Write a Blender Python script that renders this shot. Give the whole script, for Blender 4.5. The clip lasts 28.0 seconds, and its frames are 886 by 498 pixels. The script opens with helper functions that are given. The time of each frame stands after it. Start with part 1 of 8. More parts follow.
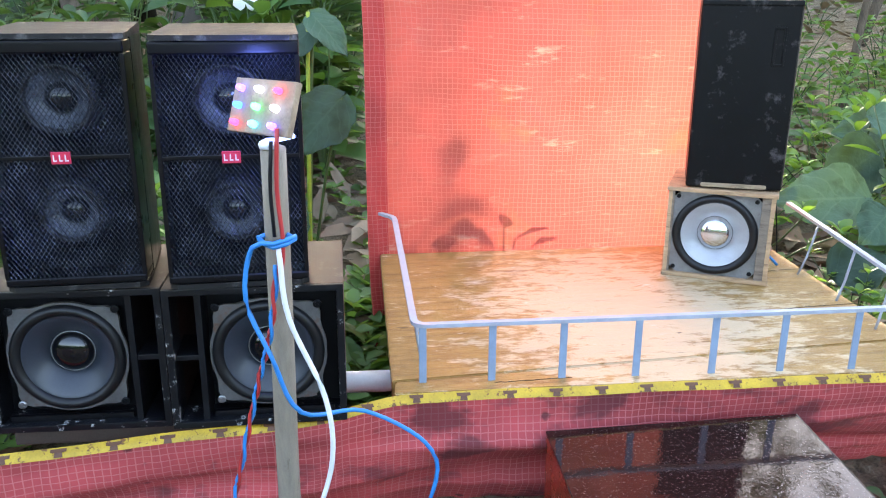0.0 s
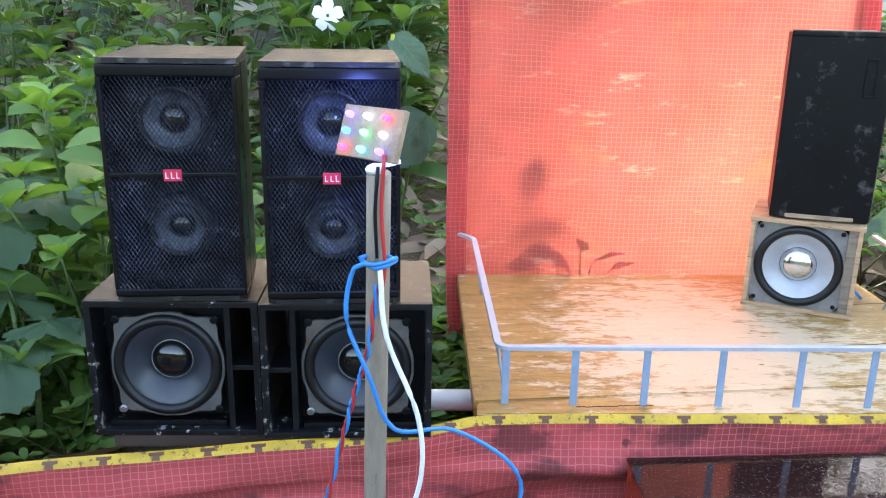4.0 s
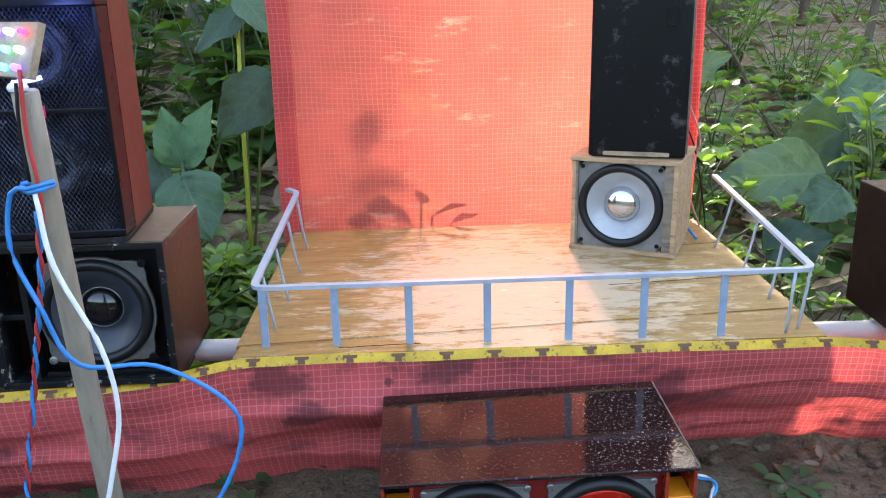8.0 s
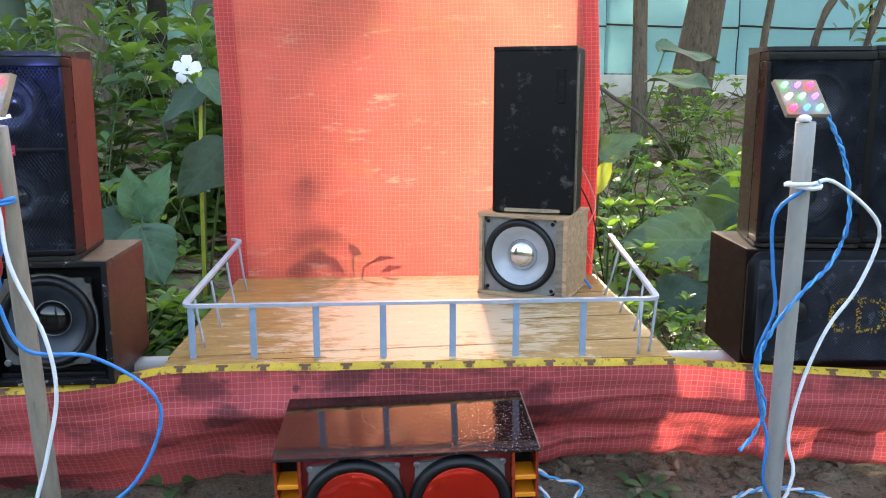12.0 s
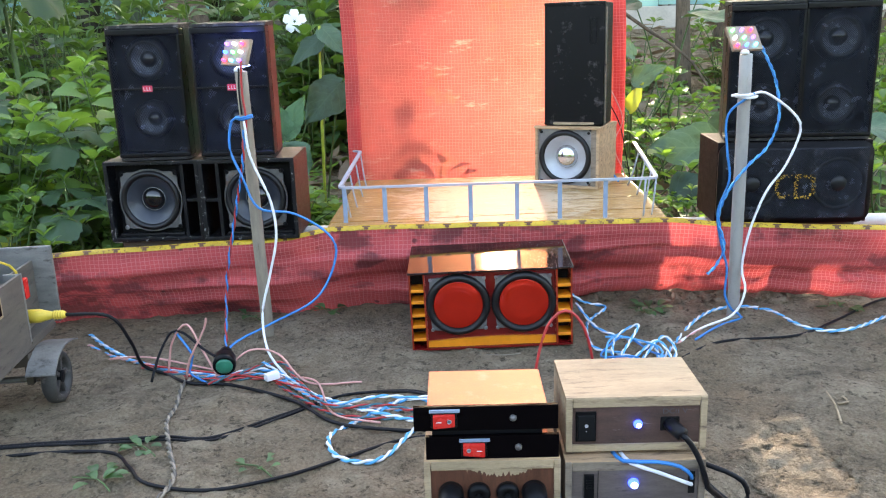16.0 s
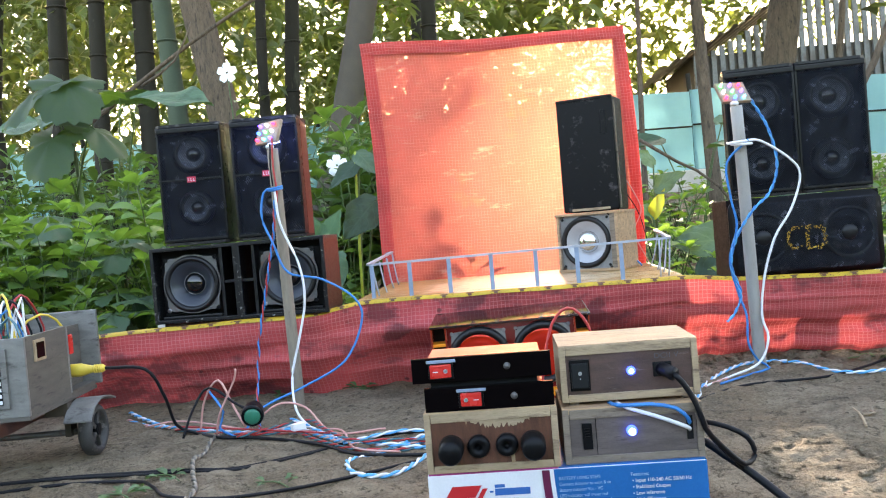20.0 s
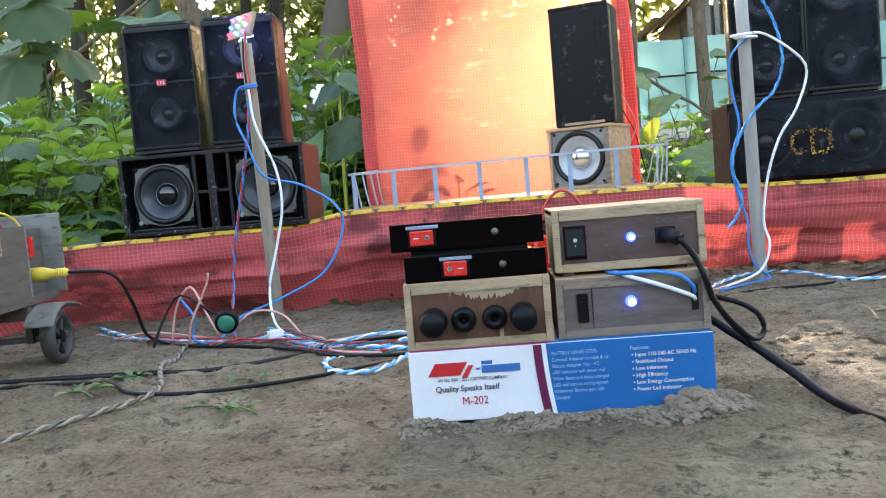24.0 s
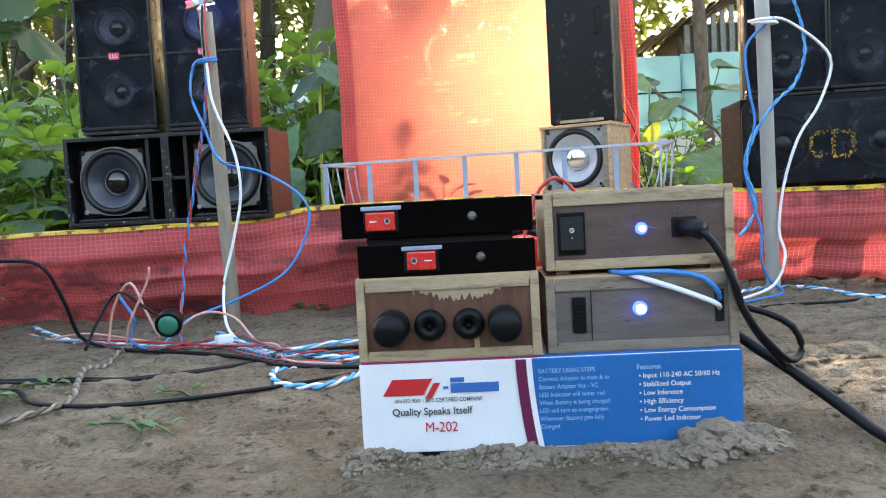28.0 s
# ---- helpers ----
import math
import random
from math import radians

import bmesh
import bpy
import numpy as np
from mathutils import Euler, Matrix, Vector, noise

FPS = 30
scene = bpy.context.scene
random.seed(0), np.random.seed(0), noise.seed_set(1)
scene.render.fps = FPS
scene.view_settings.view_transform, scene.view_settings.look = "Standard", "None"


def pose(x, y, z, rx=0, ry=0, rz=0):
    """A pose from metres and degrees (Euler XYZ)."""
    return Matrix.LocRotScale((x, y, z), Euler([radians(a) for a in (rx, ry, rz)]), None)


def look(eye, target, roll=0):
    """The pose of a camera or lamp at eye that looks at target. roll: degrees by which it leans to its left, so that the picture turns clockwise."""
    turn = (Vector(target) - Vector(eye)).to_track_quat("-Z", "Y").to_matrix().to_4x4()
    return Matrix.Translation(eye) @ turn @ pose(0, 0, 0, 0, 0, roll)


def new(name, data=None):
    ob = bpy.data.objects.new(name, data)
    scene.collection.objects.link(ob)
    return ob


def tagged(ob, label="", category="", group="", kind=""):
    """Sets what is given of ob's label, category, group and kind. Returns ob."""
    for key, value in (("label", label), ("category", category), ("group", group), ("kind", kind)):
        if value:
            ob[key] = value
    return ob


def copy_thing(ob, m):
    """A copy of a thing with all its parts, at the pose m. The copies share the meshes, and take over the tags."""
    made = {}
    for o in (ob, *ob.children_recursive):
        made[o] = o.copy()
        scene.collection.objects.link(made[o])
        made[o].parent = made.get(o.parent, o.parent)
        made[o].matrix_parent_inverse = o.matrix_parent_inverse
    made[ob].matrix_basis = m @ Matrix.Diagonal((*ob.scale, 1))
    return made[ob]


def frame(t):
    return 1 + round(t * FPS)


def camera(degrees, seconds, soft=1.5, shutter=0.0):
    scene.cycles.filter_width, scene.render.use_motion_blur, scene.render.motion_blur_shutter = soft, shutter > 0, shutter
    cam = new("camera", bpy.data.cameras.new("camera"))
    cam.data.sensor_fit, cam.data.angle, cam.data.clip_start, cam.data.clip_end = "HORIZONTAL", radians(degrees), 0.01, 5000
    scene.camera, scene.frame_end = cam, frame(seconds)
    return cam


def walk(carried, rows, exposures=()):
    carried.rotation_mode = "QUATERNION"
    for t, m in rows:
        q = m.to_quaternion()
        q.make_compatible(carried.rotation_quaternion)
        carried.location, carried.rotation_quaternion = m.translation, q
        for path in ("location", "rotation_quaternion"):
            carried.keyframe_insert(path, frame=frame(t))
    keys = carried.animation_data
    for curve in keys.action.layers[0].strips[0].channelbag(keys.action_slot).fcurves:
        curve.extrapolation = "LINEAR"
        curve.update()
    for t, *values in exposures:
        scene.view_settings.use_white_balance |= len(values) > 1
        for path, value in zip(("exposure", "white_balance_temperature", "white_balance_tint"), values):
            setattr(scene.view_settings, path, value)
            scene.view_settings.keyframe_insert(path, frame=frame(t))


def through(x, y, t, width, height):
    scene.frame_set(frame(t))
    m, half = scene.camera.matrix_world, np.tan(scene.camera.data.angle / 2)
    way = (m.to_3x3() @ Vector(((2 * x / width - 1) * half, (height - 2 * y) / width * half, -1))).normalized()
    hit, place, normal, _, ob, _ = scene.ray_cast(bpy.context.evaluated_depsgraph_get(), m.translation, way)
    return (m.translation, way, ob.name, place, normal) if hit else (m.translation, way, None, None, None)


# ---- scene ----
cam = camera(56.0, 28.0, soft=1.1)
METRES, EYE, TILT, LEAN, TURN = 1.7, 0.48, 0.0, 0.0, -6.4
ROWS = [
    (0.0, 0.0, 0.0, 0.0, 0.08, -17.5, -0.27),
    (0.5, -0.0169, -0.003, 0.0024, -2.55, -18.25, -1.1),
    (1.0, -0.0276, -0.0076, 0.0072, -4.88, -17.69, -2.05),
    (1.5, -0.0338, -0.0076, 0.0095, -5.2, -17.0, -3.18),
    (2.0, -0.0396, -0.0115, 0.0092, -1.79, -16.98, -2.72),
    (2.5, -0.0378, -0.0125, 0.011, -0.22, -16.82, -2.27),
    (4.5, -0.0027, -0.0049, 0.0017, 5.05, -16.36, -0.74),
    (5.0, 0.0098, -0.0025, -0.0029, 4.58, -16.77, -0.59),
    (5.5, 0.0183, -0.0021, -0.0088, 4.73, -17.2, -0.14),
    (6.0, 0.0309, -0.0007, -0.0104, 4.9, -16.92, 0.25),
    (6.5, 0.0581, 0.0011, -0.0185, 3.97, -17.32, 0.74),
    (7.0, 0.079, 0.0038, -0.0262, 4.62, -17.35, 1.43),
    (7.5, 0.0963, 0.005, -0.0258, 4.31, -17.03, 1.28),
    (8.0, 0.1091, 0.0077, -0.0265, 3.84, -16.95, 1.2),
    (8.5, 0.1228, 0.0111, -0.0288, 1.92, -17.23, 1.1),
    (9.0, 0.137, 0.0118, -0.0327, 0.26, -17.66, 1.26),
    (9.5, 0.145, 0.0003, -0.0375, -0.24, -18.11, 1.71),
    (10.0, 0.1562, -0.0228, -0.0462, 0.4, -17.69, 1.71),
    (10.5, 0.1596, -0.0458, -0.047, 1.71, -14.37, 1.37),
    (11.0, 0.1636, -0.0623, -0.0523, 2.74, -12.91, -0.12),
    (11.5, 0.1708, -0.0578, -0.0504, 3.32, -10.27, 0.11),
    (13.5, 0.1295, -0.2157, 0.0044, 1.16, -12.13, 0.1),
    (14.0, 0.1381, -0.2522, 0.0127, 1.24, -11.02, 1.53),
    (14.5, 0.1714, -0.2608, -0.0262, 4.44, -12.12, 1.55),
    (15.0, 0.1738, -0.2821, -0.025, 5.48, -13.25, 0.73),
    (15.5, 0.1648, -0.307, -0.0255, 6.35, -14.43, 0.62),
    (16.0, 0.1695, -0.3238, -0.0295, 6.92, -14.8, 1.71),
    (16.5, 0.1804, -0.3335, -0.032, 5.55, -16.16, 1.8),
    (17.0, 0.1813, -0.3452, -0.0331, 5.68, -15.6, 1.24),
    (17.5, 0.1898, -0.3554, -0.0288, 5.58, -13.26, 2.47),
    (18.0, 0.1983, -0.3608, -0.0286, 5.59, -12.92, 2.74),
    (18.5, 0.2025, -0.369, -0.037, 6.28, -12.38, 2.77),
    (19.0, 0.1989, -0.3704, -0.0597, 7.44, -9.9, 2.37),
    (19.5, 0.2007, -0.3728, -0.0946, 8.91, -5.81, 4.11),
    (20.0, 0.202, -0.3662, -0.1357, 10.54, -1.39, 4.8),
    (20.5, 0.2032, -0.3591, -0.1638, 9.39, -3.77, 6.15),
    (21.0, 0.2037, -0.3619, -0.178, 9.44, -4.81, 5.57),
    (21.5, 0.2008, -0.3619, -0.1814, 10.59, -4.34, 6.24),
    (23.5, 0.1949, -0.3338, -0.1824, 9.54, -4.27, 4.77),
    (24.0, 0.1954, -0.3312, -0.1829, 9.87, -4.16, 4.86),
    (24.5, 0.1935, -0.3235, -0.1882, 10.16, -4.59, 5.41),
    (25.0, 0.1884, -0.3164, -0.1898, 11.31, -3.88, 4.84),
    (25.5, 0.191, -0.3128, -0.188, 10.86, -3.14, 4.39),
    (26.0, 0.1948, -0.3092, -0.1869, 10.02, -2.51, 3.74),
    (26.5, 0.1944, -0.3066, -0.1878, 10.55, -2.58, 3.85),
    (27.0, 0.1954, -0.2978, -0.1944, 10.28, -3.28, 3.28),
    (27.5, 0.2037, -0.2756, -0.1978, 8.29, -3.3, 3.2),
    (28.0, 0.1912, -0.259, -0.1978, 9.32, -3.26, 3.08),
]
EXPOSURES = [(0.0, 3.47, 7300, 14), (6.0, 3.43, 7300, 14), (8.0, 3.16, 7350, 14), (10.0, 3.0, 7600, 14), (11.5, 3.03, 7700, 14), (14.0, 3.36, 7850, 14), (20.0, 3.33, 8000, 14), (24.0, 3.32, 8050, 14), (28.0, 3.32, 8100, 14)]
walk(cam, [(t, pose(0, 0, EYE, TILT, LEAN, TURN) @ pose(METRES * x, METRES * y, METRES * z, 90 + pitch, roll, yaw)) for t, x, y, z, yaw, pitch, roll in ROWS], EXPOSURES)

# ---- world and light ----
world = bpy.data.worlds.new("sky")
scene.world = world
world.use_nodes = True
wn, wl = world.node_tree.nodes, world.node_tree.links
sky = wn.new("ShaderNodeTexSky")
sky.sky_type, sky.sun_disc = "NISHITA", False
SUN_ELEV, SUN_AZ = 21.2, 2.0          # degrees; azimuth from +y towards +x
sky.sun_elevation, sky.sun_rotation = radians(SUN_ELEV), radians(SUN_AZ)
sky.air_density, sky.dust_density = 1.0, 2.5
wl.new(sky.outputs[0], wn["Background"].inputs[0])
wn["Background"].inputs[1].default_value = 0.15
SUN_DIR = Vector((math.sin(radians(SUN_AZ)) * math.cos(radians(SUN_ELEV)), math.cos(radians(SUN_AZ)) * math.cos(radians(SUN_ELEV)), math.sin(radians(SUN_ELEV))))
sun = new("sun", bpy.data.lights.new("sun", "SUN"))
sun.data.energy, sun.data.angle, sun.data.color = 2.15, radians(2.0), (1.0, 0.93, 0.82)
sun.matrix_world = look(SUN_DIR * 20, (0, 0, 0))
lamp = new("lamp_plate_glow", bpy.data.lights.new("lamp_plate_glow", "POINT"))
lamp.data.energy, lamp.data.shadow_soft_size, lamp.data.color = 0.035, 0.012, (0.12, 0.2, 1.0)
lamp.location = (-0.064, 0.59, 0.424)



# ---- materials ----
def nodes_of(m):
    return m.node_tree.nodes, m.node_tree.links, m.node_tree.nodes["Principled BSDF"]


def ramp(n, l, src, stops):
    r = n.new("ShaderNodeValToRGB")
    e = r.color_ramp.elements
    while len(e) < len(stops):
        e.new(0.5)
    for k, (p, c) in enumerate(stops):
        e[k].position = p
        e[k].color = (*c, 1)
    l.new(src, r.inputs[0])
    return r.outputs[0]


def noise_tex(n, l, scale, detail=4.0, stretch=None, rough=0.6, seed=0.0):
    tc = n.new("ShaderNodeTexCoord")
    mp = n.new("ShaderNodeMapping")
    if stretch:
        mp.inputs["Scale"].default_value = stretch
    mp.inputs["Location"].default_value = (seed, seed * 0.7, seed * 1.3)
    l.new(tc.outputs["Object"], mp.inputs[0])
    t = n.new("ShaderNodeTexNoise")
    t.inputs["Scale"].default_value, t.inputs["Detail"].default_value, t.inputs["Roughness"].default_value = scale, detail, rough
    l.new(mp.outputs[0], t.inputs["Vector"])
    return t.outputs["Fac"]


def mixc(n, l, fac, a, b, mode="MIX"):
    m = n.new("ShaderNodeMix")
    m.data_type, m.blend_type = "RGBA", mode
    for sock, v in ((m.inputs[0], fac), (m.inputs[6], a), (m.inputs[7], b)):
        if isinstance(v, (int, float)):
            sock.default_value = v
        elif isinstance(v, tuple):
            sock.default_value = (*v, 1)
        else:
            l.new(v, sock)
    return m.outputs[2]


def mathn(n, l, op, a, b=0.0):
    m = n.new("ShaderNodeMath")
    m.operation = op
    for sock, v in ((m.inputs[0], a), (m.inputs[1], b)):
        if isinstance(v, (int, float)):
            sock.default_value = v
        else:
            l.new(v, sock)
    return m.outputs[0]


def bumped(n, l, b, height, strength, dist):
    bp = n.new("ShaderNodeBump")
    bp.inputs["Strength"].default_value, bp.inputs["Distance"].default_value = strength, dist
    l.new(height, bp.inputs["Height"])
    l.new(bp.outputs[0], b.inputs["Normal"])


def mat(name, base, rough=0.5, metal=0.0, vary=0.25, scale=60.0, fine=600.0, bump=0.15, dist=0.0006, stretch=None, spots=None, spec=None, coat=0.0):
    """A plain surface with grain at two scales. spots: (colour, scale, from, to) of wear over it."""
    m = bpy.data.materials.new(name)
    m.use_nodes = True
    n, l, b = nodes_of(m)
    big, small = noise_tex(n, l, scale, 3, stretch), noise_tex(n, l, fine, 3, stretch, seed=3.1)
    dark, light = tuple(c * (1 - vary) for c in base), tuple(min(1, c * (1 + vary)) for c in base)
    col = ramp(n, l, big, [(0.3, dark), (0.7, light)])
    col = mixc(n, l, 0.35, col, ramp(n, l, small, [(0.3, dark), (0.7, light)]))
    if spots:
        colour, sc, lo, hi = spots
        f = ramp(n, l, noise_tex(n, l, sc, 6, stretch, 0.7, 7.7), [(lo, (0, 0, 0)), (hi, (1, 1, 1))])
        col = mixc(n, l, f, col, colour)
    l.new(col, b.inputs["Base Color"])
    b.inputs["Metallic"].default_value = metal
    l.new(mathn(n, l, "ADD", mathn(n, l, "MULTIPLY", big, 0.25), rough - 0.12), b.inputs["Roughness"])
    if spec is not None:
        b.inputs["Specular IOR Level"].default_value = spec
    b.inputs["Coat Weight"].default_value = coat
    b.inputs["Coat Roughness"].default_value = 0.08
    if bump:
        bumped(n, l, b, small, bump, dist)
    return m


def glow(name, colour, strength):
    m = bpy.data.materials.new(name)
    m.use_nodes = True
    n, l, b = nodes_of(m)
    b.inputs["Base Color"].default_value = (*colour, 1)
    b.inputs["Emission Color"].default_value = (*colour, 1)
    b.inputs["Emission Strength"].default_value = strength
    b.inputs["Roughness"].default_value = 0.3
    return m


def leaf_mat(name, dark, light, rough=0.42, through=0.35, tint=(0.35, 0.6, 0.05)):
    m = bpy.data.materials.new(name)
    m.use_nodes = True
    n, l, b = nodes_of(m)
    g = n.new("ShaderNodeNewGeometry")
    col = ramp(n, l, g.outputs["Random Per Island"], [(0.0, dark), (0.6, tuple((a + c) / 2 for a, c in zip(dark, light))), (1.0, light)])
    col = mixc(n, l, 0.3, col, ramp(n, l, noise_tex(n, l, 25), [(0.3, dark), (0.7, light)]))
    l.new(col, b.inputs["Base Color"])
    b.inputs["Roughness"].default_value = rough
    tr = n.new("ShaderNodeBsdfTranslucent")
    l.new(mixc(n, l, 0.6, col, tint), tr.inputs[0])
    mx = n.new("ShaderNodeMixShader")
    mx.inputs[0].default_value = through
    l.new(b.outputs[0], mx.inputs[1])
    l.new(tr.outputs[0], mx.inputs[2])
    l.new(mx.outputs[0], n["Material Output"].inputs[0])
    bumped(n, l, b, noise_tex(n, l, 90, 2), 0.3, 0.002)
    return m


def veined_mat(name, dark, light, vein):
    """A broad leaf with a pale midrib and side veins, puckered between them."""
    m = leaf_mat(name, dark, light, 0.6, 0.08)
    n, l, b = nodes_of(m)
    uv = n.new("ShaderNodeUVMap")
    sep = n.new("ShaderNodeSeparateXYZ")
    l.new(uv.outputs[0], sep.inputs[0])
    across = mathn(n, l, "ABSOLUTE", sep.outputs[1])
    side = mathn(n, l, "PINGPONG", mathn(n, l, "SUBTRACT", mathn(n, l, "ADD", mathn(n, l, "MULTIPLY", sep.outputs[0], 5.0), mathn(n, l, "MULTIPLY", noise_tex(n, l, 22, 2, seed=7.0), 1.6)), mathn(n, l, "MULTIPLY", across, 2.0)), 0.5)
    lines = mathn(n, l, "MAXIMUM", ramp(n, l, side, [(0.02, (0.8, 0.8, 0.8)), (0.09, (0, 0, 0))]), ramp(n, l, across, [(0.02, (1, 1, 1)), (0.06, (0, 0, 0))]))
    old = b.inputs["Base Color"].links[0].from_socket
    blotch = ramp(n, l, noise_tex(n, l, 30, 5, seed=4.0), [(0.5, (0, 0, 0)), (0.64, (0.7, 0.7, 0.7))])
    col = mixc(n, l, blotch, old, tuple(c * 0.45 for c in dark))
    l.new(mixc(n, l, mathn(n, l, "MULTIPLY", lines, 0.34), col, vein), b.inputs["Base Color"])
    b.inputs["Specular IOR Level"].default_value = 0.3
    bumped(n, l, b, mathn(n, l, "ADD", mathn(n, l, "MULTIPLY", side, 0.5), noise_tex(n, l, 75, 4)), 0.4, 0.005)
    return m


def net_mat(name, base, line, cell, thick, open_, through, stain=0.6, pale_streaks=0.0, blots=0.0, glow_tint=0.0, gap=(1.0, 0.82, 0.7), forward=0.0):
    """Woven net cloth: a check of pale threads every cell metres, with stains, partly open and letting light through."""
    m = bpy.data.materials.new(name)
    m.use_nodes = True
    n, l, b = nodes_of(m)
    uv = n.new("ShaderNodeUVMap")
    sep = n.new("ShaderNodeSeparateXYZ")
    l.new(uv.outputs[0], sep.inputs[0])
    masks = []
    for k in (0, 1):
        sway = mathn(n, l, "MULTIPLY", mathn(n, l, "SUBTRACT", noise_tex(n, l, 16, 3, seed=11.0 + k), 0.5), 0.008)
        f = mathn(n, l, "FRACT", mathn(n, l, "DIVIDE", mathn(n, l, "ADD", sep.outputs[k], sway), cell))
        masks.append(mathn(n, l, "LESS_THAN", f, thick))
    lines = mathn(n, l, "MAXIMUM", masks[0], masks[1])
    big = noise_tex(n, l, 9, 5, seed=2.0)
    patch = noise_tex(n, l, 30, 5, seed=5.0, rough=0.65)
    col = ramp(n, l, big, [(0.3, tuple(c * 0.62 for c in base)), (0.7, tuple(min(1, c * 1.15) for c in base))])
    col = mixc(n, l, mathn(n, l, "MULTIPLY", lines, mathn(n, l, "ADD", mathn(n, l, "MULTIPLY", patch, 0.9), 0.1)), col, line)
    dirt = ramp(n, l, patch, [(0.62, (0, 0, 0)), (0.74, (1, 1, 1))])
    col = mixc(n, l, mathn(n, l, "MULTIPLY", dirt, stain), col, tuple(c * 0.18 for c in base))
    if pale_streaks:
        # slanting pale streaks painted for sunlit leaves seen through the net
        slant = n.new("ShaderNodeMapping")
        slant.inputs["Rotation"].default_value, slant.inputs["Scale"].default_value = (0, radians(-38), 0), (0.55, 1.0, 2.2)
        oc = n.new("ShaderNodeTexCoord")
        l.new(oc.outputs["Object"], slant.inputs[0])
        sn = n.new("ShaderNodeTexNoise")
        sn.inputs["Scale"].default_value, sn.inputs["Detail"].default_value, sn.inputs["Roughness"].default_value = 24, 8, 0.72
        l.new(slant.outputs[0], sn.inputs["Vector"])
        where = ramp(n, l, noise_tex(n, l, 7, 3, seed=31.0), [(0.4, (0.15, 0.15, 0.15)), (0.62, (1, 1, 1))])
        pale = mathn(n, l, "MULTIPLY", where, ramp(n, l, sn.outputs["Fac"], [(0.57, (0, 0, 0)), (0.68, (1, 1, 1))]))
        stain_ = ramp(n, l, noise_tex(n, l, 8, 5, seed=21.0), [(0.58, (0, 0, 0)), (0.72, (0.5, 0.5, 0.5))])
        col = mixc(n, l, stain_, col, (0.5, 0.2, 0.06))
        col = mixc(n, l, mathn(n, l, "MULTIPLY", pale, pale_streaks), col, (0.8, 0.5, 0.38))
    if blots:
        blot = ramp(n, l, noise_tex(n, l, 11, 4, (0.8, 1, 1.4), 0.6, 4.0), [(0.53, (0, 0, 0)), (0.6, (1, 1, 1))])
        col = mixc(n, l, mathn(n, l, "MULTIPLY", blot, blots * 0.75), col, (0.075, 0.022, 0.03))
        vo = n.new("ShaderNodeTexVoronoi")
        vo.inputs["Scale"].default_value = 22
        tc = n.new("ShaderNodeTexCoord")
        l.new(tc.outputs["Object"], vo.inputs["Vector"])
        ragged = mathn(n, l, "ADD", vo.outputs["Distance"], mathn(n, l, "MULTIPLY", noise_tex(n, l, 170, 3, seed=6.0), 0.12))
        dots = ramp(n, l, ragged, [(0.115, (0.8, 0.8, 0.8)), (0.165, (0, 0, 0))])
        col = mixc(n, l, mathn(n, l, "MULTIPLY", dots, blots), col, (0.06, 0.02, 0.025))
    l.new(col, b.inputs["Base Color"])
    b.inputs["Roughness"].default_value = 0.75
    tr = n.new("ShaderNodeBsdfTranslucent")
    l.new(mixc(n, l, glow_tint, col, (0.85, 0.4, 0.24)), tr.inputs[0])
    mx = n.new("ShaderNodeMixShader")
    mx.inputs[0].default_value = through
    l.new(b.outputs[0], mx.inputs[1])
    l.new(tr.outputs[0], mx.inputs[2])
    if forward:
        fw = n.new("ShaderNodeBsdfRefraction")
        fw.inputs["Color"].default_value = (1.0, 0.5, 0.26, 1)
        fw.inputs["Roughness"].default_value, fw.inputs["IOR"].default_value = 0.85, 1.3
        m3 = n.new("ShaderNodeMixShader")
        m3.inputs[0].default_value = forward
        l.new(mx.outputs[0], m3.inputs[1])
        l.new(fw.outputs[0], m3.inputs[2])
        mx = m3
    clear = n.new("ShaderNodeBsdfTransparent")
    clear.inputs[0].default_value = (*gap, 1)
    m2 = n.new("ShaderNodeMixShader")
    m2.inputs[0].default_value = open_
    l.new(mx.outputs[0], m2.inputs[1])
    l.new(clear.outputs[0], m2.inputs[2])
    l.new(m2.outputs[0], n["Material Output"].inputs[0])
    bumped(n, l, b, lines, 0.12, 0.0004)
    return m


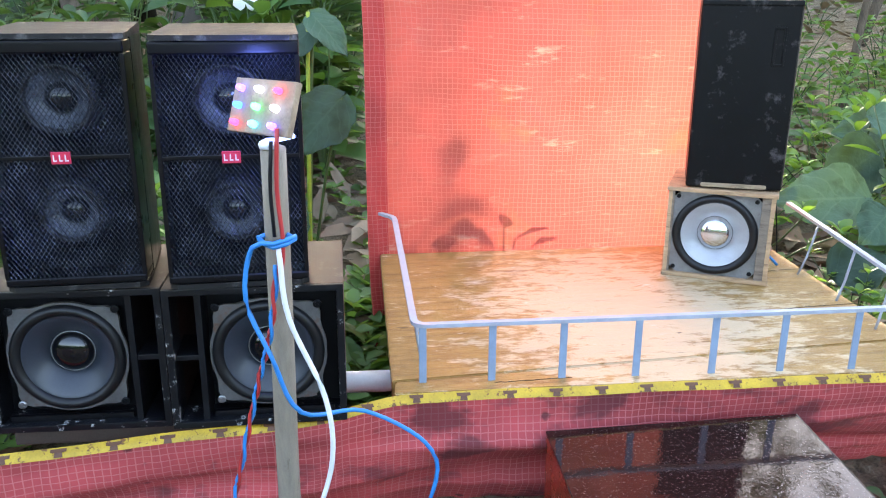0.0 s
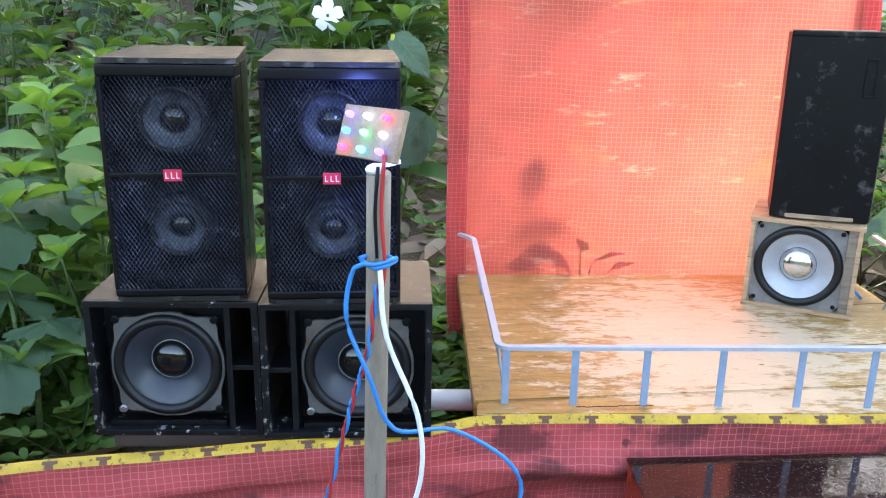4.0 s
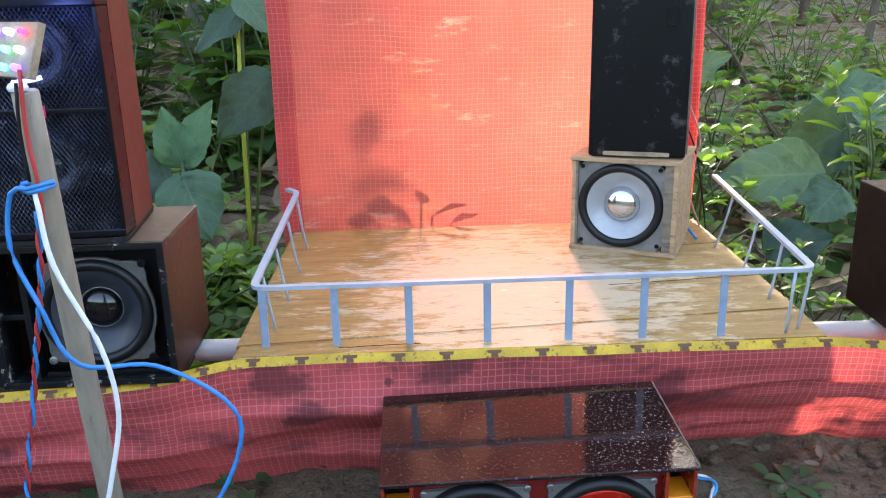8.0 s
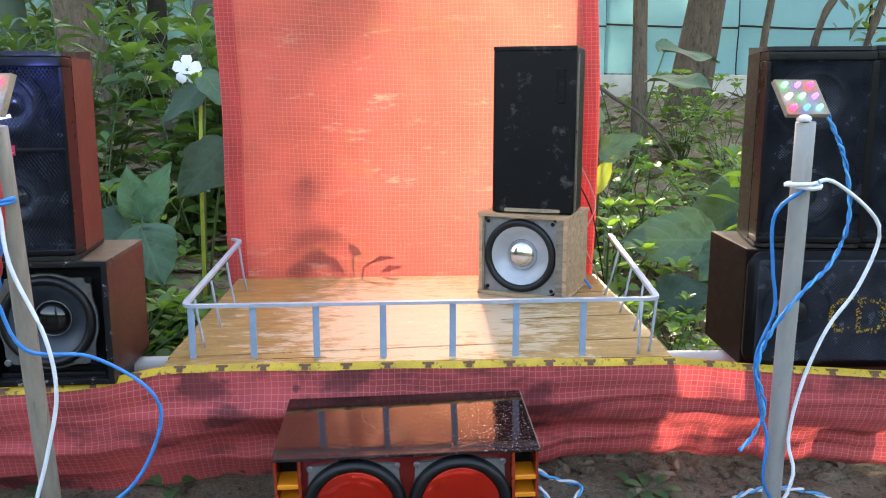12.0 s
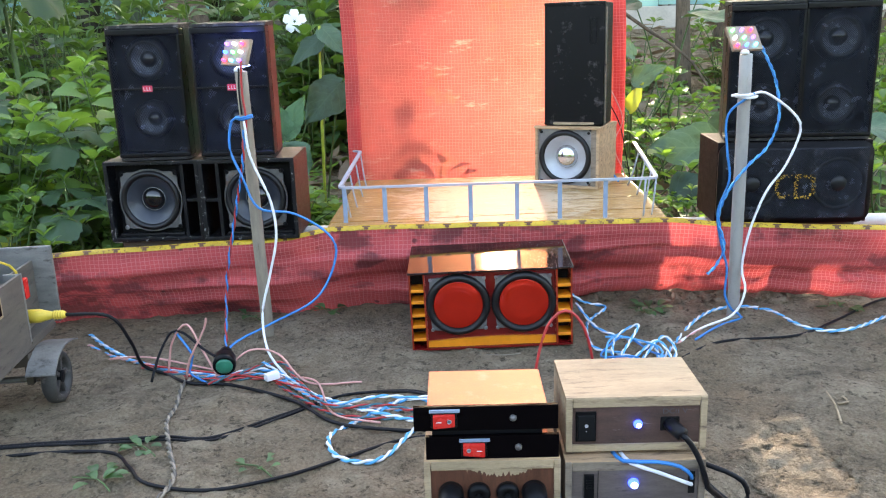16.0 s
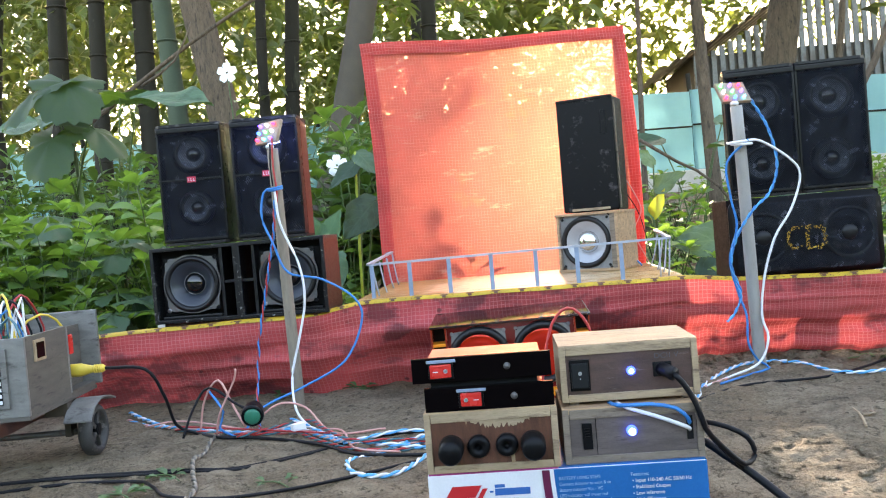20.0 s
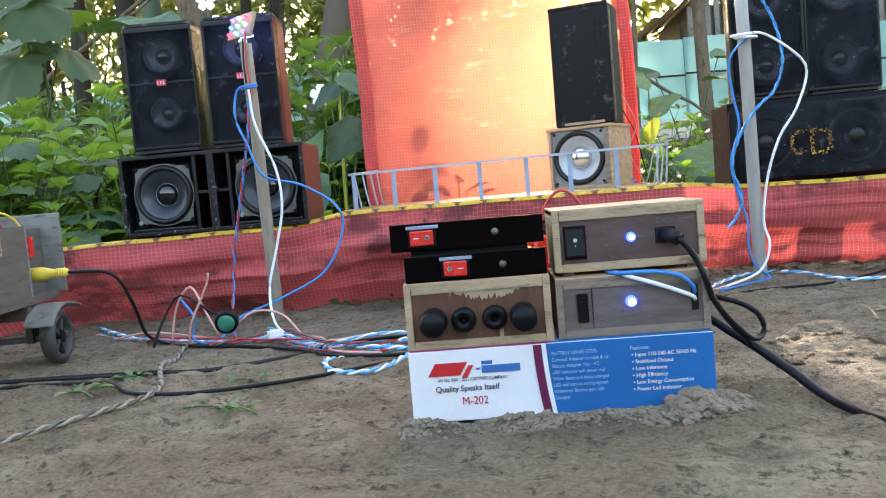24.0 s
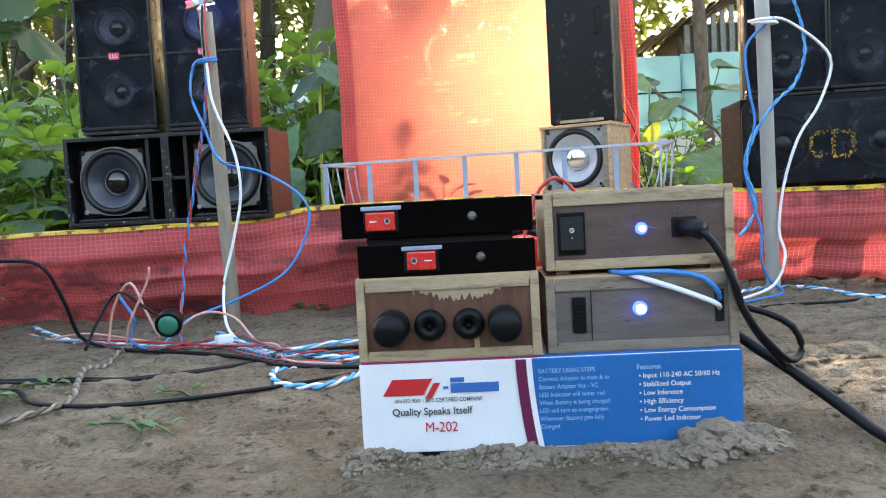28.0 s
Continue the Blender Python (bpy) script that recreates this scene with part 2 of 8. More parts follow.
def soil_mat():
    m = bpy.data.materials.new("soil")
    m.use_nodes = True
    n, l, b = nodes_of(m)
    broad, mid, fine = noise_tex(n, l, 4.2, 5, rough=0.65), noise_tex(n, l, 18, 6, seed=1.7, rough=0.7), noise_tex(n, l, 260, 4, seed=4.4, rough=0.7)
    col = ramp(n, l, mid, [(0.28, (0.034, 0.028, 0.022)), (0.46, (0.29, 0.225, 0.157)), (0.7, (0.52, 0.425, 0.305))])
    col = mixc(n, l, ramp(n, l, broad, [(0.44, (0, 0, 0)), (0.6, (0.85, 0.85, 0.85))]), col, (0.235, 0.165, 0.1))
    damp = noise_tex(n, l, 11, 5, (1.0, 1.6, 1.0), 0.68, 13.0)
    col = mixc(n, l, ramp(n, l, damp, [(0.4, (0.5, 0.5, 0.5)), (0.5, (0, 0, 0))]), col, (0.09, 0.072, 0.055))
    flake = noise_tex(n, l, 75, 8, seed=9.3, rough=0.75)
    col = mixc(n, l, ramp(n, l, flake, [(0.4, (0.9, 0.9, 0.9)), (0.455, (0, 0, 0))]), col, (0.035, 0.027, 0.018))
    col = mixc(n, l, ramp(n, l, flake, [(0.6, (0, 0, 0)), (0.7, (0.5, 0.5, 0.5))]), col, (0.558, 0.537, 0.376))
    col = mixc(n, l, 0.35, col, ramp(n, l, fine, [(0.3, (0.039, 0.031, 0.019)), (0.72, (0.558, 0.448, 0.307))]))
    l.new(col, b.inputs["Base Color"])
    b.inputs["Roughness"].default_value = 0.92
    b.inputs["Specular IOR Level"].default_value = 0.2
    h = mathn(n, l, "ADD", mathn(n, l, "MULTIPLY", mid, 1.6), mathn(n, l, "ADD", mathn(n, l, "MULTIPLY", fine, 0.4), mathn(n, l, "MULTIPLY", flake, 0.9)))
    bumped(n, l, b, h, 1.0, 0.02)
    return m


def planks_mat():
    """Varnished yellow wood with saw marks across the grain, a broad worn whitish patch, paint streaks and dark knots."""
    m = bpy.data.materials.new("varnished_planks")
    m.use_nodes = True
    n, l, b = nodes_of(m)
    tc = n.new("ShaderNodeTexCoord")
    grain = noise_tex(n, l, 16, 6, (1.0, 7.0, 9.0), 0.65)
    fine = noise_tex(n, l, 120, 5, (0.5, 9.0, 9.0), 0.7, 2.2)
    saw = noise_tex(n, l, 90, 4, (6.0, 0.9, 1.0), 0.6, 5.2)
    col = ramp(n, l, grain, [(0.3, (0.17, 0.078, 0.018)), (0.52, (0.37, 0.2, 0.05)), (0.75, (0.48, 0.29, 0.085))])
    col = mixc(n, l, 0.3, col, ramp(n, l, fine, [(0.38, (0.13, 0.06, 0.018)), (0.66, (0.5, 0.33, 0.13))]))
    col = mixc(n, l, ramp(n, l, saw, [(0.56, (0, 0, 0)), (0.68, (0.4, 0.4, 0.4))]), col, (0.22, 0.12, 0.04))
    # the worn patch, broken up along the grain
    near = n.new("ShaderNodeVectorMath")
    near.operation = "DISTANCE"
    mp = n.new("ShaderNodeMapping")
    mp.inputs["Scale"].default_value = (1.0, 0.75, 1.0)
    l.new(tc.outputs["Object"], mp.inputs[0])
    l.new(mp.outputs[0], near.inputs[0])
    near.inputs[1].default_value = (0.29, 0.6, 0.1475)
    streak = noise_tex(n, l, 30, 9, (1.0, 2.6, 1.0), 0.78, 9.0)
    worn = ramp(n, l, mathn(n, l, "SUBTRACT", streak, mathn(n, l, "MULTIPLY", near.outputs["Value"], 1.15)), [(0.29, (0, 0, 0)), (0.37, (1, 1, 1))])
    col = mixc(n, l, mathn(n, l, "MULTIPLY", worn, 0.7), col, (0.66, 0.53, 0.36))
    paint = ramp(n, l, noise_tex(n, l, 34, 8, (1.0, 1.8, 1.0), 0.78, 14.0), [(0.62, (0, 0, 0)), (0.66, (1, 1, 1))])
    col = mixc(n, l, mathn(n, l, "MULTIPLY", paint, 0.75), col, (0.7, 0.64, 0.55))
    knot = ramp(n, l, noise_tex(n, l, 30, 6, (1, 3.0, 1), 0.62, 12.5), [(0.68, (0, 0, 0)), (0.72, (1, 1, 1))])
    col = mixc(n, l, knot, col, (0.09, 0.045, 0.022))
    l.new(col, b.inputs["Base Color"])
    l.new(mathn(n, l, "ADD", mathn(n, l, "MULTIPLY", streak, 0.6), 0.08), b.inputs["Roughness"])
    b.inputs["Specular IOR Level"].default_value = 0.4
    bumped(n, l, b, mathn(n, l, "ADD", fine, mathn(n, l, "ADD", mathn(n, l, "MULTIPLY", saw, 0.6), streak)), 0.5, 0.001)
    return m


def streaky_top_mat():
    """Glossy dark red lacquer gone black, clean on one side, with chalky dust and dried smears on the other."""
    m = bpy.data.materials.new("dark_lacquer")
    m.use_nodes = True
    n, l, b = nodes_of(m)
    tc = n.new("ShaderNodeTexCoord")
    sep = n.new("ShaderNodeSeparateXYZ")
    l.new(tc.outputs["Object"], sep.inputs[0])
    dusty = ramp(n, l, mathn(n, l, "ADD", mathn(n, l, "MULTIPLY", sep.outputs[0], 7.0), mathn(n, l, "MULTIPLY", noise_tex(n, l, 25, 4, seed=1.0), 0.5)), [(0.42, (0.3, 0.3, 0.3)), (0.72, (1, 1, 1))])
    dust = ramp(n, l, noise_tex(n, l, 420, 5, rough=0.75, seed=3.0), [(0.58, (0, 0, 0)), (0.68, (1, 1, 1))])
    dust = mathn(n, l, "MULTIPLY", dust, dusty)
    smear = ramp(n, l, noise_tex(n, l, 24, 7, (1, 2.5, 1), 0.7, 6.0), [(0.58, (0, 0, 0)), (0.78, (1, 1, 1))])
    smear = mathn(n, l, "MULTIPLY", smear, dusty)
    col = mixc(n, l, mathn(n, l, "MULTIPLY", smear, 0.5), (0.02, 0.007, 0.006), (0.14, 0.12, 0.11))
    col = mixc(n, l, mathn(n, l, "MULTIPLY", dust, 0.7), col, (0.5, 0.48, 0.46))
    l.new(col, b.inputs["Base Color"])
    l.new(mathn(n, l, "ADD", mathn(n, l, "MULTIPLY", mathn(n, l, "MAXIMUM", dust, smear), 0.4), 0.05), b.inputs["Roughness"])
    b.inputs["Specular IOR Level"].default_value = 0.35
    b.inputs["Coat Weight"].default_value, b.inputs["Coat IOR"].default_value, b.inputs["Coat Roughness"].default_value = 0.15, 1.4, 0.05
    bumped(n, l, b, noise_tex(n, l, 26, 5, seed=8.0), 0.16, 0.002)
    return m


BLACK = mat("black_paint", (0.005, 0.0055, 0.007), 0.36, vary=0.4, bump=0.4, spec=0.28, spots=((0.1, 0.1, 0.1), 70, 0.68, 0.8))
BLACK_GRIME = mat("dusty_black_cloth", (0.0028, 0.0026, 0.003), 0.42, vary=0.3, scale=20, fine=1500, bump=0.3, spec=0.16, spots=((0.13, 0.115, 0.115), 45, 0.58, 0.84))
BLACK_CHIPPED = mat("chipped_black_edge", (0.005, 0.0055, 0.007), 0.34, vary=0.4, bump=0.5, spec=0.3, spots=((0.34, 0.34, 0.33), 80, 0.6, 0.66))
TAPE = mat("black_tape", (0.0035, 0.0035, 0.0045), 0.3, vary=0.2, scale=30, fine=200, bump=0.06, dist=0.0004, spec=0.22)
# black mesh; its bright, strongly varied tone paints in the wires' sparkle
GRILLE = mat("grille_black_sparkle", (0.15, 0.165, 0.2), 0.24, metal=0.85, vary=0.8, scale=45, fine=120, bump=0)
BAFFLE = mat("dark_baffle", (0.004, 0.004, 0.005), 0.6, spec=0.2)
RUBBER = mat("rubber", (0.006, 0.006, 0.007), 0.42, vary=0.25, spec=0.35)
CONE = mat("grey_paper_cone", (0.022, 0.028, 0.039), 0.36, vary=0.2, scale=25)
DOME = mat("gloss_black_dome", (0.003, 0.003, 0.004), 0.1, vary=0.1, bump=0, spec=0.5, coat=0.4)
SILVER_CONE = mat("silver_cone", (0.36, 0.37, 0.39), 0.4, metal=0.3, vary=0.1)
CHROME = mat("chrome", (0.75, 0.75, 0.76), 0.16, metal=1.0, vary=0.08, bump=0)
STEEL = mat("dull_steel", (0.11, 0.107, 0.105), 0.42, metal=0.3, vary=0.3, spots=((0.13, 0.06, 0.035), 60, 0.54, 0.68))
CLEAN_STEEL = mat("grey_steel", (0.2, 0.2, 0.2), 0.4, metal=0.5, vary=0.25, spots=((0.1, 0.08, 0.07), 60, 0.6, 0.72))
DARK_BROWN = mat("dark_brown_wood", (0.0045, 0.0025, 0.0024), 0.5, vary=0.3, stretch=(1, 1, 3), bump=0.3, spec=0.1)
BROWN = mat("brown_wood_paint", (0.065, 0.022, 0.012), 0.42, vary=0.3, stretch=(1, 1, 3), bump=0.3)
RED_SIDE = mat("red_brown_side", (0.11, 0.02, 0.012), 0.45, vary=0.3, spots=((0.02, 0.01, 0.01), 40, 0.6, 0.72))
GREYBROWN = mat("dusty_brown_top", (0.075, 0.048, 0.031), 0.5, vary=0.3, spots=((0.16, 0.13, 0.1), 40, 0.58, 0.72))
TOP_DARK = mat("dusty_black_board", (0.011, 0.0105, 0.0105), 0.5, vary=0.4, bump=0.5, spec=0.25, spots=((0.12, 0.115, 0.11), 55, 0.56, 0.72))
TOP_CONE = mat("glossy_grey_cone", (0.075, 0.085, 0.105), 0.26, vary=0.15, scale=25, bump=0)
SCREW = mat("dull_screw", (0.3, 0.3, 0.3), 0.3, metal=0.85, vary=0.2, bump=0)
PLY = mat("raw_plywood", (0.43, 0.27, 0.15), 0.72, vary=0.35, scale=22, stretch=(1, 6, 6), bump=0.6, dist=0.001, fine=260, spots=((0.09, 0.055, 0.035), 28, 0.54, 0.7))
PLY_GREY = mat("weathered_plywood", (0.2, 0.155, 0.115), 0.72, vary=0.35, scale=22, stretch=(1, 6, 6), bump=0.6, dist=0.001, fine=260, spots=((0.08, 0.05, 0.035), 34, 0.54, 0.7))
PLY_TOP = mat("pale_plywood_top", (0.36, 0.26, 0.16), 0.66, vary=0.3, scale=16, stretch=(1, 5, 5), bump=0.5, dist=0.001, fine=220, spots=((0.13, 0.085, 0.055), 26, 0.54, 0.72))
BROWN_PANEL = mat("stained_panel", (0.1, 0.036, 0.02), 0.45, vary=0.5, scale=30, stretch=(7, 1, 1.2), bump=0.3, spots=((0.36, 0.25, 0.14), 30, 0.66, 0.74))
MAUVE_PANEL = mat("dark_ply_panel", (0.072, 0.037, 0.029), 0.5, vary=0.5, scale=30, stretch=(1, 1, 5), bump=0.4, spots=((0.24, 0.2, 0.18), 40, 0.62, 0.74))
GREY_PANEL = mat("grey_ply_panel", (0.105, 0.08, 0.072), 0.5, vary=0.4, scale=30, stretch=(1, 1, 6), bump=0.4, spots=((0.05, 0.035, 0.03), 50, 0.6, 0.72))
SOIL = soil_mat()
PLANKS = planks_mat()
LACQUER = streaky_top_mat()
BACK_NET = net_mat("backdrop_net", (0.7, 0.095, 0.08), (0.78, 0.22, 0.185), 0.0063, 0.14, 0.07, 0.42, 0.2, pale_streaks=0.7, glow_tint=0.16, gap=(0.95, 0.5, 0.38), forward=0.05)
SKIRT_NET = net_mat("skirt_net", (0.7, 0.095, 0.1), (0.8, 0.27, 0.26), 0.0064, 0.14, 0.05, 0.3, 0.5, blots=0.9)
HEM_NET = net_mat("hem_net", (0.62, 0.07, 0.062), (0.72, 0.2, 0.17), 0.0063, 0.14, 0.0, 0.35, 0.2)
YELLOW_BAND = mat("yellow_print", (0.5, 0.31, 0.02), 0.55, vary=0.3, scale=40, spots=((0.17, 0.07, 0.015), 150, 0.56, 0.61))
BROWN_PRINT = mat("brown_print", (0.12, 0.045, 0.018), 0.6)
RAIL = mat("grey_blue_enamel", (0.34, 0.37, 0.42), 0.42, vary=0.14, scale=90, spots=((0.24, 0.25, 0.27), 150, 0.64, 0.75))
RAIL_BLUE = mat("blue_grey_strip", (0.22, 0.29, 0.39), 0.45, vary=0.14, scale=90)
POLE_WOOD = mat("grey_wooden_stick", (0.26, 0.215, 0.165), 0.75, vary=0.25, scale=30, stretch=(6, 6, 1), bump=0.5, spots=((0.1, 0.07, 0.05), 25, 0.62, 0.75))
POLE_PVC = mat("grey_pipe", (0.3, 0.285, 0.265), 0.55, vary=0.15, scale=20, stretch=(4, 4, 1), spots=((0.2, 0.17, 0.14), 40, 0.6, 0.75))
PVC_WHITE = mat("white_pipe", (0.55, 0.52, 0.48), 0.45, vary=0.12, scale=20)
W_BLUE = mat("blue_insulation", (0.006, 0.19, 0.52), 0.4, vary=0.15, bump=0)
W_WHITE = mat("white_insulation", (0.72, 0.73, 0.75), 0.45, vary=0.1, bump=0)
W_RED = mat("red_insulation", (0.42, 0.03, 0.03), 0.4, vary=0.12, bump=0)
W_PINK = mat("pink_insulation", (0.6, 0.3, 0.26), 0.45, vary=0.12, bump=0)
W_BLACK = mat("black_insulation", (0.007, 0.007, 0.009), 0.45, vary=0.2, bump=0, spec=0.2)
W_YELLOW = mat("yellow_insulation", (0.7, 0.5, 0.06), 0.42, vary=0.12, bump=0)
W_SKY = mat("light_blue_insulation", (0.05, 0.36, 0.68), 0.4, vary=0.12, bump=0)
W_TEAL = mat("teal_insulation", (0.03, 0.13, 0.17), 0.42, vary=0.12, bump=0)
BADGE_RED = mat("badge_red", (0.58, 0.02, 0.06), 0.4, vary=0.1, bump=0)
PRINT_WHITE = mat("white_print", (0.66, 0.66, 0.68), 0.5, vary=0.04, bump=0)
RED_PLASTIC = mat("red_plastic", (0.6, 0.025, 0.02), 0.25, vary=0.1, bump=0)
BLACK_PLASTIC = mat("black_plastic", (0.004, 0.0045, 0.0055), 0.38, vary=0.15, bump=0, spec=0.15)
GLOSS_BLACK = mat("gloss_black_plate", (0.002, 0.0015, 0.002), 0.12, vary=0.2, spec=0.05, bump=0.02, spots=((0.2, 0.18, 0.17), 60, 0.72, 0.8))
COPPER = mat("copper_board", (0.55, 0.17, 0.09), 0.42, metal=0.4, vary=0.2, scale=60, spots=((0.5, 0.28, 0.2), 50, 0.55, 0.75))
RED_ACRYLIC = mat("red_acrylic", (0.62, 0.02, 0.008), 0.05, metal=0.55, vary=0.06, bump=0, spec=0.9)
RED_PANEL = mat("red_gloss_panel", (0.15, 0.006, 0.006), 0.12, vary=0.15, bump=0.03, spec=0.6)
ORANGE = mat("orange_paint", (0.72, 0.22, 0.012), 0.35, vary=0.15, bump=0.1)
ORANGE_RED = mat("orange_red_edge", (0.26, 0.025, 0.01), 0.25, vary=0.2, bump=0)
CARD_WHITE = mat("white_card", (0.7, 0.7, 0.72), 0.45, vary=0.1, scale=20, bump=0.05, spec=0.2)
CARD_BLUE = mat("blue_card", (0.003, 0.12, 0.34), 0.42, vary=0.14, scale=20, bump=0.05, spec=0.15)
CARD_MAROON = mat("maroon_print", (0.13, 0.01, 0.05), 0.35, vary=0.08, bump=0)
CARD_MAGENTA = mat("magenta_card", (0.35, 0.02, 0.14), 0.4, vary=0.1, bump=0)
INK = mat("grey_ink", (0.07, 0.07, 0.08), 0.5, vary=0.1, bump=0)
INK_RED = mat("red_ink", (0.55, 0.015, 0.02), 0.45, vary=0.1, bump=0)
INK_BLUE = mat("blue_ink", (0.015, 0.12, 0.38), 0.45, vary=0.1, bump=0)
INK_PALE = mat("pale_blue_ink", (0.25, 0.42, 0.62), 0.45, vary=0.05, bump=0)
CART_GREY = mat("silver_paint", (0.2, 0.195, 0.182), 0.45, metal=0.25, vary=0.35, scale=30, stretch=(1, 1, 3), spots=((0.055, 0.05, 0.045), 40, 0.55, 0.7))
CART_DARK = mat("weathered_grey_wood", (0.1, 0.088, 0.073), 0.6, vary=0.4, scale=26, stretch=(1, 1, 5), spots=((0.03, 0.026, 0.022), 30, 0.55, 0.68))
TYRE = mat("dusty_tyre", (0.042, 0.04, 0.038), 0.6, vary=0.4, spots=((0.16, 0.145, 0.13), 60, 0.57, 0.72))
SEQUIN = mat("gold_glitter", (0.36, 0.2, 0.018), 0.3, metal=0.4, vary=0.5, bump=0)
GREEN_CAP = mat("green_plastic", (0.01, 0.16, 0.1), 0.35, vary=0.2, bump=0)
PCB = mat("wooden_led_plate", (0.26, 0.18, 0.12), 0.6, vary=0.4, spots=((0.35, 0.26, 0.18), 80, 0.55, 0.65))
LED_BLUE = glow("blue_led", (0.006, 0.035, 1.0), 1.6)
LED_CORE = glow("white_blue_led", (0.3, 0.45, 1.0), 1.5)
LED_STRIP = glow("blue_strip_led", (0.25, 0.4, 1.0), 0.5)
LED_SET = [glow("led_" + k, c, 1.5) for k, c in (("violet", (0.1, 0.04, 1.0)), ("blue", (0.01, 0.09, 1.0)), ("red", (1.0, 0.02, 0.06)), ("green", (0.01, 0.8, 0.15)), ("white", (0.4, 0.55, 1.0)), ("aqua", (0.01, 0.55, 1.0)))]
LEAF = leaf_mat("green_leaf", (0.02, 0.062, 0.016), (0.1, 0.2, 0.055), rough=0.5)
LEAF_BRIGHT = leaf_mat("bright_leaf", (0.05, 0.13, 0.03), (0.19, 0.33, 0.08), rough=0.5, through=0.4)
LEAF_DARK = leaf_mat("dark_leaf", (0.025, 0.07, 0.03), (0.08, 0.165, 0.065), rough=0.45, through=0.2)
LEAF_LOBED = leaf_mat("dull_lobed_leaf", (0.012, 0.034, 0.014), (0.028, 0.062, 0.026), rough=0.65, through=0.25)
LEAF_MID = leaf_mat("mid_green_leaf", (0.03, 0.08, 0.018), (0.13, 0.24, 0.06), rough=0.5)
LEAF_BLUEGREEN = leaf_mat("dull_large_leaf", (0.025, 0.065, 0.032), (0.055, 0.11, 0.055), rough=0.65, through=0.25)
LEAF_BROAD = veined_mat("broad_veined_leaf", (0.045, 0.095, 0.055), (0.075, 0.14, 0.08), (0.14, 0.21, 0.11))
LEAF_BROAD_DARK = veined_mat("dark_veined_leaf", (0.018, 0.045, 0.028), (0.032, 0.068, 0.045), (0.055, 0.1, 0.065))
LEAF_BROAD_PALE = veined_mat("pale_veined_leaf", (0.06, 0.14, 0.07), (0.085, 0.18, 0.085), (0.13, 0.22, 0.1))
STEM_BRIGHT = mat("yellow_green_stem", (0.3, 0.38, 0.04), 0.5)
LEAF_YELLOW = leaf_mat("yellow_leaf", (0.34, 0.34, 0.035), (0.5, 0.46, 0.06), through=0.3)
LEAF_CANOPY = leaf_mat("canopy_leaf", (0.015, 0.035, 0.009), (0.13, 0.17, 0.045), through=0.25, tint=(0.36, 0.44, 0.07))
LEAF_DEAD = leaf_mat("dead_leaf", (0.1, 0.065, 0.038), (0.3, 0.235, 0.155), rough=0.8, through=0.1, tint=(0.4, 0.25, 0.1))
STEM = mat("green_stem", (0.05, 0.095, 0.025), 0.5)
BAMBOO = mat("dark_bamboo", (0.022, 0.019, 0.013), 0.75, vary=0.4, scale=6, stretch=(1, 1, 0.3), spec=0.2, spots=((0.08, 0.08, 0.055), 9, 0.6, 0.75))
BAMBOO_GREEN = mat("green_bamboo", (0.05, 0.07, 0.045), 0.7, vary=0.3, scale=6, stretch=(1, 1, 0.3), spec=0.25)
BARK = mat("brown_bark", (0.105, 0.075, 0.05), 0.9, vary=0.5, scale=14, stretch=(3, 3, 0.8), bump=0.8, dist=0.01, fine=60, spots=((0.03, 0.022, 0.015), 20, 0.54, 0.66))
PETAL = mat("white_petal", (0.85, 0.85, 0.87), 0.6, vary=0.05, bump=0)
TEAL = leaf_mat("teal_tarp", (0.15, 0.36, 0.385), (0.2, 0.43, 0.455), rough=0.5, through=0.35, tint=(0.2, 0.45, 0.47))
CONCRETE = mat("pale_concrete", (0.5, 0.47, 0.42), 0.85, vary=0.2, scale=5, fine=80)
TIN = mat("rusty_tin", (0.15, 0.15, 0.14), 0.6, metal=0.2, vary=0.35, scale=4, fine=40, spots=((0.09, 0.075, 0.06), 6, 0.5, 0.66))
DARK_TIMBER = mat("dark_timber", (0.06, 0.048, 0.035), 0.8, vary=0.3, scale=8)
CLOD = mat("soil_clod", (0.19, 0.15, 0.108), 0.95, vary=0.4, scale=90, fine=500, bump=0.7, dist=0.002)


# ---- mesh helpers ----
def linked(name, me, material, parent=None, label=""):
    if material is not None and not me.materials:
        me.materials.append(material)
    ob = new(name, me)
    if parent is not None:
        ob.parent = parent
    if label:
        tagged(ob, label)
    return ob


def part(name, bm, material, parent=None, label="", smooth=False):
    me = bpy.data.meshes.new(name)
    bm.to_mesh(me)
    bm.free()
    if smooth:
        for p in me.polygons:
            p.use_smooth = True
    return linked(name, me, material, parent, label)


def from_lists(name, verts, faces, material, parent=None, label="", smooth=False):
    me = bpy.data.meshes.new(name)
    me.from_pydata([tuple(v) for v in verts], [], faces)
    if smooth:
        for p in me.polygons:
            p.use_smooth = True
    me.update()
    return linked(name, me, material, parent, label)


def thing(name, m, label, category, group="", kind=""):
    ob = new(name)
    ob.empty_display_size = 0.05
    ob.matrix_basis = m
    return tagged(ob, label, category, group, kind)


def box(x0, x1, y0, y1, z0, z1, bevel=0.0, seg=2, bm=None, m=None):
    own = bmesh.new()
    bmesh.ops.create_cube(own, size=1.0, matrix=Matrix.Translation(((x0 + x1) / 2, (y0 + y1) / 2, (z0 + z1) / 2)) @ Matrix.Diagonal((x1 - x0, y1 - y0, z1 - z0, 1)))
    if bevel:
        bmesh.ops.bevel(own, geom=own.edges[:], offset=bevel, segments=seg, affect="EDGES", profile=0.7)
    if m is not None:
        own.transform(m)
    if bm is None:
        return own
    join(bm, own)
    return bm


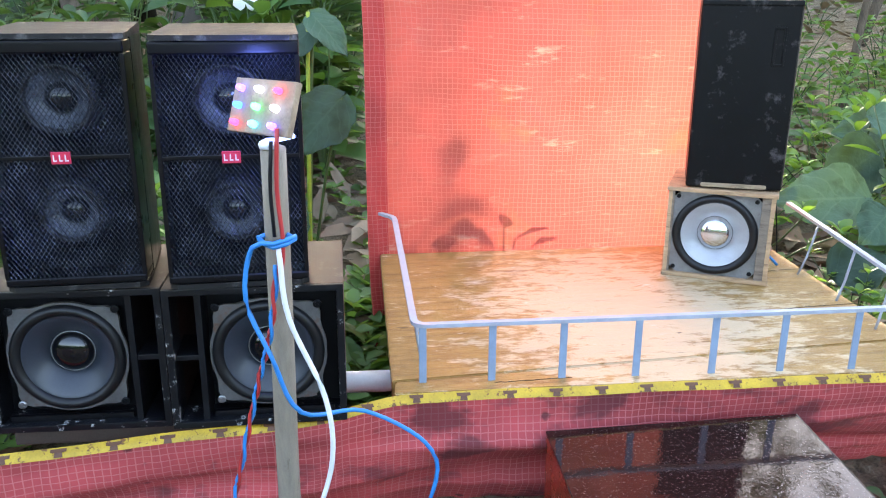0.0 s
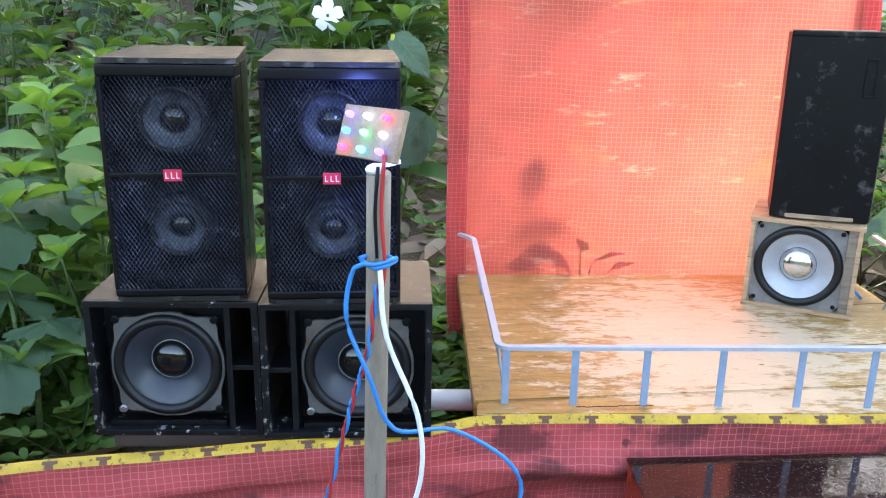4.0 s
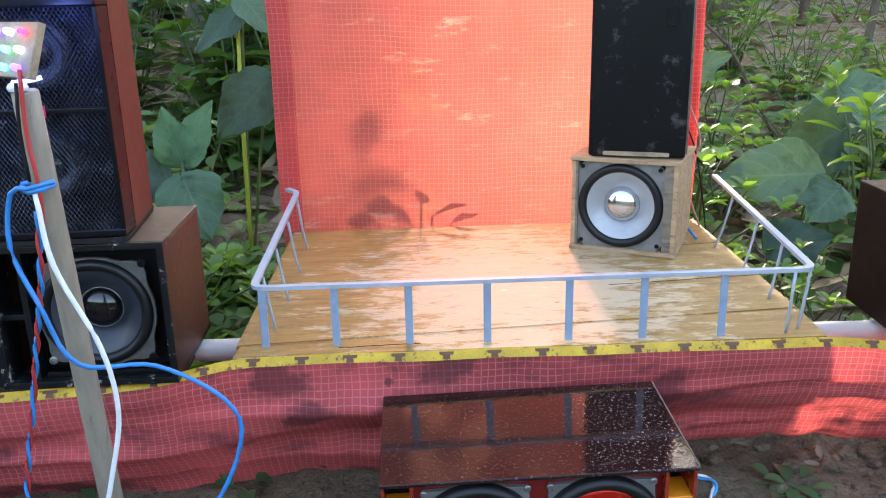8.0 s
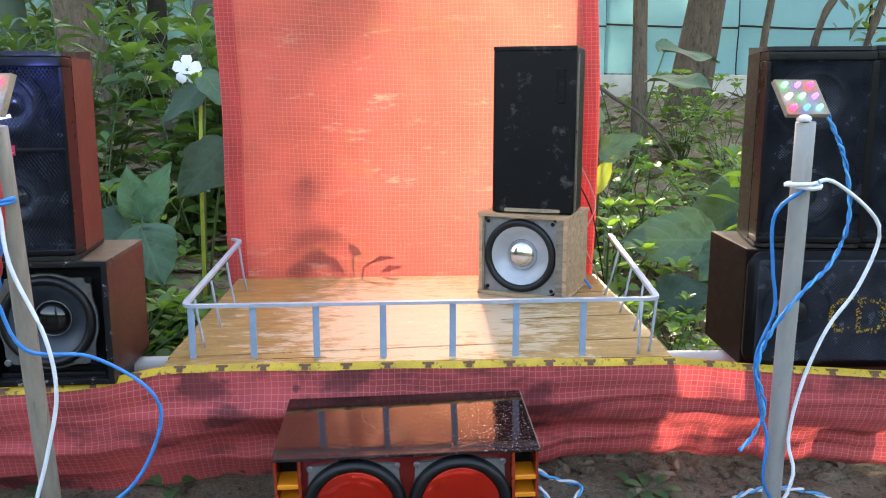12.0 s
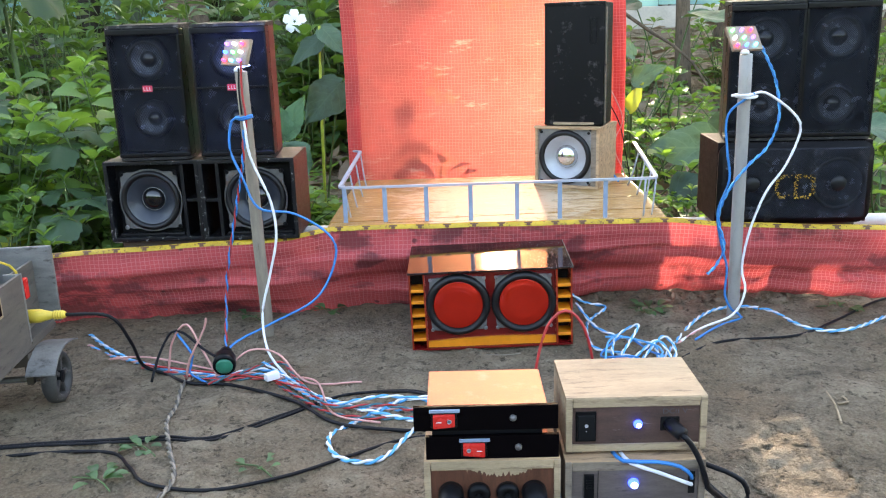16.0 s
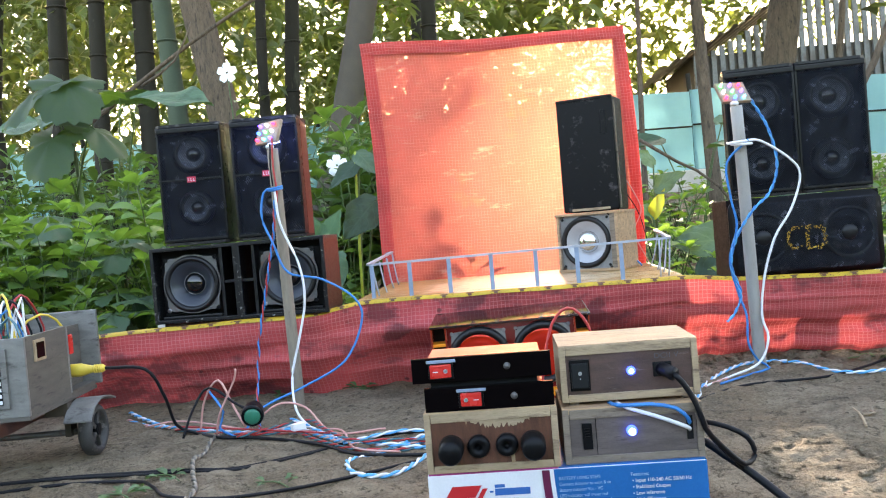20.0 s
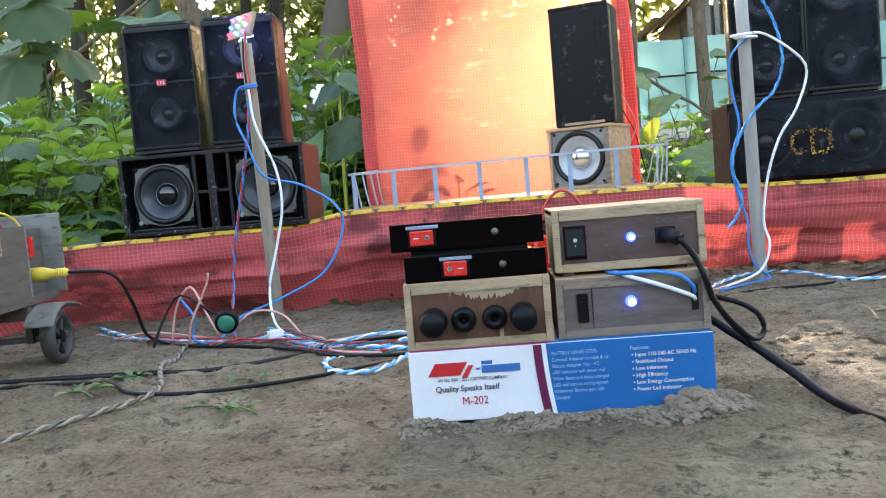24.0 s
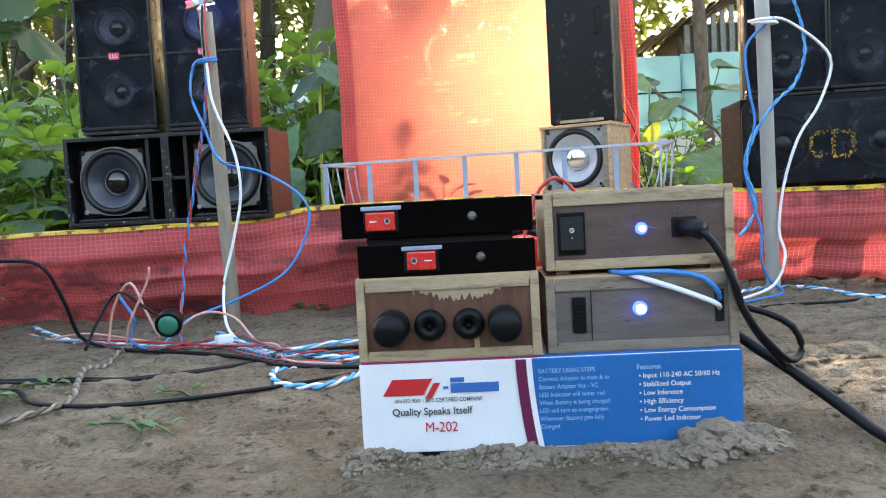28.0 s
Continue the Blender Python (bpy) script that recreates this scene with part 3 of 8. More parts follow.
def join(bm, other):
    me = bpy.data.meshes.new("tmp")
    other.to_mesh(me)
    other.free()
    bm.from_mesh(me)
    bpy.data.meshes.remove(me)


def rounded_prism(outline, y0, y1, bevel=0.0):
    """A prism along y of a closed outline of (x, z)."""
    bm = bmesh.new()
    f = bm.faces.new([bm.verts.new((x, y0, z)) for x, z in outline])
    r = bmesh.ops.extrude_face_region(bm, geom=[f])
    bmesh.ops.translate(bm, vec=(0, y1 - y0, 0), verts=[v for v in r["geom"] if isinstance(v, bmesh.types.BMVert)])
    bmesh.ops.recalc_face_normals(bm, faces=bm.faces[:])
    if bevel:
        bmesh.ops.bevel(bm, geom=[e for e in bm.edges if abs(e.verts[0].co.y - e.verts[1].co.y) < 1e-6], offset=bevel, segments=2, affect="EDGES")
    return bm


def round_rect(x0, x1, z0, z1, r, n=5):
    out = []
    for cx, cz, a in ((x1 - r, z0 + r, -90), (x1 - r, z1 - r, 0), (x0 + r, z1 - r, 90), (x0 + r, z0 + r, 180)):
        for k in range(n + 1):
            t = radians(a + 90 * k / n)
            out.append((cx + r * math.cos(t), cz + r * math.sin(t)))
    return out


def lathe(profile, seg=40, centre=(0, 0, 0), axis="y", cap=True):
    """Turns (radius, place along the axis) round the axis."""
    bm = bmesh.new()
    rings = []
    for r, d in profile:
        ring = []
        for k in range(seg):
            a = 2 * math.pi * k / seg
            p = (r * math.cos(a), d, r * math.sin(a)) if axis == "y" else ((r * math.cos(a), r * math.sin(a), d) if axis == "z" else (d, r * math.cos(a), r * math.sin(a)))
            ring.append(bm.verts.new(Vector(p) + Vector(centre)))
        rings.append(ring)
    for a, b in zip(rings, rings[1:]):
        for k in range(seg):
            bm.faces.new((a[k], a[(k + 1) % seg], b[(k + 1) % seg], b[k]))
    for ring, (r, d) in ((rings[0], profile[0]), (rings[-1], profile[-1])):
        if cap and r > 1e-6:
            bm.faces.new(ring)
    bmesh.ops.remove_doubles(bm, verts=bm.verts[:], dist=1e-6)
    bmesh.ops.recalc_face_normals(bm, faces=bm.faces[:])
    return bm


def spline(pts, step=0.012):
    """Points along a smooth curve through pts."""
    p = [Vector(q) for q in pts]
    p = [2 * p[0] - p[1]] + p + [2 * p[-1] - p[-2]]
    out = []
    for i in range(1, len(p) - 2):
        k = max(2, int((p[i + 1] - p[i]).length / step))
        for j in range(k):
            t = j / k
            a, b, c, d = p[i - 1], p[i], p[i + 1], p[i + 2]
            out.append(0.5 * ((2 * b) + (c - a) * t + (2 * a - 5 * b + 4 * c - d) * t * t + (3 * b - a - 3 * c + d) * t ** 3))
    out.append(p[-2])
    return out


def tube_lists(pts, r, seg=8, taper=1.0, base=0):
    verts, faces = [], []
    up = Vector((0, 0, 1))
    n = len(pts)
    for i, p in enumerate(pts):
        d = (pts[min(i + 1, n - 1)] - pts[max(i - 1, 0)]).normalized()
        s = d.cross(up if abs(d.z) < 0.95 else Vector((0, 1, 0))).normalized()
        u = s.cross(d)
        rr = (r(i / (n - 1)) if callable(r) else r * (1 + (taper - 1) * i / (n - 1)))
        for k in range(seg):
            a = 2 * math.pi * k / seg
            verts.append(p + (s * math.cos(a) + u * math.sin(a)) * rr)
    for i in range(n - 1):
        for k in range(seg):
            a, b = base + i * seg + k, base + i * seg + (k + 1) % seg
            faces.append((a, b, b + seg, a + seg))
    faces.append(tuple(base + k for k in reversed(range(seg))))
    faces.append(tuple(base + (n - 1) * seg + k for k in range(seg)))
    return verts, faces


def tube(name, pts, r, material, parent=None, label="", seg=8, taper=1.0, step=0.012):
    v, f = tube_lists(spline(pts, step), r, seg, taper)
    return from_lists(name, v, f, material, parent, label, True)


def twisted(parent, pts, r, materials, pitch=0.026, names="wire"):
    """Wires twisted round one another along a curve, one mesh a wire."""
    r *= 0.72
    path = spline(pts, 0.004)
    pitch *= 0.8 + 0.5 * abs(math.sin(37 * pts[0][0] + 61 * pts[0][1]))
    k = len(materials)
    offs = [[] for _ in materials]
    run = 0.0
    for i, p in enumerate(path):
        d = (path[min(i + 1, len(path) - 1)] - path[max(i - 1, 0)]).normalized()
        s = d.cross(Vector((0, 0, 1)) if abs(d.z) < 0.9 else Vector((0, 1, 0))).normalized()
        u = s.cross(d)
        if i:
            run += (p - path[i - 1]).length * (1 + 0.45 * noise.noise(p * 14))
        for j in range(k):
            a = 2 * math.pi * (run / pitch + j / k)
            offs[j].append(p + (s * math.cos(a) + u * math.sin(a)) * r * (1.0 if k == 2 else 1.2))
    for j in range(k):
        v, f = tube_lists(offs[j], r, 6)
        from_lists(names, v, f, materials[j], parent, "", True)


def text_part(body, size, at, material, parent, name="lettering", align="LEFT", sx=1.0, shear=0.0, weight=0.0):
    """Flat lettering on a front that faces -y; at is the baseline's start."""
    cu = bpy.data.curves.new("tmp_text", "FONT")
    cu.body, cu.size, cu.align_x, cu.shear, cu.offset = body, size, align, shear, weight
    tmp = bpy.data.objects.new("tmp_text", cu)
    scene.collection.objects.link(tmp)
    me = bpy.data.meshes.new_from_object(tmp.evaluated_get(bpy.context.evaluated_depsgraph_get()))
    bpy.data.objects.remove(tmp)
    me.transform(Matrix.Translation(at) @ Matrix.Rotation(radians(90), 4, "X") @ Matrix.Diagonal((sx, 1, 1, 1)))
    me.name = name
    me.materials.clear()
    return linked(name, me, material, parent)


def screw(parent, x, z, y, r=0.0027, material=None):
    bm = lathe([(r, y), (r, y - 0.0012), (r * 0.75, y - 0.0018), (0.0, y - 0.0018)], 14, (x, 0, z))
    box(-r * 0.8, r * 0.8, y - 0.0021, y - 0.0016, -r * 0.14, r * 0.14, bm=bm, m=Matrix.Translation((x, 0, z)) @ pose(0, 0, 0, 0, 40, 0))
    box(-r * 0.14, r * 0.14, y - 0.0021, y - 0.0016, -r * 0.8, r * 0.8, bm=bm, m=Matrix.Translation((x, 0, z)) @ pose(0, 0, 0, 0, 40, 0))
    return part("screw", bm, material or SCREW, parent)


def ring_plate(outline, cx, cz, r, y0, y1):
    """A flat plate with a round hole; outline of (x, z) round it."""
    bm = bmesh.new()
    n = len(outline)
    a = [[bm.verts.new((x, y, z)) for x, z in outline] for y in (y0, y1)]
    hole = [(cx + r * (x - cx) / math.hypot(x - cx, z - cz), cz + r * (z - cz) / math.hypot(x - cx, z - cz)) for x, z in outline]
    h = [[bm.verts.new((x, y, z)) for x, z in hole] for y in (y0, y1)]
    for k in range(n):
        j = (k + 1) % n
        bm.faces.new((a[0][k], a[0][j], h[0][j], h[0][k]))
        bm.faces.new((a[1][k], h[1][k], h[1][j], a[1][j]))
        bm.faces.new((a[0][k], a[1][k], a[1][j], a[0][j]))
        bm.faces.new((h[0][k], h[0][j], h[1][j], h[1][k]))
    bmesh.ops.recalc_face_normals(bm, faces=bm.faces[:])
    return bm


def driver(parent, cx, cz, y, R, half, frame_mat, cone_mat, dome_mat, dome_r, cone_in=0.02, screws=True, roll=0.0, square=False):
    """A loudspeaker driver: rounded square basket plate with ears, rubber surround, cone and dust cap, facing -y, with its plate at y."""
    out = []
    for k in range(48):
        a = 2 * math.pi * k / 48
        sq = min(1 / max(abs(math.cos(a)), 1e-6), 1 / max(abs(math.sin(a)), 1e-6))
        rr = min(R * 1.02 + max(0.0, sq - 1.12) * R * 0.95, half * sq * 0.995)
        rr = half * min(sq, 1.27) if square else min(rr, half * 1.22)
        out.append((cx + rr * math.cos(a + radians(roll)), cz + rr * math.sin(a + radians(roll))))
    part("basket_plate", ring_plate(out, cx, cz, R * 0.93, y - 0.0015, y + 0.0015), frame_mat, parent)
    part("surround", lathe([(R * 0.97, y - 0.0015), (R * 0.96, y - 0.004), (R * 0.9, y - 0.0065), (R * 0.83, y - 0.006), (R * 0.78, y - 0.0028), (R * 0.77, y - 0.001)], 48, (cx, 0, cz), cap=False), RUBBER, parent, smooth=True)
    part("cone", lathe([(R * 0.775, y - 0.0025), (R * 0.72, y - 0.0018), (dome_r * 1.05, y + cone_in * 0.6), (dome_r * 0.98, y + cone_in * 0.7), (0.0, y + cone_in * 0.7)], 48, (cx, 0, cz), cap=False), cone_mat, parent, smooth=True)
    cap = [(dome_r * math.cos(radians(a)), y + cone_in * 0.55 - dome_r * 0.55 * math.sin(radians(a))) for a in range(0, 91, 15)]
    part("dust_cap", lathe([(dome_r * 1.06, y + cone_in * 0.62)] + cap, 36, (cx, 0, cz)), dome_mat, parent, smooth=True)
    if screws:
        for sx in (-1, 1):
            for sz in (-1, 1):
                screw(parent, cx + sx * half * 0.86, cz + sz * half * 0.86, y - 0.0015, 0.0034, BLACK_PLASTIC if (sx, sz) != (-1, -1) else SCREW)


def grille_bm(x0, x1, z0, z1, y, pitch, w, steep=1.0, t=0.0004):
    """A lattice of crossing slanted strands over a rectangle."""
    verts, faces = [], []
    for s in (-1, 1):
        k = int(((x1 - x0) + (z1 - z0) / steep) / pitch) + 2
        for i in range(k):
            c = (x0 - (z1 - z0) / steep + i * pitch) if s > 0 else (x0 + i * pitch)
            # line x = c + s*(z - z0)/steep
            za, zb = z0, z1
            if s > 0:
                za, zb = max(z0, z0 + (x0 - c) * steep), min(z1, z0 + (x1 - c) * steep)
            else:
                za, zb = max(z0, z0 + (c - x1) * steep), min(z1, z0 + (c - x0) * steep)
            if zb - za < 0.001:
                continue
            xa, xb = c + s * (za - z0) / steep, c + s * (zb - z0) / steep
            d = Vector((xb - xa, 0, zb - za)).normalized()
            nrm = Vector((-d.z, 0, d.x)) * w / 2
            yy = y + (t if s > 0 else 0)
            b = len(verts)
            for px, pz in ((xa, za), (xb, zb)):
                p = Vector((px, yy, pz))
                verts += [p + nrm, p - nrm, p + Vector((0, -t * 1.2, 0))]
            faces += [(b, b + 3, b + 5, b + 2), (b + 2, b + 5, b + 4, b + 1), (b + 1, b + 4, b + 3, b)]
    return verts, faces


LEAF_TRIS = np.array([(0, 2, 1), (0, 3, 2), (4, 5, 7), (5, 6, 7)])
LEAF_QUADS = np.array([(1, 2, 5, 4), (2, 3, 6, 5)])


def leaf_cloud(name, base, yaw, pitch, L, W, droop, roll, material, parent=None, fold=0.2):
    """Many small pointed leaves in one mesh; every argument but the last ones is an array with a row a leaf."""
    n = len(base)
    me = bpy.data.meshes.new(name)
    if n:
        hd = np.stack([np.cos(yaw), np.sin(yaw), np.zeros(n)], 1)
        sd = np.stack([-np.sin(yaw), np.cos(yaw), np.zeros(n)], 1)
        up0 = np.array([0.0, 0.0, 1.0])
        p, a = np.array(base, float), np.array(pitch, float)
        out = np.zeros((n, 8, 3))
        for i, w in enumerate((0.0, 0.9, 0.8, 0.0)):
            ca, sa = np.cos(a)[:, None], np.sin(a)[:, None]
            d, up = hd * ca + up0 * sa, up0 * ca - hd * sa
            cr, sr = np.cos(roll)[:, None], np.sin(roll)[:, None]
            s, u = sd * cr + up * sr, up * cr - sd * sr
            hw = (W / 2 * w)[:, None]
            if i in (1, 2):
                out[:, 3 * i - 2], out[:, 3 * i - 1], out[:, 3 * i] = p + s * hw + u * hw * fold * 2, p, p - s * hw + u * hw * fold * 2
            else:
                out[:, 0 if i == 0 else 7] = p
            p = p + d * (L / 3)[:, None]
            a = a - droop / 3
        off = (np.arange(n) * 8)[:, None, None]
        loops = np.concatenate([(LEAF_TRIS[None] + off).reshape(n, 12), (LEAF_QUADS[None] + off).reshape(n, 8)], 1).ravel()
        sizes = np.tile([3, 3, 3, 3, 4, 4], n)
        starts = np.concatenate([[0], np.cumsum(sizes)[:-1]])
        me.vertices.add(8 * n)
        me.vertices.foreach_set("co", out.astype(np.float32).ravel())
        me.loops.add(len(loops))
        me.loops.foreach_set("vertex_index", loops.astype(np.int32))
        me.polygons.add(len(sizes))
        me.polygons.foreach_set("loop_start", starts.astype(np.int32))
        me.polygons.foreach_set("loop_total", sizes.astype(np.int32))
        me.update(calc_edges=True)
    return linked(name, me, material, parent)


# ---- ground ----
GRIDS = {}


def vnoise(x, y, seed):
    """Smooth value noise on arrays, about -1 to 1."""
    if seed not in GRIDS:
        GRIDS[seed] = np.random.RandomState(seed).uniform(-1, 1, (64, 64))
    g = GRIDS[seed]
    xi, yi = np.floor(x).astype(int), np.floor(y).astype(int)
    fx, fy = x - xi, y - yi
    fx, fy = fx * fx * (3 - 2 * fx), fy * fy * (3 - 2 * fy)
    a, b = g[xi % 64, yi % 64], g[(xi + 1) % 64, yi % 64]
    c, d = g[xi % 64, (yi + 1) % 64], g[(xi + 1) % 64, (yi + 1) % 64]
    return (a * (1 - fx) + b * fx) * (1 - fy) + (c * (1 - fx) + d * fx) * fy


def ground_z(x, y):
    x, y = np.asarray(x, float), np.asarray(y, float)
    z = 0.082 * np.clip(y - 1.05, 0, 5.4) + 0.006 * np.clip((y - 0.4) / 0.25, 0, 1)
    rough = 0.35 + 0.65 * np.clip((np.abs(x - 0.25) - 0.1) / 0.5, 0, 1)
    z = z + 0.005 * vnoise(x * 5, y * 5, 1) * rough + 0.0036 * vnoise(x * 17, y * 17, 2) + 0.0024 * vnoise(x * 45, y * 45, 3) + 0.0018 * vnoise(x * 105, y * 105, 4) * (0.5 + 0.5 * vnoise(x * 9, y * 9, 8))
    z = z + 0.0045 * vnoise(x * 12, y * 16, 14) * np.clip((0.12 - y) / 0.2, 0, 1) * np.clip(np.abs(x - 0.31) / 0.06 - 1 + np.clip((-0.03 - y) / 0.05, 0, 1) * 4, 0, 1)
    plates = np.tanh(7 * vnoise(x * 30 + 3 * vnoise(x * 8, y * 8, 11), y * 30, 9)) * (0.5 + 0.5 * vnoise(x * 4, y * 4, 10))
    z = z + 0.0022 * plates + 0.0011 * np.tanh(6 * vnoise(x * 72, y * 72, 12))
    far = np.clip((y - 1.0) / 1.5, 0, 1)
    z = z + far * 0.05 * vnoise(x * 1.1, y * 1.1, 5)
    # a trampled hollow and some scuffed ridges beside the stacked boxes
    z = z - 0.006 * np.exp(-(((x - 0.56) / 0.04) ** 2 + ((y - 0.15) / 0.05) ** 2)) + 0.004 * np.exp(-(((x - 0.52) / 0.03) ** 2 + ((y - 0.2) / 0.03) ** 2))
    z = z + 0.0075 * np.exp(-((y + 0.003) / 0.012) ** 2) * np.clip((x - 0.18) / 0.02, 0, 1) * np.clip((0.445 - x) / 0.02, 0, 1) * (1 - 0.9 * np.exp(-((x - 0.235) / 0.022) ** 2))
    return z - 0.003


def axis_steps(lo, hi, step, far_lo, far_hi, growth=1.16):
    mid = list(np.arange(lo, hi + step / 2, step))
    s, a = step, [lo]
    while a[-1] > far_lo:
        s *= growth
        a.append(a[-1] - s)
    s, b = step, [hi]
    while b[-1] < far_hi:
        s *= growth
        b.append(b[-1] + s)
    return np.array(a[:0:-1] + mid + b[1:])


gx, gy = axis_steps(-0.55, 1.0, 0.0042, -60, 60), axis_steps(-0.55, 0.8, 0.0042, -40, 80)
GX, GY = np.meshgrid(gx, gy)
GZ = ground_z(GX, GY)
gv = np.stack([GX.ravel(), GY.ravel(), GZ.ravel()], 1)
nx, ny = len(gx), len(gy)
idx = np.arange(nx * ny).reshape(ny, nx)
gf = np.stack([idx[:-1, :-1].ravel(), idx[:-1, 1:].ravel(), idx[1:, 1:].ravel(), idx[1:, :-1].ravel()], 1)
tagged(from_lists("ground", gv.tolist(), gf.tolist(), SOIL, smooth=True), "bare grey-brown trodden soil rising to littered forest floor", "ground", kind="structure")


def gz(x, y):
    return float(ground_z(np.array([x]), np.array([y]))[0])


# ---- stage platform: skirt, band, boards, pipe ----
SKIRT_TOP = [(-0.75, 0.47, 0.118), (-0.36, 0.585, 0.1275), (-0.15, 0.616, 0.1295), (-0.02, 0.632, 0.1305), (0.028, 0.6375, 0.1436), (0.27, 0.636, 0.1438), (0.545, 0.6335, 0.1438), (0.64, 0.632, 0.134), (0.9, 0.585, 0.132), (1.25, 0.487, 0.13)]
SKIRT_BOT = [(-0.75, 0.54, 0.0), (-0.39, 0.652, 0.0), (-0.2, 0.675, 0.0), (-0.07, 0.688, 0.0), (0.05, 0.695, 0.0), (0.14, 0.702, 0.0), (0.45, 0.728, 0.0), (0.58, 0.712, 0.0), (0.72, 0.678, 0.0), (0.95, 0.632, 0.0), (1.25, 0.55, 0.0)]


def along(pts, t):
    """The point of the line pts at its part t of x."""
    xs = [p[0] for p in pts]
    x = xs[0] + (xs[-1] - xs[0]) * t
    return Vector((x, float(np.interp(x, xs, [p[1] for p in pts])), float(np.interp(x, xs, [p[2] for p in pts]))))


def smooth_along(pts, t, w=0.012):
    return (along(pts, max(0, t - w)) + along(pts, t) * 2 + along(pts, min(1, t + w))) / 4


def cloth(name, rows, cols, place, material, parent, label=""):
    """A sheet of cloth from place(u, v) with a UV map in metres."""
    me = bpy.data.meshes.new(name)
    pts = [[place(c / cols, r / rows) for c in range(cols + 1)] for r in range(rows + 1)]
    verts = [tuple(p) for row in pts for p in row]
    faces = [(r * (cols + 1) + c, r * (cols + 1) + c + 1, (r + 1) * (cols + 1) + c + 1, (r + 1) * (cols + 1) + c) for r in range(rows) for c in range(cols)]
    me.from_pydata(verts, [], faces)
    uv = me.uv_layers.new(name="weave")
    run_u = np.cumsum([0] + [(pts[0][c + 1] - pts[0][c]).length for c in range(cols)])
    run_v = np.cumsum([0] + [(pts[r + 1][cols // 2] - pts[r][cols // 2]).length for r in range(rows)])
    for p in me.polygons:
        p.use_smooth = True
        for li in p.loop_indices:
            k = me.loops[li].vertex_index
            uv.data[li].uv = (run_u[k % (cols + 1)], run_v[k // (cols + 1)])
    return linked(name, me, material, parent, label)


def skirt_place(u, v):
    a, b = smooth_along(SKIRT_TOP, u), smooth_along(SKIRT_BOT, u)
    b.z = gz(b.x, b.y) - 0.004 + (0.012 if b.x > 0.4 else 0.0) * min(1, max(0, (b.x - 0.4) / 0.1))
    p = a.lerp(b, v)
    p.y = a.y + (b.y - a.y) * v ** 1.7 - 0.002 * min(1, v * 8)
    w = math.sin(v * math.pi) ** 0.7 * min(1, max(0, (v - 0.1) / 0.2))
    p.y += 0.016 * w * noise.noise((p.x * 4.0, v * 2.6, 1.0)) * 2 + 0.006 * w * math.sin(v * 11 + 3 * noise.noise((p.x * 2.5, 0, 0)))
    p.y += 0.005 * v * math.sin(p.x * 26 + 2 * noise.noise((p.x * 3, 4, 0)))
    # long sagging pleats with sharp undersides
    for c, d, at in ((0.3, 0.006, 1.0), (0.52, 0.008, 2.0), (0.76, 0.006, 3.0)):
        q = (v - c - 0.1 * noise.noise((p.x * 2.2, at, 0)) - 0.03 * noise.noise((p.x * 7, at, 4))) / 0.09
        if -1 < q < 1:
            p.y -= d * (0.4 + 0.6 * abs(noise.noise((p.x * 3.1, at * 5, 2))) * 2) * (1 - abs(q)) * (1.0 if q < 0 else (1 - q) ** 2)
    p.y += 0.0016 * w * noise.noise((p.x * 30, v * 9, 7))
    return p


skirt = thing("stage_skirt", pose(0, 0, 0), "stained red checked net cloth hung along the stage front", "skirt cloth")
cloth("net_cloth", 60, 300, skirt_place, SKIRT_NET, skirt)


def band_place(u, v):
    a = smooth_along(SKIRT_TOP, u)
    return a + Vector((0, -0.0026 + 0.0075 * v, -0.0018 + 0.0058 * v ** 0.6 + 0.0005 * math.sin(u * 90)))


cloth("yellow_border", 5, 220, band_place, YELLOW_BAND, skirt, "yellow printed border strip with brown motifs")
em = bmesh.new()
for f in ((-0.0035, 0.0), (-0.0028, 0.0035), (-0.0062, 0.0042), (-0.0064, 0.0078), (0.0064, 0.0078), (0.0062, 0.0042), (0.0028, 0.0035), (0.0035, 0.0)):
    em.verts.new((f[0] * 0.95, f[1] * 0.72, 0.0045 * (f[1] / 0.0078) ** 0.62))
em.faces.new(em.verts[:])
em_me = bpy.data.meshes.new("motif")
em.to_mesh(em_me)
em.free()
em_me.materials.append(BROWN_PRINT)
k, xpos = 0, -0.72
while xpos < 1.2:
    t = (xpos + 0.75) / 2.0
    a, b = smooth_along(SKIRT_TOP, t), smooth_along(SKIRT_TOP, t + 0.005)
    ob = linked("motif", em_me, BROWN_PRINT, skirt)
    ob.matrix_basis = pose(a.x, a.y - 0.0032, a.z - 0.0009, 0, 0, math.degrees(math.atan2(b.y - a.y, b.x - a.x)))
    xpos += 0.0405

stage = thing("stage_platform", pose(0, 0, 0), "low varnished yellow plank stage with worn patches", "stage")
# boards meet in a slanting joint
for quad in (((0.031, 0.6425), (0.541, 0.6405), (0.546, 0.7080), (0.033, 0.6648)), ((0.030, 0.6668), (0.546, 0.7102), (0.556, 1.034), (0.034, 1.034))):
    bm = bmesh.new()
    lo, hi = [bm.verts.new((x, y, 0.1305)) for x, y in quad], [bm.verts.new((x, y, 0.1475)) for x, y in quad]
    bm.faces.new(list(reversed(lo)))
    bm.faces.new(hi)
    for k in range(4):
        bm.faces.new((lo[k], lo[(k + 1) % 4], hi[(k + 1) % 4], hi[k]))
    bmesh.ops.bevel(bm, geom=bm.edges[:], offset=0.0012, segments=2, affect="EDGES")
    part("plank", bm, PLANKS, stage)
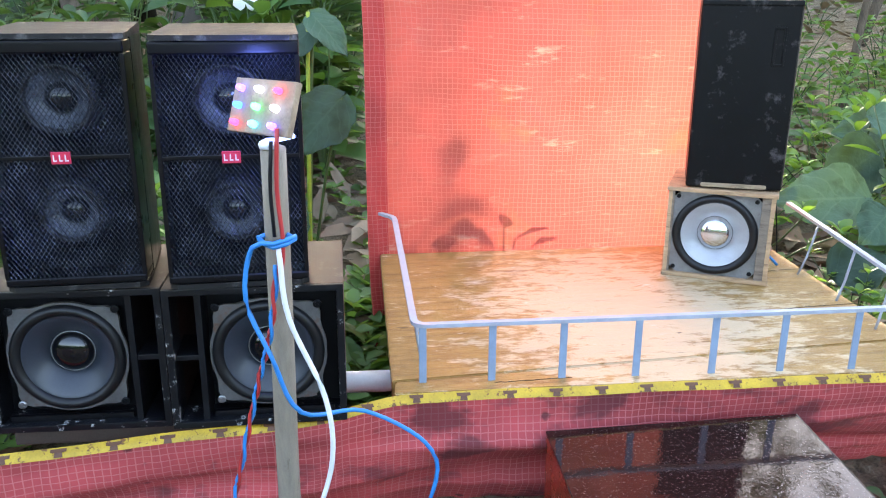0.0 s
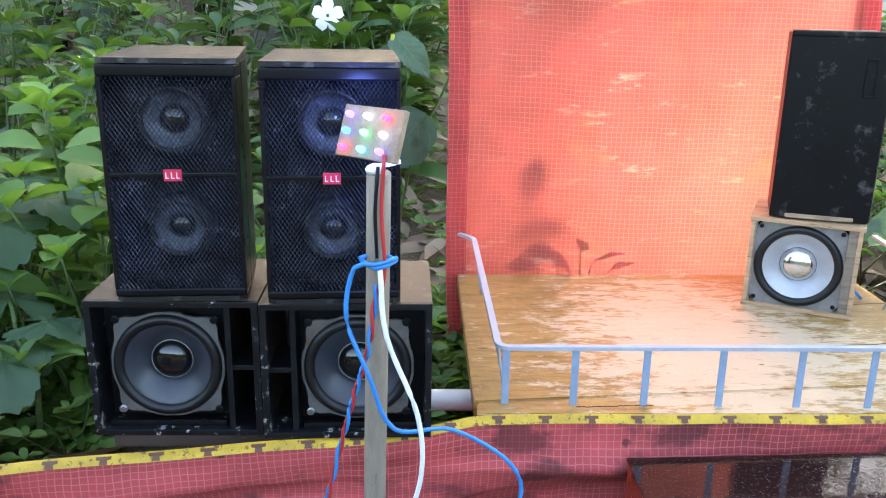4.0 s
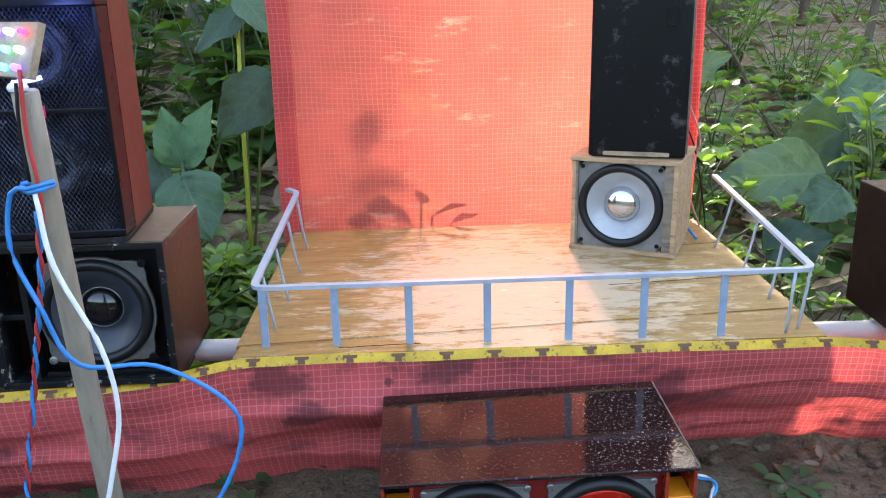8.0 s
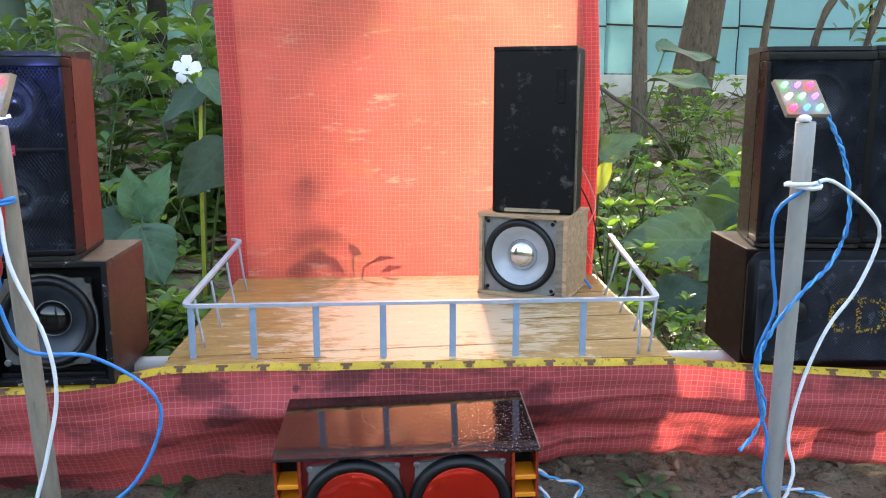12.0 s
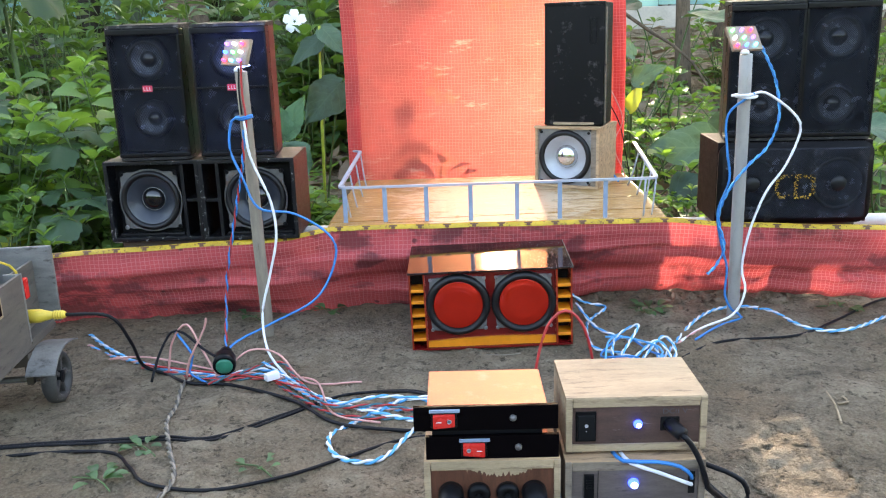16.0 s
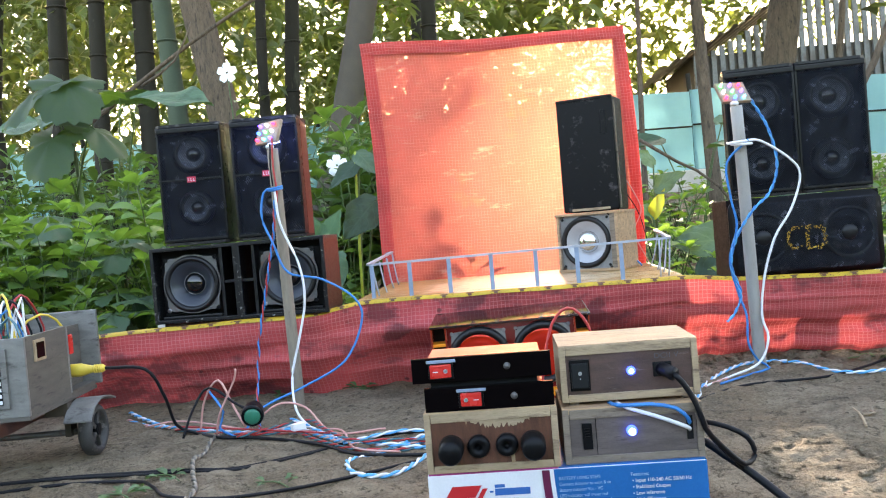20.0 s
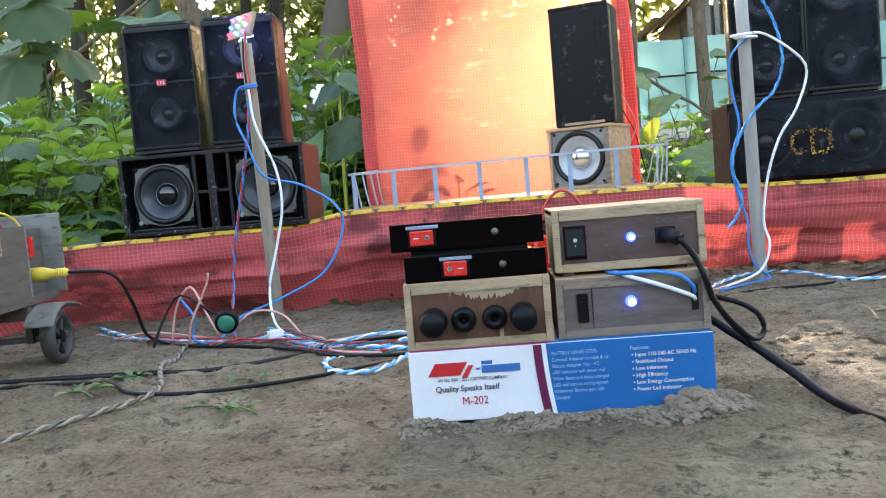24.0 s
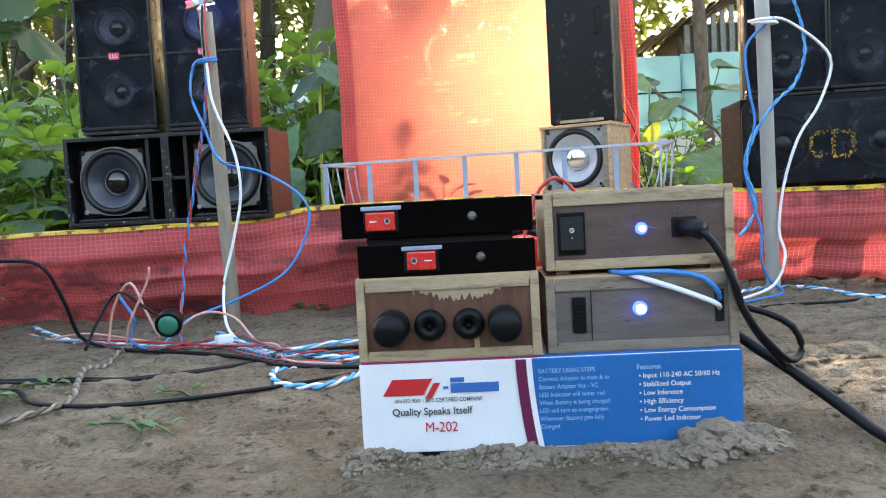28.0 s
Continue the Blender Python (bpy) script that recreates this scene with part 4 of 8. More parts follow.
tagged(tube("support_pipe", [(-0.33, 0.735, 0.118), (0.3, 0.72, 0.119), (0.93, 0.705, 0.1195)], 0.0105, PVC_WHITE, None, "", 14, step=0.1), "pale plastic pipe lying under the stage boards", "pipe")
for xx, yy, sz in ((-0.15, 0.742, 0.128), (0.2, 0.86, 0.1305), (0.4, 0.86, 0.1305), (0.74, 0.752, 0.128)):
    hw = 0.03 if xx > 0.7 else 0.09
    tagged(part("support_block", box(xx - hw, xx + hw, yy - 0.03, yy + 0.045, gz(xx, yy) - 0.03, sz - 0.0133 if yy < 0.8 else sz, 0.003), DARK_TIMBER), "rough dark timber block under the stage", "timber block", "stage supports")
for x0, x1, ya, yb, nm in ((-0.283, -0.02, 0.645, 0.74, "l"), (0.645, 0.835, 0.672, 0.75, "r")):
    tagged(part("support_board", box(x0, x1, ya, yb, 0.115, 0.1345, 0.002, m=None), DARK_TIMBER), "dark timber board carrying the cabinets behind the skirt", "board", "stage supports")


# rail
rail = thing("stage_railing", pose(0, 0, 0), "low grey-blue painted metal railing round the stage", "railing")
FL, FR, BL, BR = (0.050, 0.662, 0.2015), (0.525, 0.648, 0.2065), (0.050, 0.975, 0.212), (0.566, 1.0, 0.212)


def strip(pts, w, h, material, name, parent):
    """A flat bar bent along pts."""
    verts, faces = [], []
    p = [Vector(q) for q in pts]
    for i, q in enumerate(p):
        d = (p[min(i + 1, len(p) - 1)] - p[max(i - 1, 0)]).normalized()
        s = d.cross(Vector((0, 0, 1))).normalized() * w / 2
        z = Vector((0, 0, h / 2))
        verts += [q - s - z, q + s - z, q + s + z, q - s + z]
    for i in range(len(p) - 1):
        for k in range(4):
            a, b = 4 * i + k, 4 * i + (k + 1) % 4
            faces.append((a, b, b + 4, a + 4))
    faces += [(3, 2, 1, 0), tuple(4 * (len(p) - 1) + k for k in range(4))]
    return from_lists(name, verts, faces, material, parent)


def rounded_path(pts, r=0.012):
    out = [Vector(pts[0])]
    for a, b, c in zip(pts, pts[1:], pts[2:]):
        a, b, c = Vector(a), Vector(b), Vector(c)
        p, q = b + (a - b).normalized() * r, b + (c - b).normalized() * r
        for k in range(6):
            t = k / 5
            out.append(p * (1 - t) ** 2 + b * 2 * t * (1 - t) + q * t * t)
    out.append(Vector(pts[-1]))
    return out


for xa, ya, xb, yb in ((0.12, 0.655, 0.19, 0.658), (0.385, 0.79, 0.55, 0.806), (0.46, 0.915, 0.553, 0.925)):
    pts = [Vector((xa + (xb - xa) * q, ya + (yb - ya) * q + 0.0015 * noise.noise((q * 9, xa, 0)), 0.14755)) for q in [k / 14 for k in range(15)]]
    strip(pts, 0.0011, 0.0003, BAFFLE, "crack", stage)
strip(rounded_path([(0.034, 1.008, 0.209), BL, FL, FR, BR]), 0.0062, 0.0034, RAIL, "top_bar", rail)
for k, x in enumerate((0.057, 0.118, 0.181, 0.248, 0.318, 0.382, 0.450)):
    yy = FL[1] + (FR[1] - FL[1]) * (x - FL[0]) / (FR[0] - FL[0])
    zz = FL[2] + (FR[2] - FL[2]) * (x - FL[0]) / (FR[0] - FL[0])
    part("post", box(x - 0.0033, x + 0.0033, yy - 0.0008, yy + 0.0008, 0.1472, zz - 0.0015, 0.0003, 1, m=pose(0, 0, 0)), RAIL_BLUE, rail, "flat blue-grey post")
for x0, y0, z0, x1, y1 in ((0.060, 0.70, 0.2, 0.052, 0.70), (0.062, 0.775, 0.203, 0.053, 0.775), (0.062, 0.865, 0.206, 0.053, 0.865), (0.06, 0.955, 0.21, 0.052, 0.955),
                           (0.508, 0.652, 0.206, 0.508, 0.645), (0.522, 0.66, 0.206, 0.526, 0.655), (0.528, 0.735, 0.207, 0.537, 0.735), (0.533, 0.815, 0.208, 0.546, 0.815), (0.536, 0.905, 0.21, 0.554, 0.905)):
    tube("post", [(x0, y0, 0.1472), ((x0 + x1) / 2, (y0 + y1) / 2, 0.17), (x1, y1, z0 - 0.001)], 0.0014, RAIL, rail, "thin wire post", 8, step=0.03)

# backdrop cloth
backdrop = thing("stage_backdrop", pose(0, 0, 0), "faded red net cloth stretched upright behind the stage", "backdrop cloth")


def back_place(u, v):
    x0 = 0.012 + 0.022 * v * v + 0.006 * math.sin(v * 5)
    x1 = 0.540 + 0.012 * math.sin(v * 3.1)
    top = 0.632 - 0.012 * u + 0.006 * math.sin(u * 7 + 1) * (1 - u)
    z = top + (gz(0.2, 1.06) + 0.004 - top) * v
    x = x0 + (x1 - x0) * u
    y = 1.047 - 0.006 * u + 0.005 * noise.noise((x * 5, z * 4, 0)) + 0.003 * math.sin(x * 18 + z * 5) * v + 0.008 * math.sin(v * math.pi) * math.sin(u * math.pi)
    return Vector((x, y, z))


cloth("net_cloth", 40, 40, back_place, BACK_NET, backdrop)


def hem(u0, u1, v0, v1, off):
    return lambda u, v: back_place(u0 + (u1 - u0) * u, v0 + (v1 - v0) * v) + Vector((0, off + 0.0015 * math.sin(18 * (u + v)), 0))


cloth("hem", 30, 4, hem(-0.004, 0.046, -0.002, 1, -0.004), HEM_NET, backdrop, "darker folded side hem")
cloth("hem", 30, 4, hem(0.96, 1.004, -0.002, 1, -0.004), HEM_NET, backdrop, "darker folded side hem")
cloth("hem", 4, 30, hem(-0.004, 1.004, -0.004, 0.036, -0.0065), HEM_NET, backdrop, "darker folded top hem")
for x in (0.03, 0.525):
    tube("frame_stick", [(x, 1.062, gz(x, 1.06) - 0.02), (x, 1.064, 0.3), (x, 1.06, 0.62)], 0.006, POLE_WOOD, backdrop, "", 8, step=0.1)
tube("frame_stick", [(0.02, 1.06, 0.618), (0.28, 1.062, 0.616), (0.535, 1.054, 0.61)], 0.006, POLE_WOOD, backdrop, "", 8, step=0.1)


# ---- loudspeakers ----
def sub_cabinet(m, mirror, label):
    """A black-fronted bass cabinet with an open front, one driver and a slot port."""
    W, H, D, T = 0.1405, 0.121, 0.119, 0.0048
    t = thing("bass_cabinet", m, label, "speaker cabinet", "bass cabinets")
    s = -1 if mirror else 1
    part("top_panel", box(-W / 2, W / 2, 0.003, D, H - T, H, 0.0008), GREYBROWN, t, "dusty brown top")
    part("bottom_panel", box(-W / 2, W / 2, 0.003, D, 0, T, 0.0008), BLACK, t)
    for sx in (-1, 1):
        part("side_panel", box(sx * W / 2 - (T if sx > 0 else 0), sx * W / 2 + (0 if sx > 0 else T), 0.003, D, T, H - T, 0.0005), BROWN, t, "brown painted side")
    part("back_panel", box(-W / 2 + T, W / 2 - T, D - T, D, T, H - T), BROWN, t)
    for x0, x1, z0, z1 in ((-W / 2, W / 2, H - T - 0.001, H - 0.0003), (-W / 2, W / 2, 0.0003, T + 0.001), (-W / 2, -W / 2 + T + 0.001, T, H - T), (W / 2 - T - 0.001, W / 2, T, H - T)):
        part("front_edge", box(x0, x1, 0, 0.0305, z0, z1, 0.0009), BLACK_CHIPPED, t, "chipped black front edge")
    cx, cz = -s * 0.0085, 0.0605
    part("baffle", box(min(-s * (W / 2 - T), s * 0.0425), max(-s * (W / 2 - T), s * 0.0425), 0.031, 0.035, T, H - T), BAFFLE, t)
    part("divider", box(min(s * 0.0415, s * 0.0465), max(s * 0.0415, s * 0.0465), 0.0045, 0.09, T, H - T, 0.0006), BLACK, t)
    part("port_shelf", box(min(s * 0.0465, s * (W / 2 - T)), max(s * 0.0465, s * (W / 2 - T)), 0.006, 0.05, 0.058, 0.0625, 0.0006), BLACK, t)
    part("glue_seam", box(-s * 0.06 if s > 0 else -0.038, 0.038 if s > 0 else 0.06, 0.008, 0.0135, T, T + 0.006, 0.002), TAPE, t, "black tape along the foot of the baffle")
    driver(t, cx, cz, 0.0125, 0.0465, 0.047, STEEL, CONE, DOME, 0.0165, 0.02)
    part("cap_ring", lathe([(0.0178, 0.0235), (0.0174, 0.0228), (0.0168, 0.0235)], 36, (cx, 0, cz), cap=False), CLEAN_STEEL, t, "pale glue ring", True)
    return t


sub_cabinet(pose(-0.2215, 0.629, 0.1345, 0, 0, -0.5), False, "black-fronted brown wooden bass cabinet with grey cone driver")
sub_cabinet(pose(-0.0795, 0.624, 0.1345, 0, 0, 0.6), True, "black-fronted brown wooden bass cabinet with slot port beside driver")


def top_cabinet(m, W, H, D, back, side_mat, top_mat, drivers, badge, pitch, steep, label, group):
    """A tapered two-driver cabinet with a black grille held by tape."""
    t = thing("speaker_cabinet", m, label, "speaker cabinet", group)
    f, b = W / 2, W / 2 * back
    bm = bmesh.new()
    plan = [(-f, 0.03), (f, 0.03), (f, 0.032), (b, D), (-b, D), (-f, 0.032)]
    lo, hi = [bm.verts.new((x, y, 0.004)) for x, y in plan], [bm.verts.new((x, y, H - 0.004)) for x, y in plan]
    bm.faces.new(list(reversed(lo)))
    bm.faces.new(hi)
    for k in range(6):
        bm.faces.new((lo[k], lo[(k + 1) % 6], hi[(k + 1) % 6], hi[k]))
    bmesh.ops.recalc_face_normals(bm, faces=bm.faces[:])
    part("body", bm, side_mat, t)
    for nm, z0, z1, mt in (("top_board", H - 0.004, H, top_mat), ("base_board", 0, 0.004, TOP_DARK)):
        bm = bmesh.new()
        out = [(-f, 0.006), (-f + 0.006, 0.001), (f - 0.006, 0.001), (f, 0.006), (f, 0.02), (b, D), (-b, D), (-f, 0.02)]
        lo, hi = [bm.verts.new((x, y, z0)) for x, y in out], [bm.verts.new((x, y, z1 + (0.004 if nm == "top_board" and y == D else 0))) for x, y in out]
        bm.faces.new(list(reversed(lo)))
        bm.faces.new(hi)
        for k in range(8):
            bm.faces.new((lo[k], lo[(k + 1) % 8], hi[(k + 1) % 8], hi[k]))
        bmesh.ops.recalc_face_normals(bm, faces=bm.faces[:])
        part(nm, bm, mt, t)
    e = 0.0032
    part("tape_edge", box(-f, f, 0.0005, 0.0298, H - 0.0135, H - 0.0045, 0.0025, 3), TAPE, t, "black tape band along the top")
    part("tape_edge", box(-f, f, 0.0005, 0.0298, 0.0045, 0.0105, 0.0025, 3), TAPE, t, "black tape band along the foot")
    for s in (-1, 1):
        part("tape_edge", box(s * f - (e if s > 0 else 0), s * f + (0 if s > 0 else e), 0.001, 0.0298, 0.0095, H - 0.013, 0.003, 3), TAPE, t, "black tape edge")
    part("baffle", box(-f + e, f - e, 0.026, 0.0296, 0.0095, H - 0.013), BAFFLE, t)
    for cz, R in drivers:
        part("surround", lathe([(R * 1.12, 0.0255), (R * 1.12, 0.012), (R, 0.0105), (R * 0.96, 0.0085), (R * 0.88, 0.0075), (R * 0.8, 0.009), (R * 0.77, 0.0115)], 36, (0, 0, cz), cap=False), RUBBER, t, smooth=True)
        part("cone", lathe([(R * 0.78, 0.011), (R * 0.42, 0.0225), (0, 0.0225)], 36, (0, 0, cz), cap=False), TOP_CONE, t, smooth=True)
        part("dust_cap", lathe([(R * 0.43 * math.cos(radians(a)), 0.0222 - R * 0.3 * math.sin(radians(a))) for a in range(0, 91, 15)], 24, (0, 0, cz)), DOME, t, smooth=True)
    v, fc = grille_bm(-f + e - 0.001, f - e + 0.001, 0.009, H - 0.0125, 0.0028, pitch, 0.0006, steep)
    tagged(from_lists("grille", v, fc, GRILLE, t), "black wire mesh grille", kind="stuff")
    if badge:
        part("grille_bar", box(-f + e, f - e, 0.0012, 0.0032, H * 0.53, H * 0.53 + 0.003, 0.0006), TAPE, t)
        bz = H * 0.53 + 0.0015
        b = part("badge", box(-0.0068, 0.0068, 0.0002, 0.0016, bz - 0.0045, bz + 0.0045, 0.0003, 1), BADGE_RED, t, "red badge with pale marks")
        for dx in (-0.0040, 0.0002, 0.0042):
            bm = box(dx - 0.0013, dx - 0.0005, -0.0002, 0.0001, bz - 0.0024, bz + 0.0024)
            box(dx - 0.0005, dx + 0.0012, -0.0002, 0.0001, bz - 0.0024, bz - 0.0016, bm=bm)
            part("badge_mark", bm, PRINT_WHITE, b)
    return t


TOPS = "small two-driver cabinets"
top_cabinet(pose(-0.2095, 0.623, 0.2575, 0, 0, 3.0), 0.102, 0.190, 0.1, 0.9, BLACK, TOP_DARK, ((0.143, 0.0275), (0.058, 0.0245)), True, 0.0034, 1.5, "black mesh-fronted mini speaker cabinet with red badge", TOPS)
top_cabinet(pose(-0.088, 0.621, 0.2565, 0, 0, 3), 0.1055, 0.190, 0.1, 0.94, RED_SIDE, TOP_DARK, ((0.143, 0.0275), (0.058, 0.0245)), True, 0.0034, 1.5, "black mesh-fronted mini speaker cabinet with red-brown sides", TOPS)
top_cabinet(pose(0.6745, 0.645, 0.2575, 0, 0, -8), 0.102, 0.197, 0.1, 0.86, DARK_BROWN, BLACK, ((0.145, 0.031), (0.05, 0.028)), False, 0.003, 1.0, "black mesh-fronted mini speaker cabinet with brown side", TOPS)
top_cabinet(pose(0.7775, 0.638, 0.2575, 0, 0, -6), 0.1, 0.198, 0.1, 0.86, BLACK, BLACK, ((0.145, 0.031), (0.05, 0.028)), False, 0.003, 1.0, "black mesh-fronted mini speaker cabinet standing beside another", TOPS)

# wide bass cabinet with glitter letters
wide = thing("wide_bass_cabinet", pose(0.7235, 0.631, 0.1345, 0, 0, -3.0), "wide black bass cabinet with gold glitter letters", "speaker cabinet")
Ww, Hh, Dd = 0.221, 0.1215, 0.126
bm = box(-Ww / 2, Ww / 2, 0.012, Dd, 0, Hh, 0.002)
part("body", bm, DARK_BROWN, wide, "dark brown wooden body")
part("front_cover", rounded_prism(round_rect(-Ww / 2, Ww / 2, 0.0005, Hh - 0.0005, 0.018), 0.0, 0.0135, 0.004), BLACK_GRIME, wide, "black cloth-covered front", True)
v, fc = grille_bm(-Ww / 2 + 0.009, Ww / 2 - 0.009, 0.009, Hh - 0.009, -0.0008, 0.003, 0.0006, 1.0)
tagged(from_lists("grille", v, fc, GRILLE, wide), "fine black mesh over the front", kind="stuff")
for cx in (-0.062, 0.062):
    part("driver_ring", lathe([(0.04, 0.0005), (0.039, -0.0006), (0.034, -0.0006), (0.033, 0.0005)], 36, (cx, 0, 0.06), cap=False), BLACK_GRIME, wide, smooth=True)
    part("dust_cap", lathe([(0.012 * math.cos(radians(a)), 0.0005 - 0.0045 * math.sin(radians(a))) for a in range(0, 91, 18)], 20, (cx, 0, 0.06)), BLACK, wide, smooth=True)
random.seed(5)


def glitter(strokes, parent, w):
    """A letter of scattered little flakes along its strokes."""
    vs, fs = [], []
    for (xa, za), (xb, zb) in strokes:
        n = max(2, int(math.hypot(xb - xa, zb - za) / 0.0014))
        for i in range(n + 1):
            for _ in range(2 if random.random() < 0.4 else 1):
                cx, cz = xa + (xb - xa) * i / n + random.uniform(-w, w), za + (zb - za) * i / n + random.uniform(-w, w)
                s, a, y = random.uniform(0.0006, 0.0013), random.uniform(0, 3.1), -0.0022 - random.uniform(0, 0.0012)
                b = len(vs)
                for q in range(4):
                    vs.append((cx + s * math.cos(a + q * 1.57), y + random.uniform(-0.0005, 0.0005), cz + s * math.sin(a + q * 1.57)))
                fs.append((b, b + 1, b + 2, b + 3))
    from_lists("letter", vs, fs, SEQUIN, parent, "gold glitter letter")


Lx, Lz, lw, lh = -0.026, 0.041, 0.018, 0.031
glitter([((Lx + lw, Lz + lh), (Lx + 0.006, Lz + lh)), ((Lx + 0.006, Lz + lh), (Lx, Lz + lh - 0.007)), ((Lx, Lz + lh - 0.007), (Lx, Lz + 0.007)), ((Lx, Lz + 0.007), (Lx + 0.006, Lz)), ((Lx + 0.006, Lz), (Lx + lw, Lz + 0.001))], wide, 0.0027)
Lx = 0.001
glitter([((Lx, Lz), (Lx, Lz + lh)), ((Lx, Lz + lh), (Lx + 0.018, Lz + lh)), ((Lx + 0.018, Lz + lh), (Lx + 0.025, Lz + lh - 0.006)), ((Lx + 0.025, Lz + lh - 0.006), (Lx + 0.025, Lz + 0.006)), ((Lx + 0.025, Lz + 0.006), (Lx + 0.018, Lz)), ((Lx + 0.018, Lz), (Lx, Lz))], wide, 0.0027)

# cube speaker on the stage
cube = thing("cube_speaker", pose(0.4235, 0.894, 0.148, 0, 0, -27), "raw plywood cube speaker with silver cone on stage", "speaker")
C, T = 0.119, 0.005
CH = 0.1095
part("top_panel", box(-C / 2 - 0.002, C / 2 + 0.002, -0.002, 0.105, CH - T, CH, 0.0008), PLY, cube)
part("bottom_panel", box(-C / 2 - 0.001, C / 2 + 0.001, -0.001, 0.105, 0, T, 0.0008), PLY, cube)
for s in (-1, 1):
    part("side_panel", box(s * C / 2 - (T if s > 0 else 0), s * C / 2 + (0 if s > 0 else T), 0, 0.105, T, CH - T, 0.0005), PLY, cube)
    hb = 0.0048 if s > 0 else 0.0012
    part("inner_batten", box(s * (C / 2 - T - hb) - hb, s * (C / 2 - T - hb) + hb, 0.001, 0.009, T, CH - T, 0.0005), PLY_GREY, cube, "split plywood batten")
part("back_panel", box(-C / 2 + T, C / 2 - T, 0.1, 0.1048, T, CH - T), PLY_GREY, cube)
part("baffle", box(-C / 2 + T, C / 2 - T, 0.024, 0.028, T, CH - T), BAFFLE, cube)
driver(cube, -0.0035, 0.0545, 0.0055, 0.0497, 0.051, CLEAN_STEEL, SILVER_CONE, CHROME, 0.0195, 0.014, False, square=True)
for sx in (-1, 1):
    for sz in (-1, 1):
        part("screw", lathe([(0.0026, 0.004), (0.0026, 0.0034), (0, 0.003)], 12, (-0.004 + sx * 0.0435, 0, 0.0545 + sz * 0.0435)), BLACK_PLASTIC, cube)

tall = thing("tall_speaker", pose(0.4365, 0.896, 0.2580, 0, 0, -20.5), "tall black cloth-covered speaker stacked on plywood cube", "speaker")
part("body", box(-0.0515, 0.0515, 0.003, 0.078, 0, 0.209, 0.004, 3), BLACK_GRIME, tall)
part("front_cover", box(-0.0525, 0.0525, -0.002, 0.006, 0.001, 0.2085, 0.004, 3), BLACK_GRIME, tall, "dusty black cloth front")
part("label_strip", rounded_prism(round_rect(-0.036, 0.036, 0.0022, 0.0068, 0.002), -0.0032, -0.0018), PLY_TOP, tall, "bare pale strip")
bm = rounded_prism(round_rect(-0.036, 0.036, -0.009, 0.009, 0.004), 0.0, 0.0012)
bm.transform(Matrix.Translation((0, 0.03, 0.2092)) @ Matrix.Rotation(radians(90), 4, "X"))
part("label_strip", bm, PLY_TOP, tall, "bare pale strip on the top")
part("rim_fold", box(-0.0525, 0.0525, -0.0034, 0.004, 0.2035, 0.2095, 0.0022, 3), BLACK_GRIME, tall, "folded cloth rim")
part("side_seam", box(0.0515, 0.0545, 0.008, 0.0105, 0.004, 0.2, 0.0008), PLY_GREY, tall, "pale worn side seam")
bm = box(0.026, 0.0285, -0.0035, -0.0015, 0.14, 0.182, 0.0006)
for a, b, c, d in ((0.036, 0.0385, 0.14, 0.182), (0.026, 0.0385, 0.14, 0.1425), (0.026, 0.0385, 0.1795, 0.182)):
    box(a, b, -0.0035, -0.0015, c, d, 0.0006, bm=bm)
part("emblem_frame", bm, BLACK_GRIME, tall)

# red double speaker on the ground in front of the skirt
red = thing("red_speaker_box", pose(0.2712, 0.5005, 0.0015, 3.0, -1.25, -0.3), "glossy red speaker box with orange slats and black lid", "speaker box")
Rw, Rh, Rd, Cw = 0.221, 0.1145, 0.121, 0.0895
part("lid", box(-Rw / 2 - 0.001, Rw / 2 + 0.001, -0.0015, Rd, Rh - 0.003, Rh, 0.0006, 1), LACQUER, red, "dusty black lacquered lid")
part("lid_edge", box(Rw / 2 + 0.0009, Rw / 2 + 0.0016, 0.0, Rd - 0.001, Rh - 0.0026, Rh + 0.0002), PLY_GREY, red, "pale worn edge of the lid")
part("base", box(-Rw / 2, Rw / 2, 0, Rd, 0, 0.003), RED_PANEL, red)
for s in (-1, 1):
    part("side_panel", box(s * Rw / 2 - (0.0022 if s > 0 else 0), s * Rw / 2 + (0 if s > 0 else 0.0022), 0, Rd, 0.003, Rh - 0.003), ORANGE_RED, red, "dark red side")
    part("column_wall", box(s * Cw - 0.0012, s * Cw + 0.0012, 0.0, 0.1, 0.003, Rh - 0.003), ORANGE_RED, red)
    part("column_back", box(min(s * (Cw + 0.0014), s * 0.108), max(s * (Cw + 0.0014), s * 0.108), 0.03, 0.033, 0.003, Rh - 0.003), BAFFLE, red)
    for k in range(5):
        z = 0.0145 + 0.0178 * k + (0.0014 if k % 2 else 0.0)
        part("slat", box(min(s * (Cw + 0.0012), s * 0.1084), max(s * (Cw + 0.0012), s * 0.1084), -0.0004, 0.024, z, z + 0.0042, 0.0006, 1), ORANGE, red, "orange slat")
part("back_panel", box(-Rw / 2 + 0.0025, Rw / 2 - 0.0025, Rd - 0.004, Rd - 0.0005, 0.003, Rh - 0.003), RED_PANEL, red)
part("front_panel", box(-Cw + 0.0012, Cw - 0.0012, 0.008, 0.011, 0.003, Rh - 0.003), RED_PANEL, red, "glossy dark red front panel")
rise = lambda q: 0.0115 + 0.003 * math.sin(math.pi * q) + 0.0015 * q
v = [(-0.088 + 0.176 * k / 24, 0.0035, z) for k in range(25) for z in (0.003, rise(k / 24))]
fcs = [(2 * k, 2 * k + 2, 2 * k + 3, 2 * k + 1) for k in range(24)]
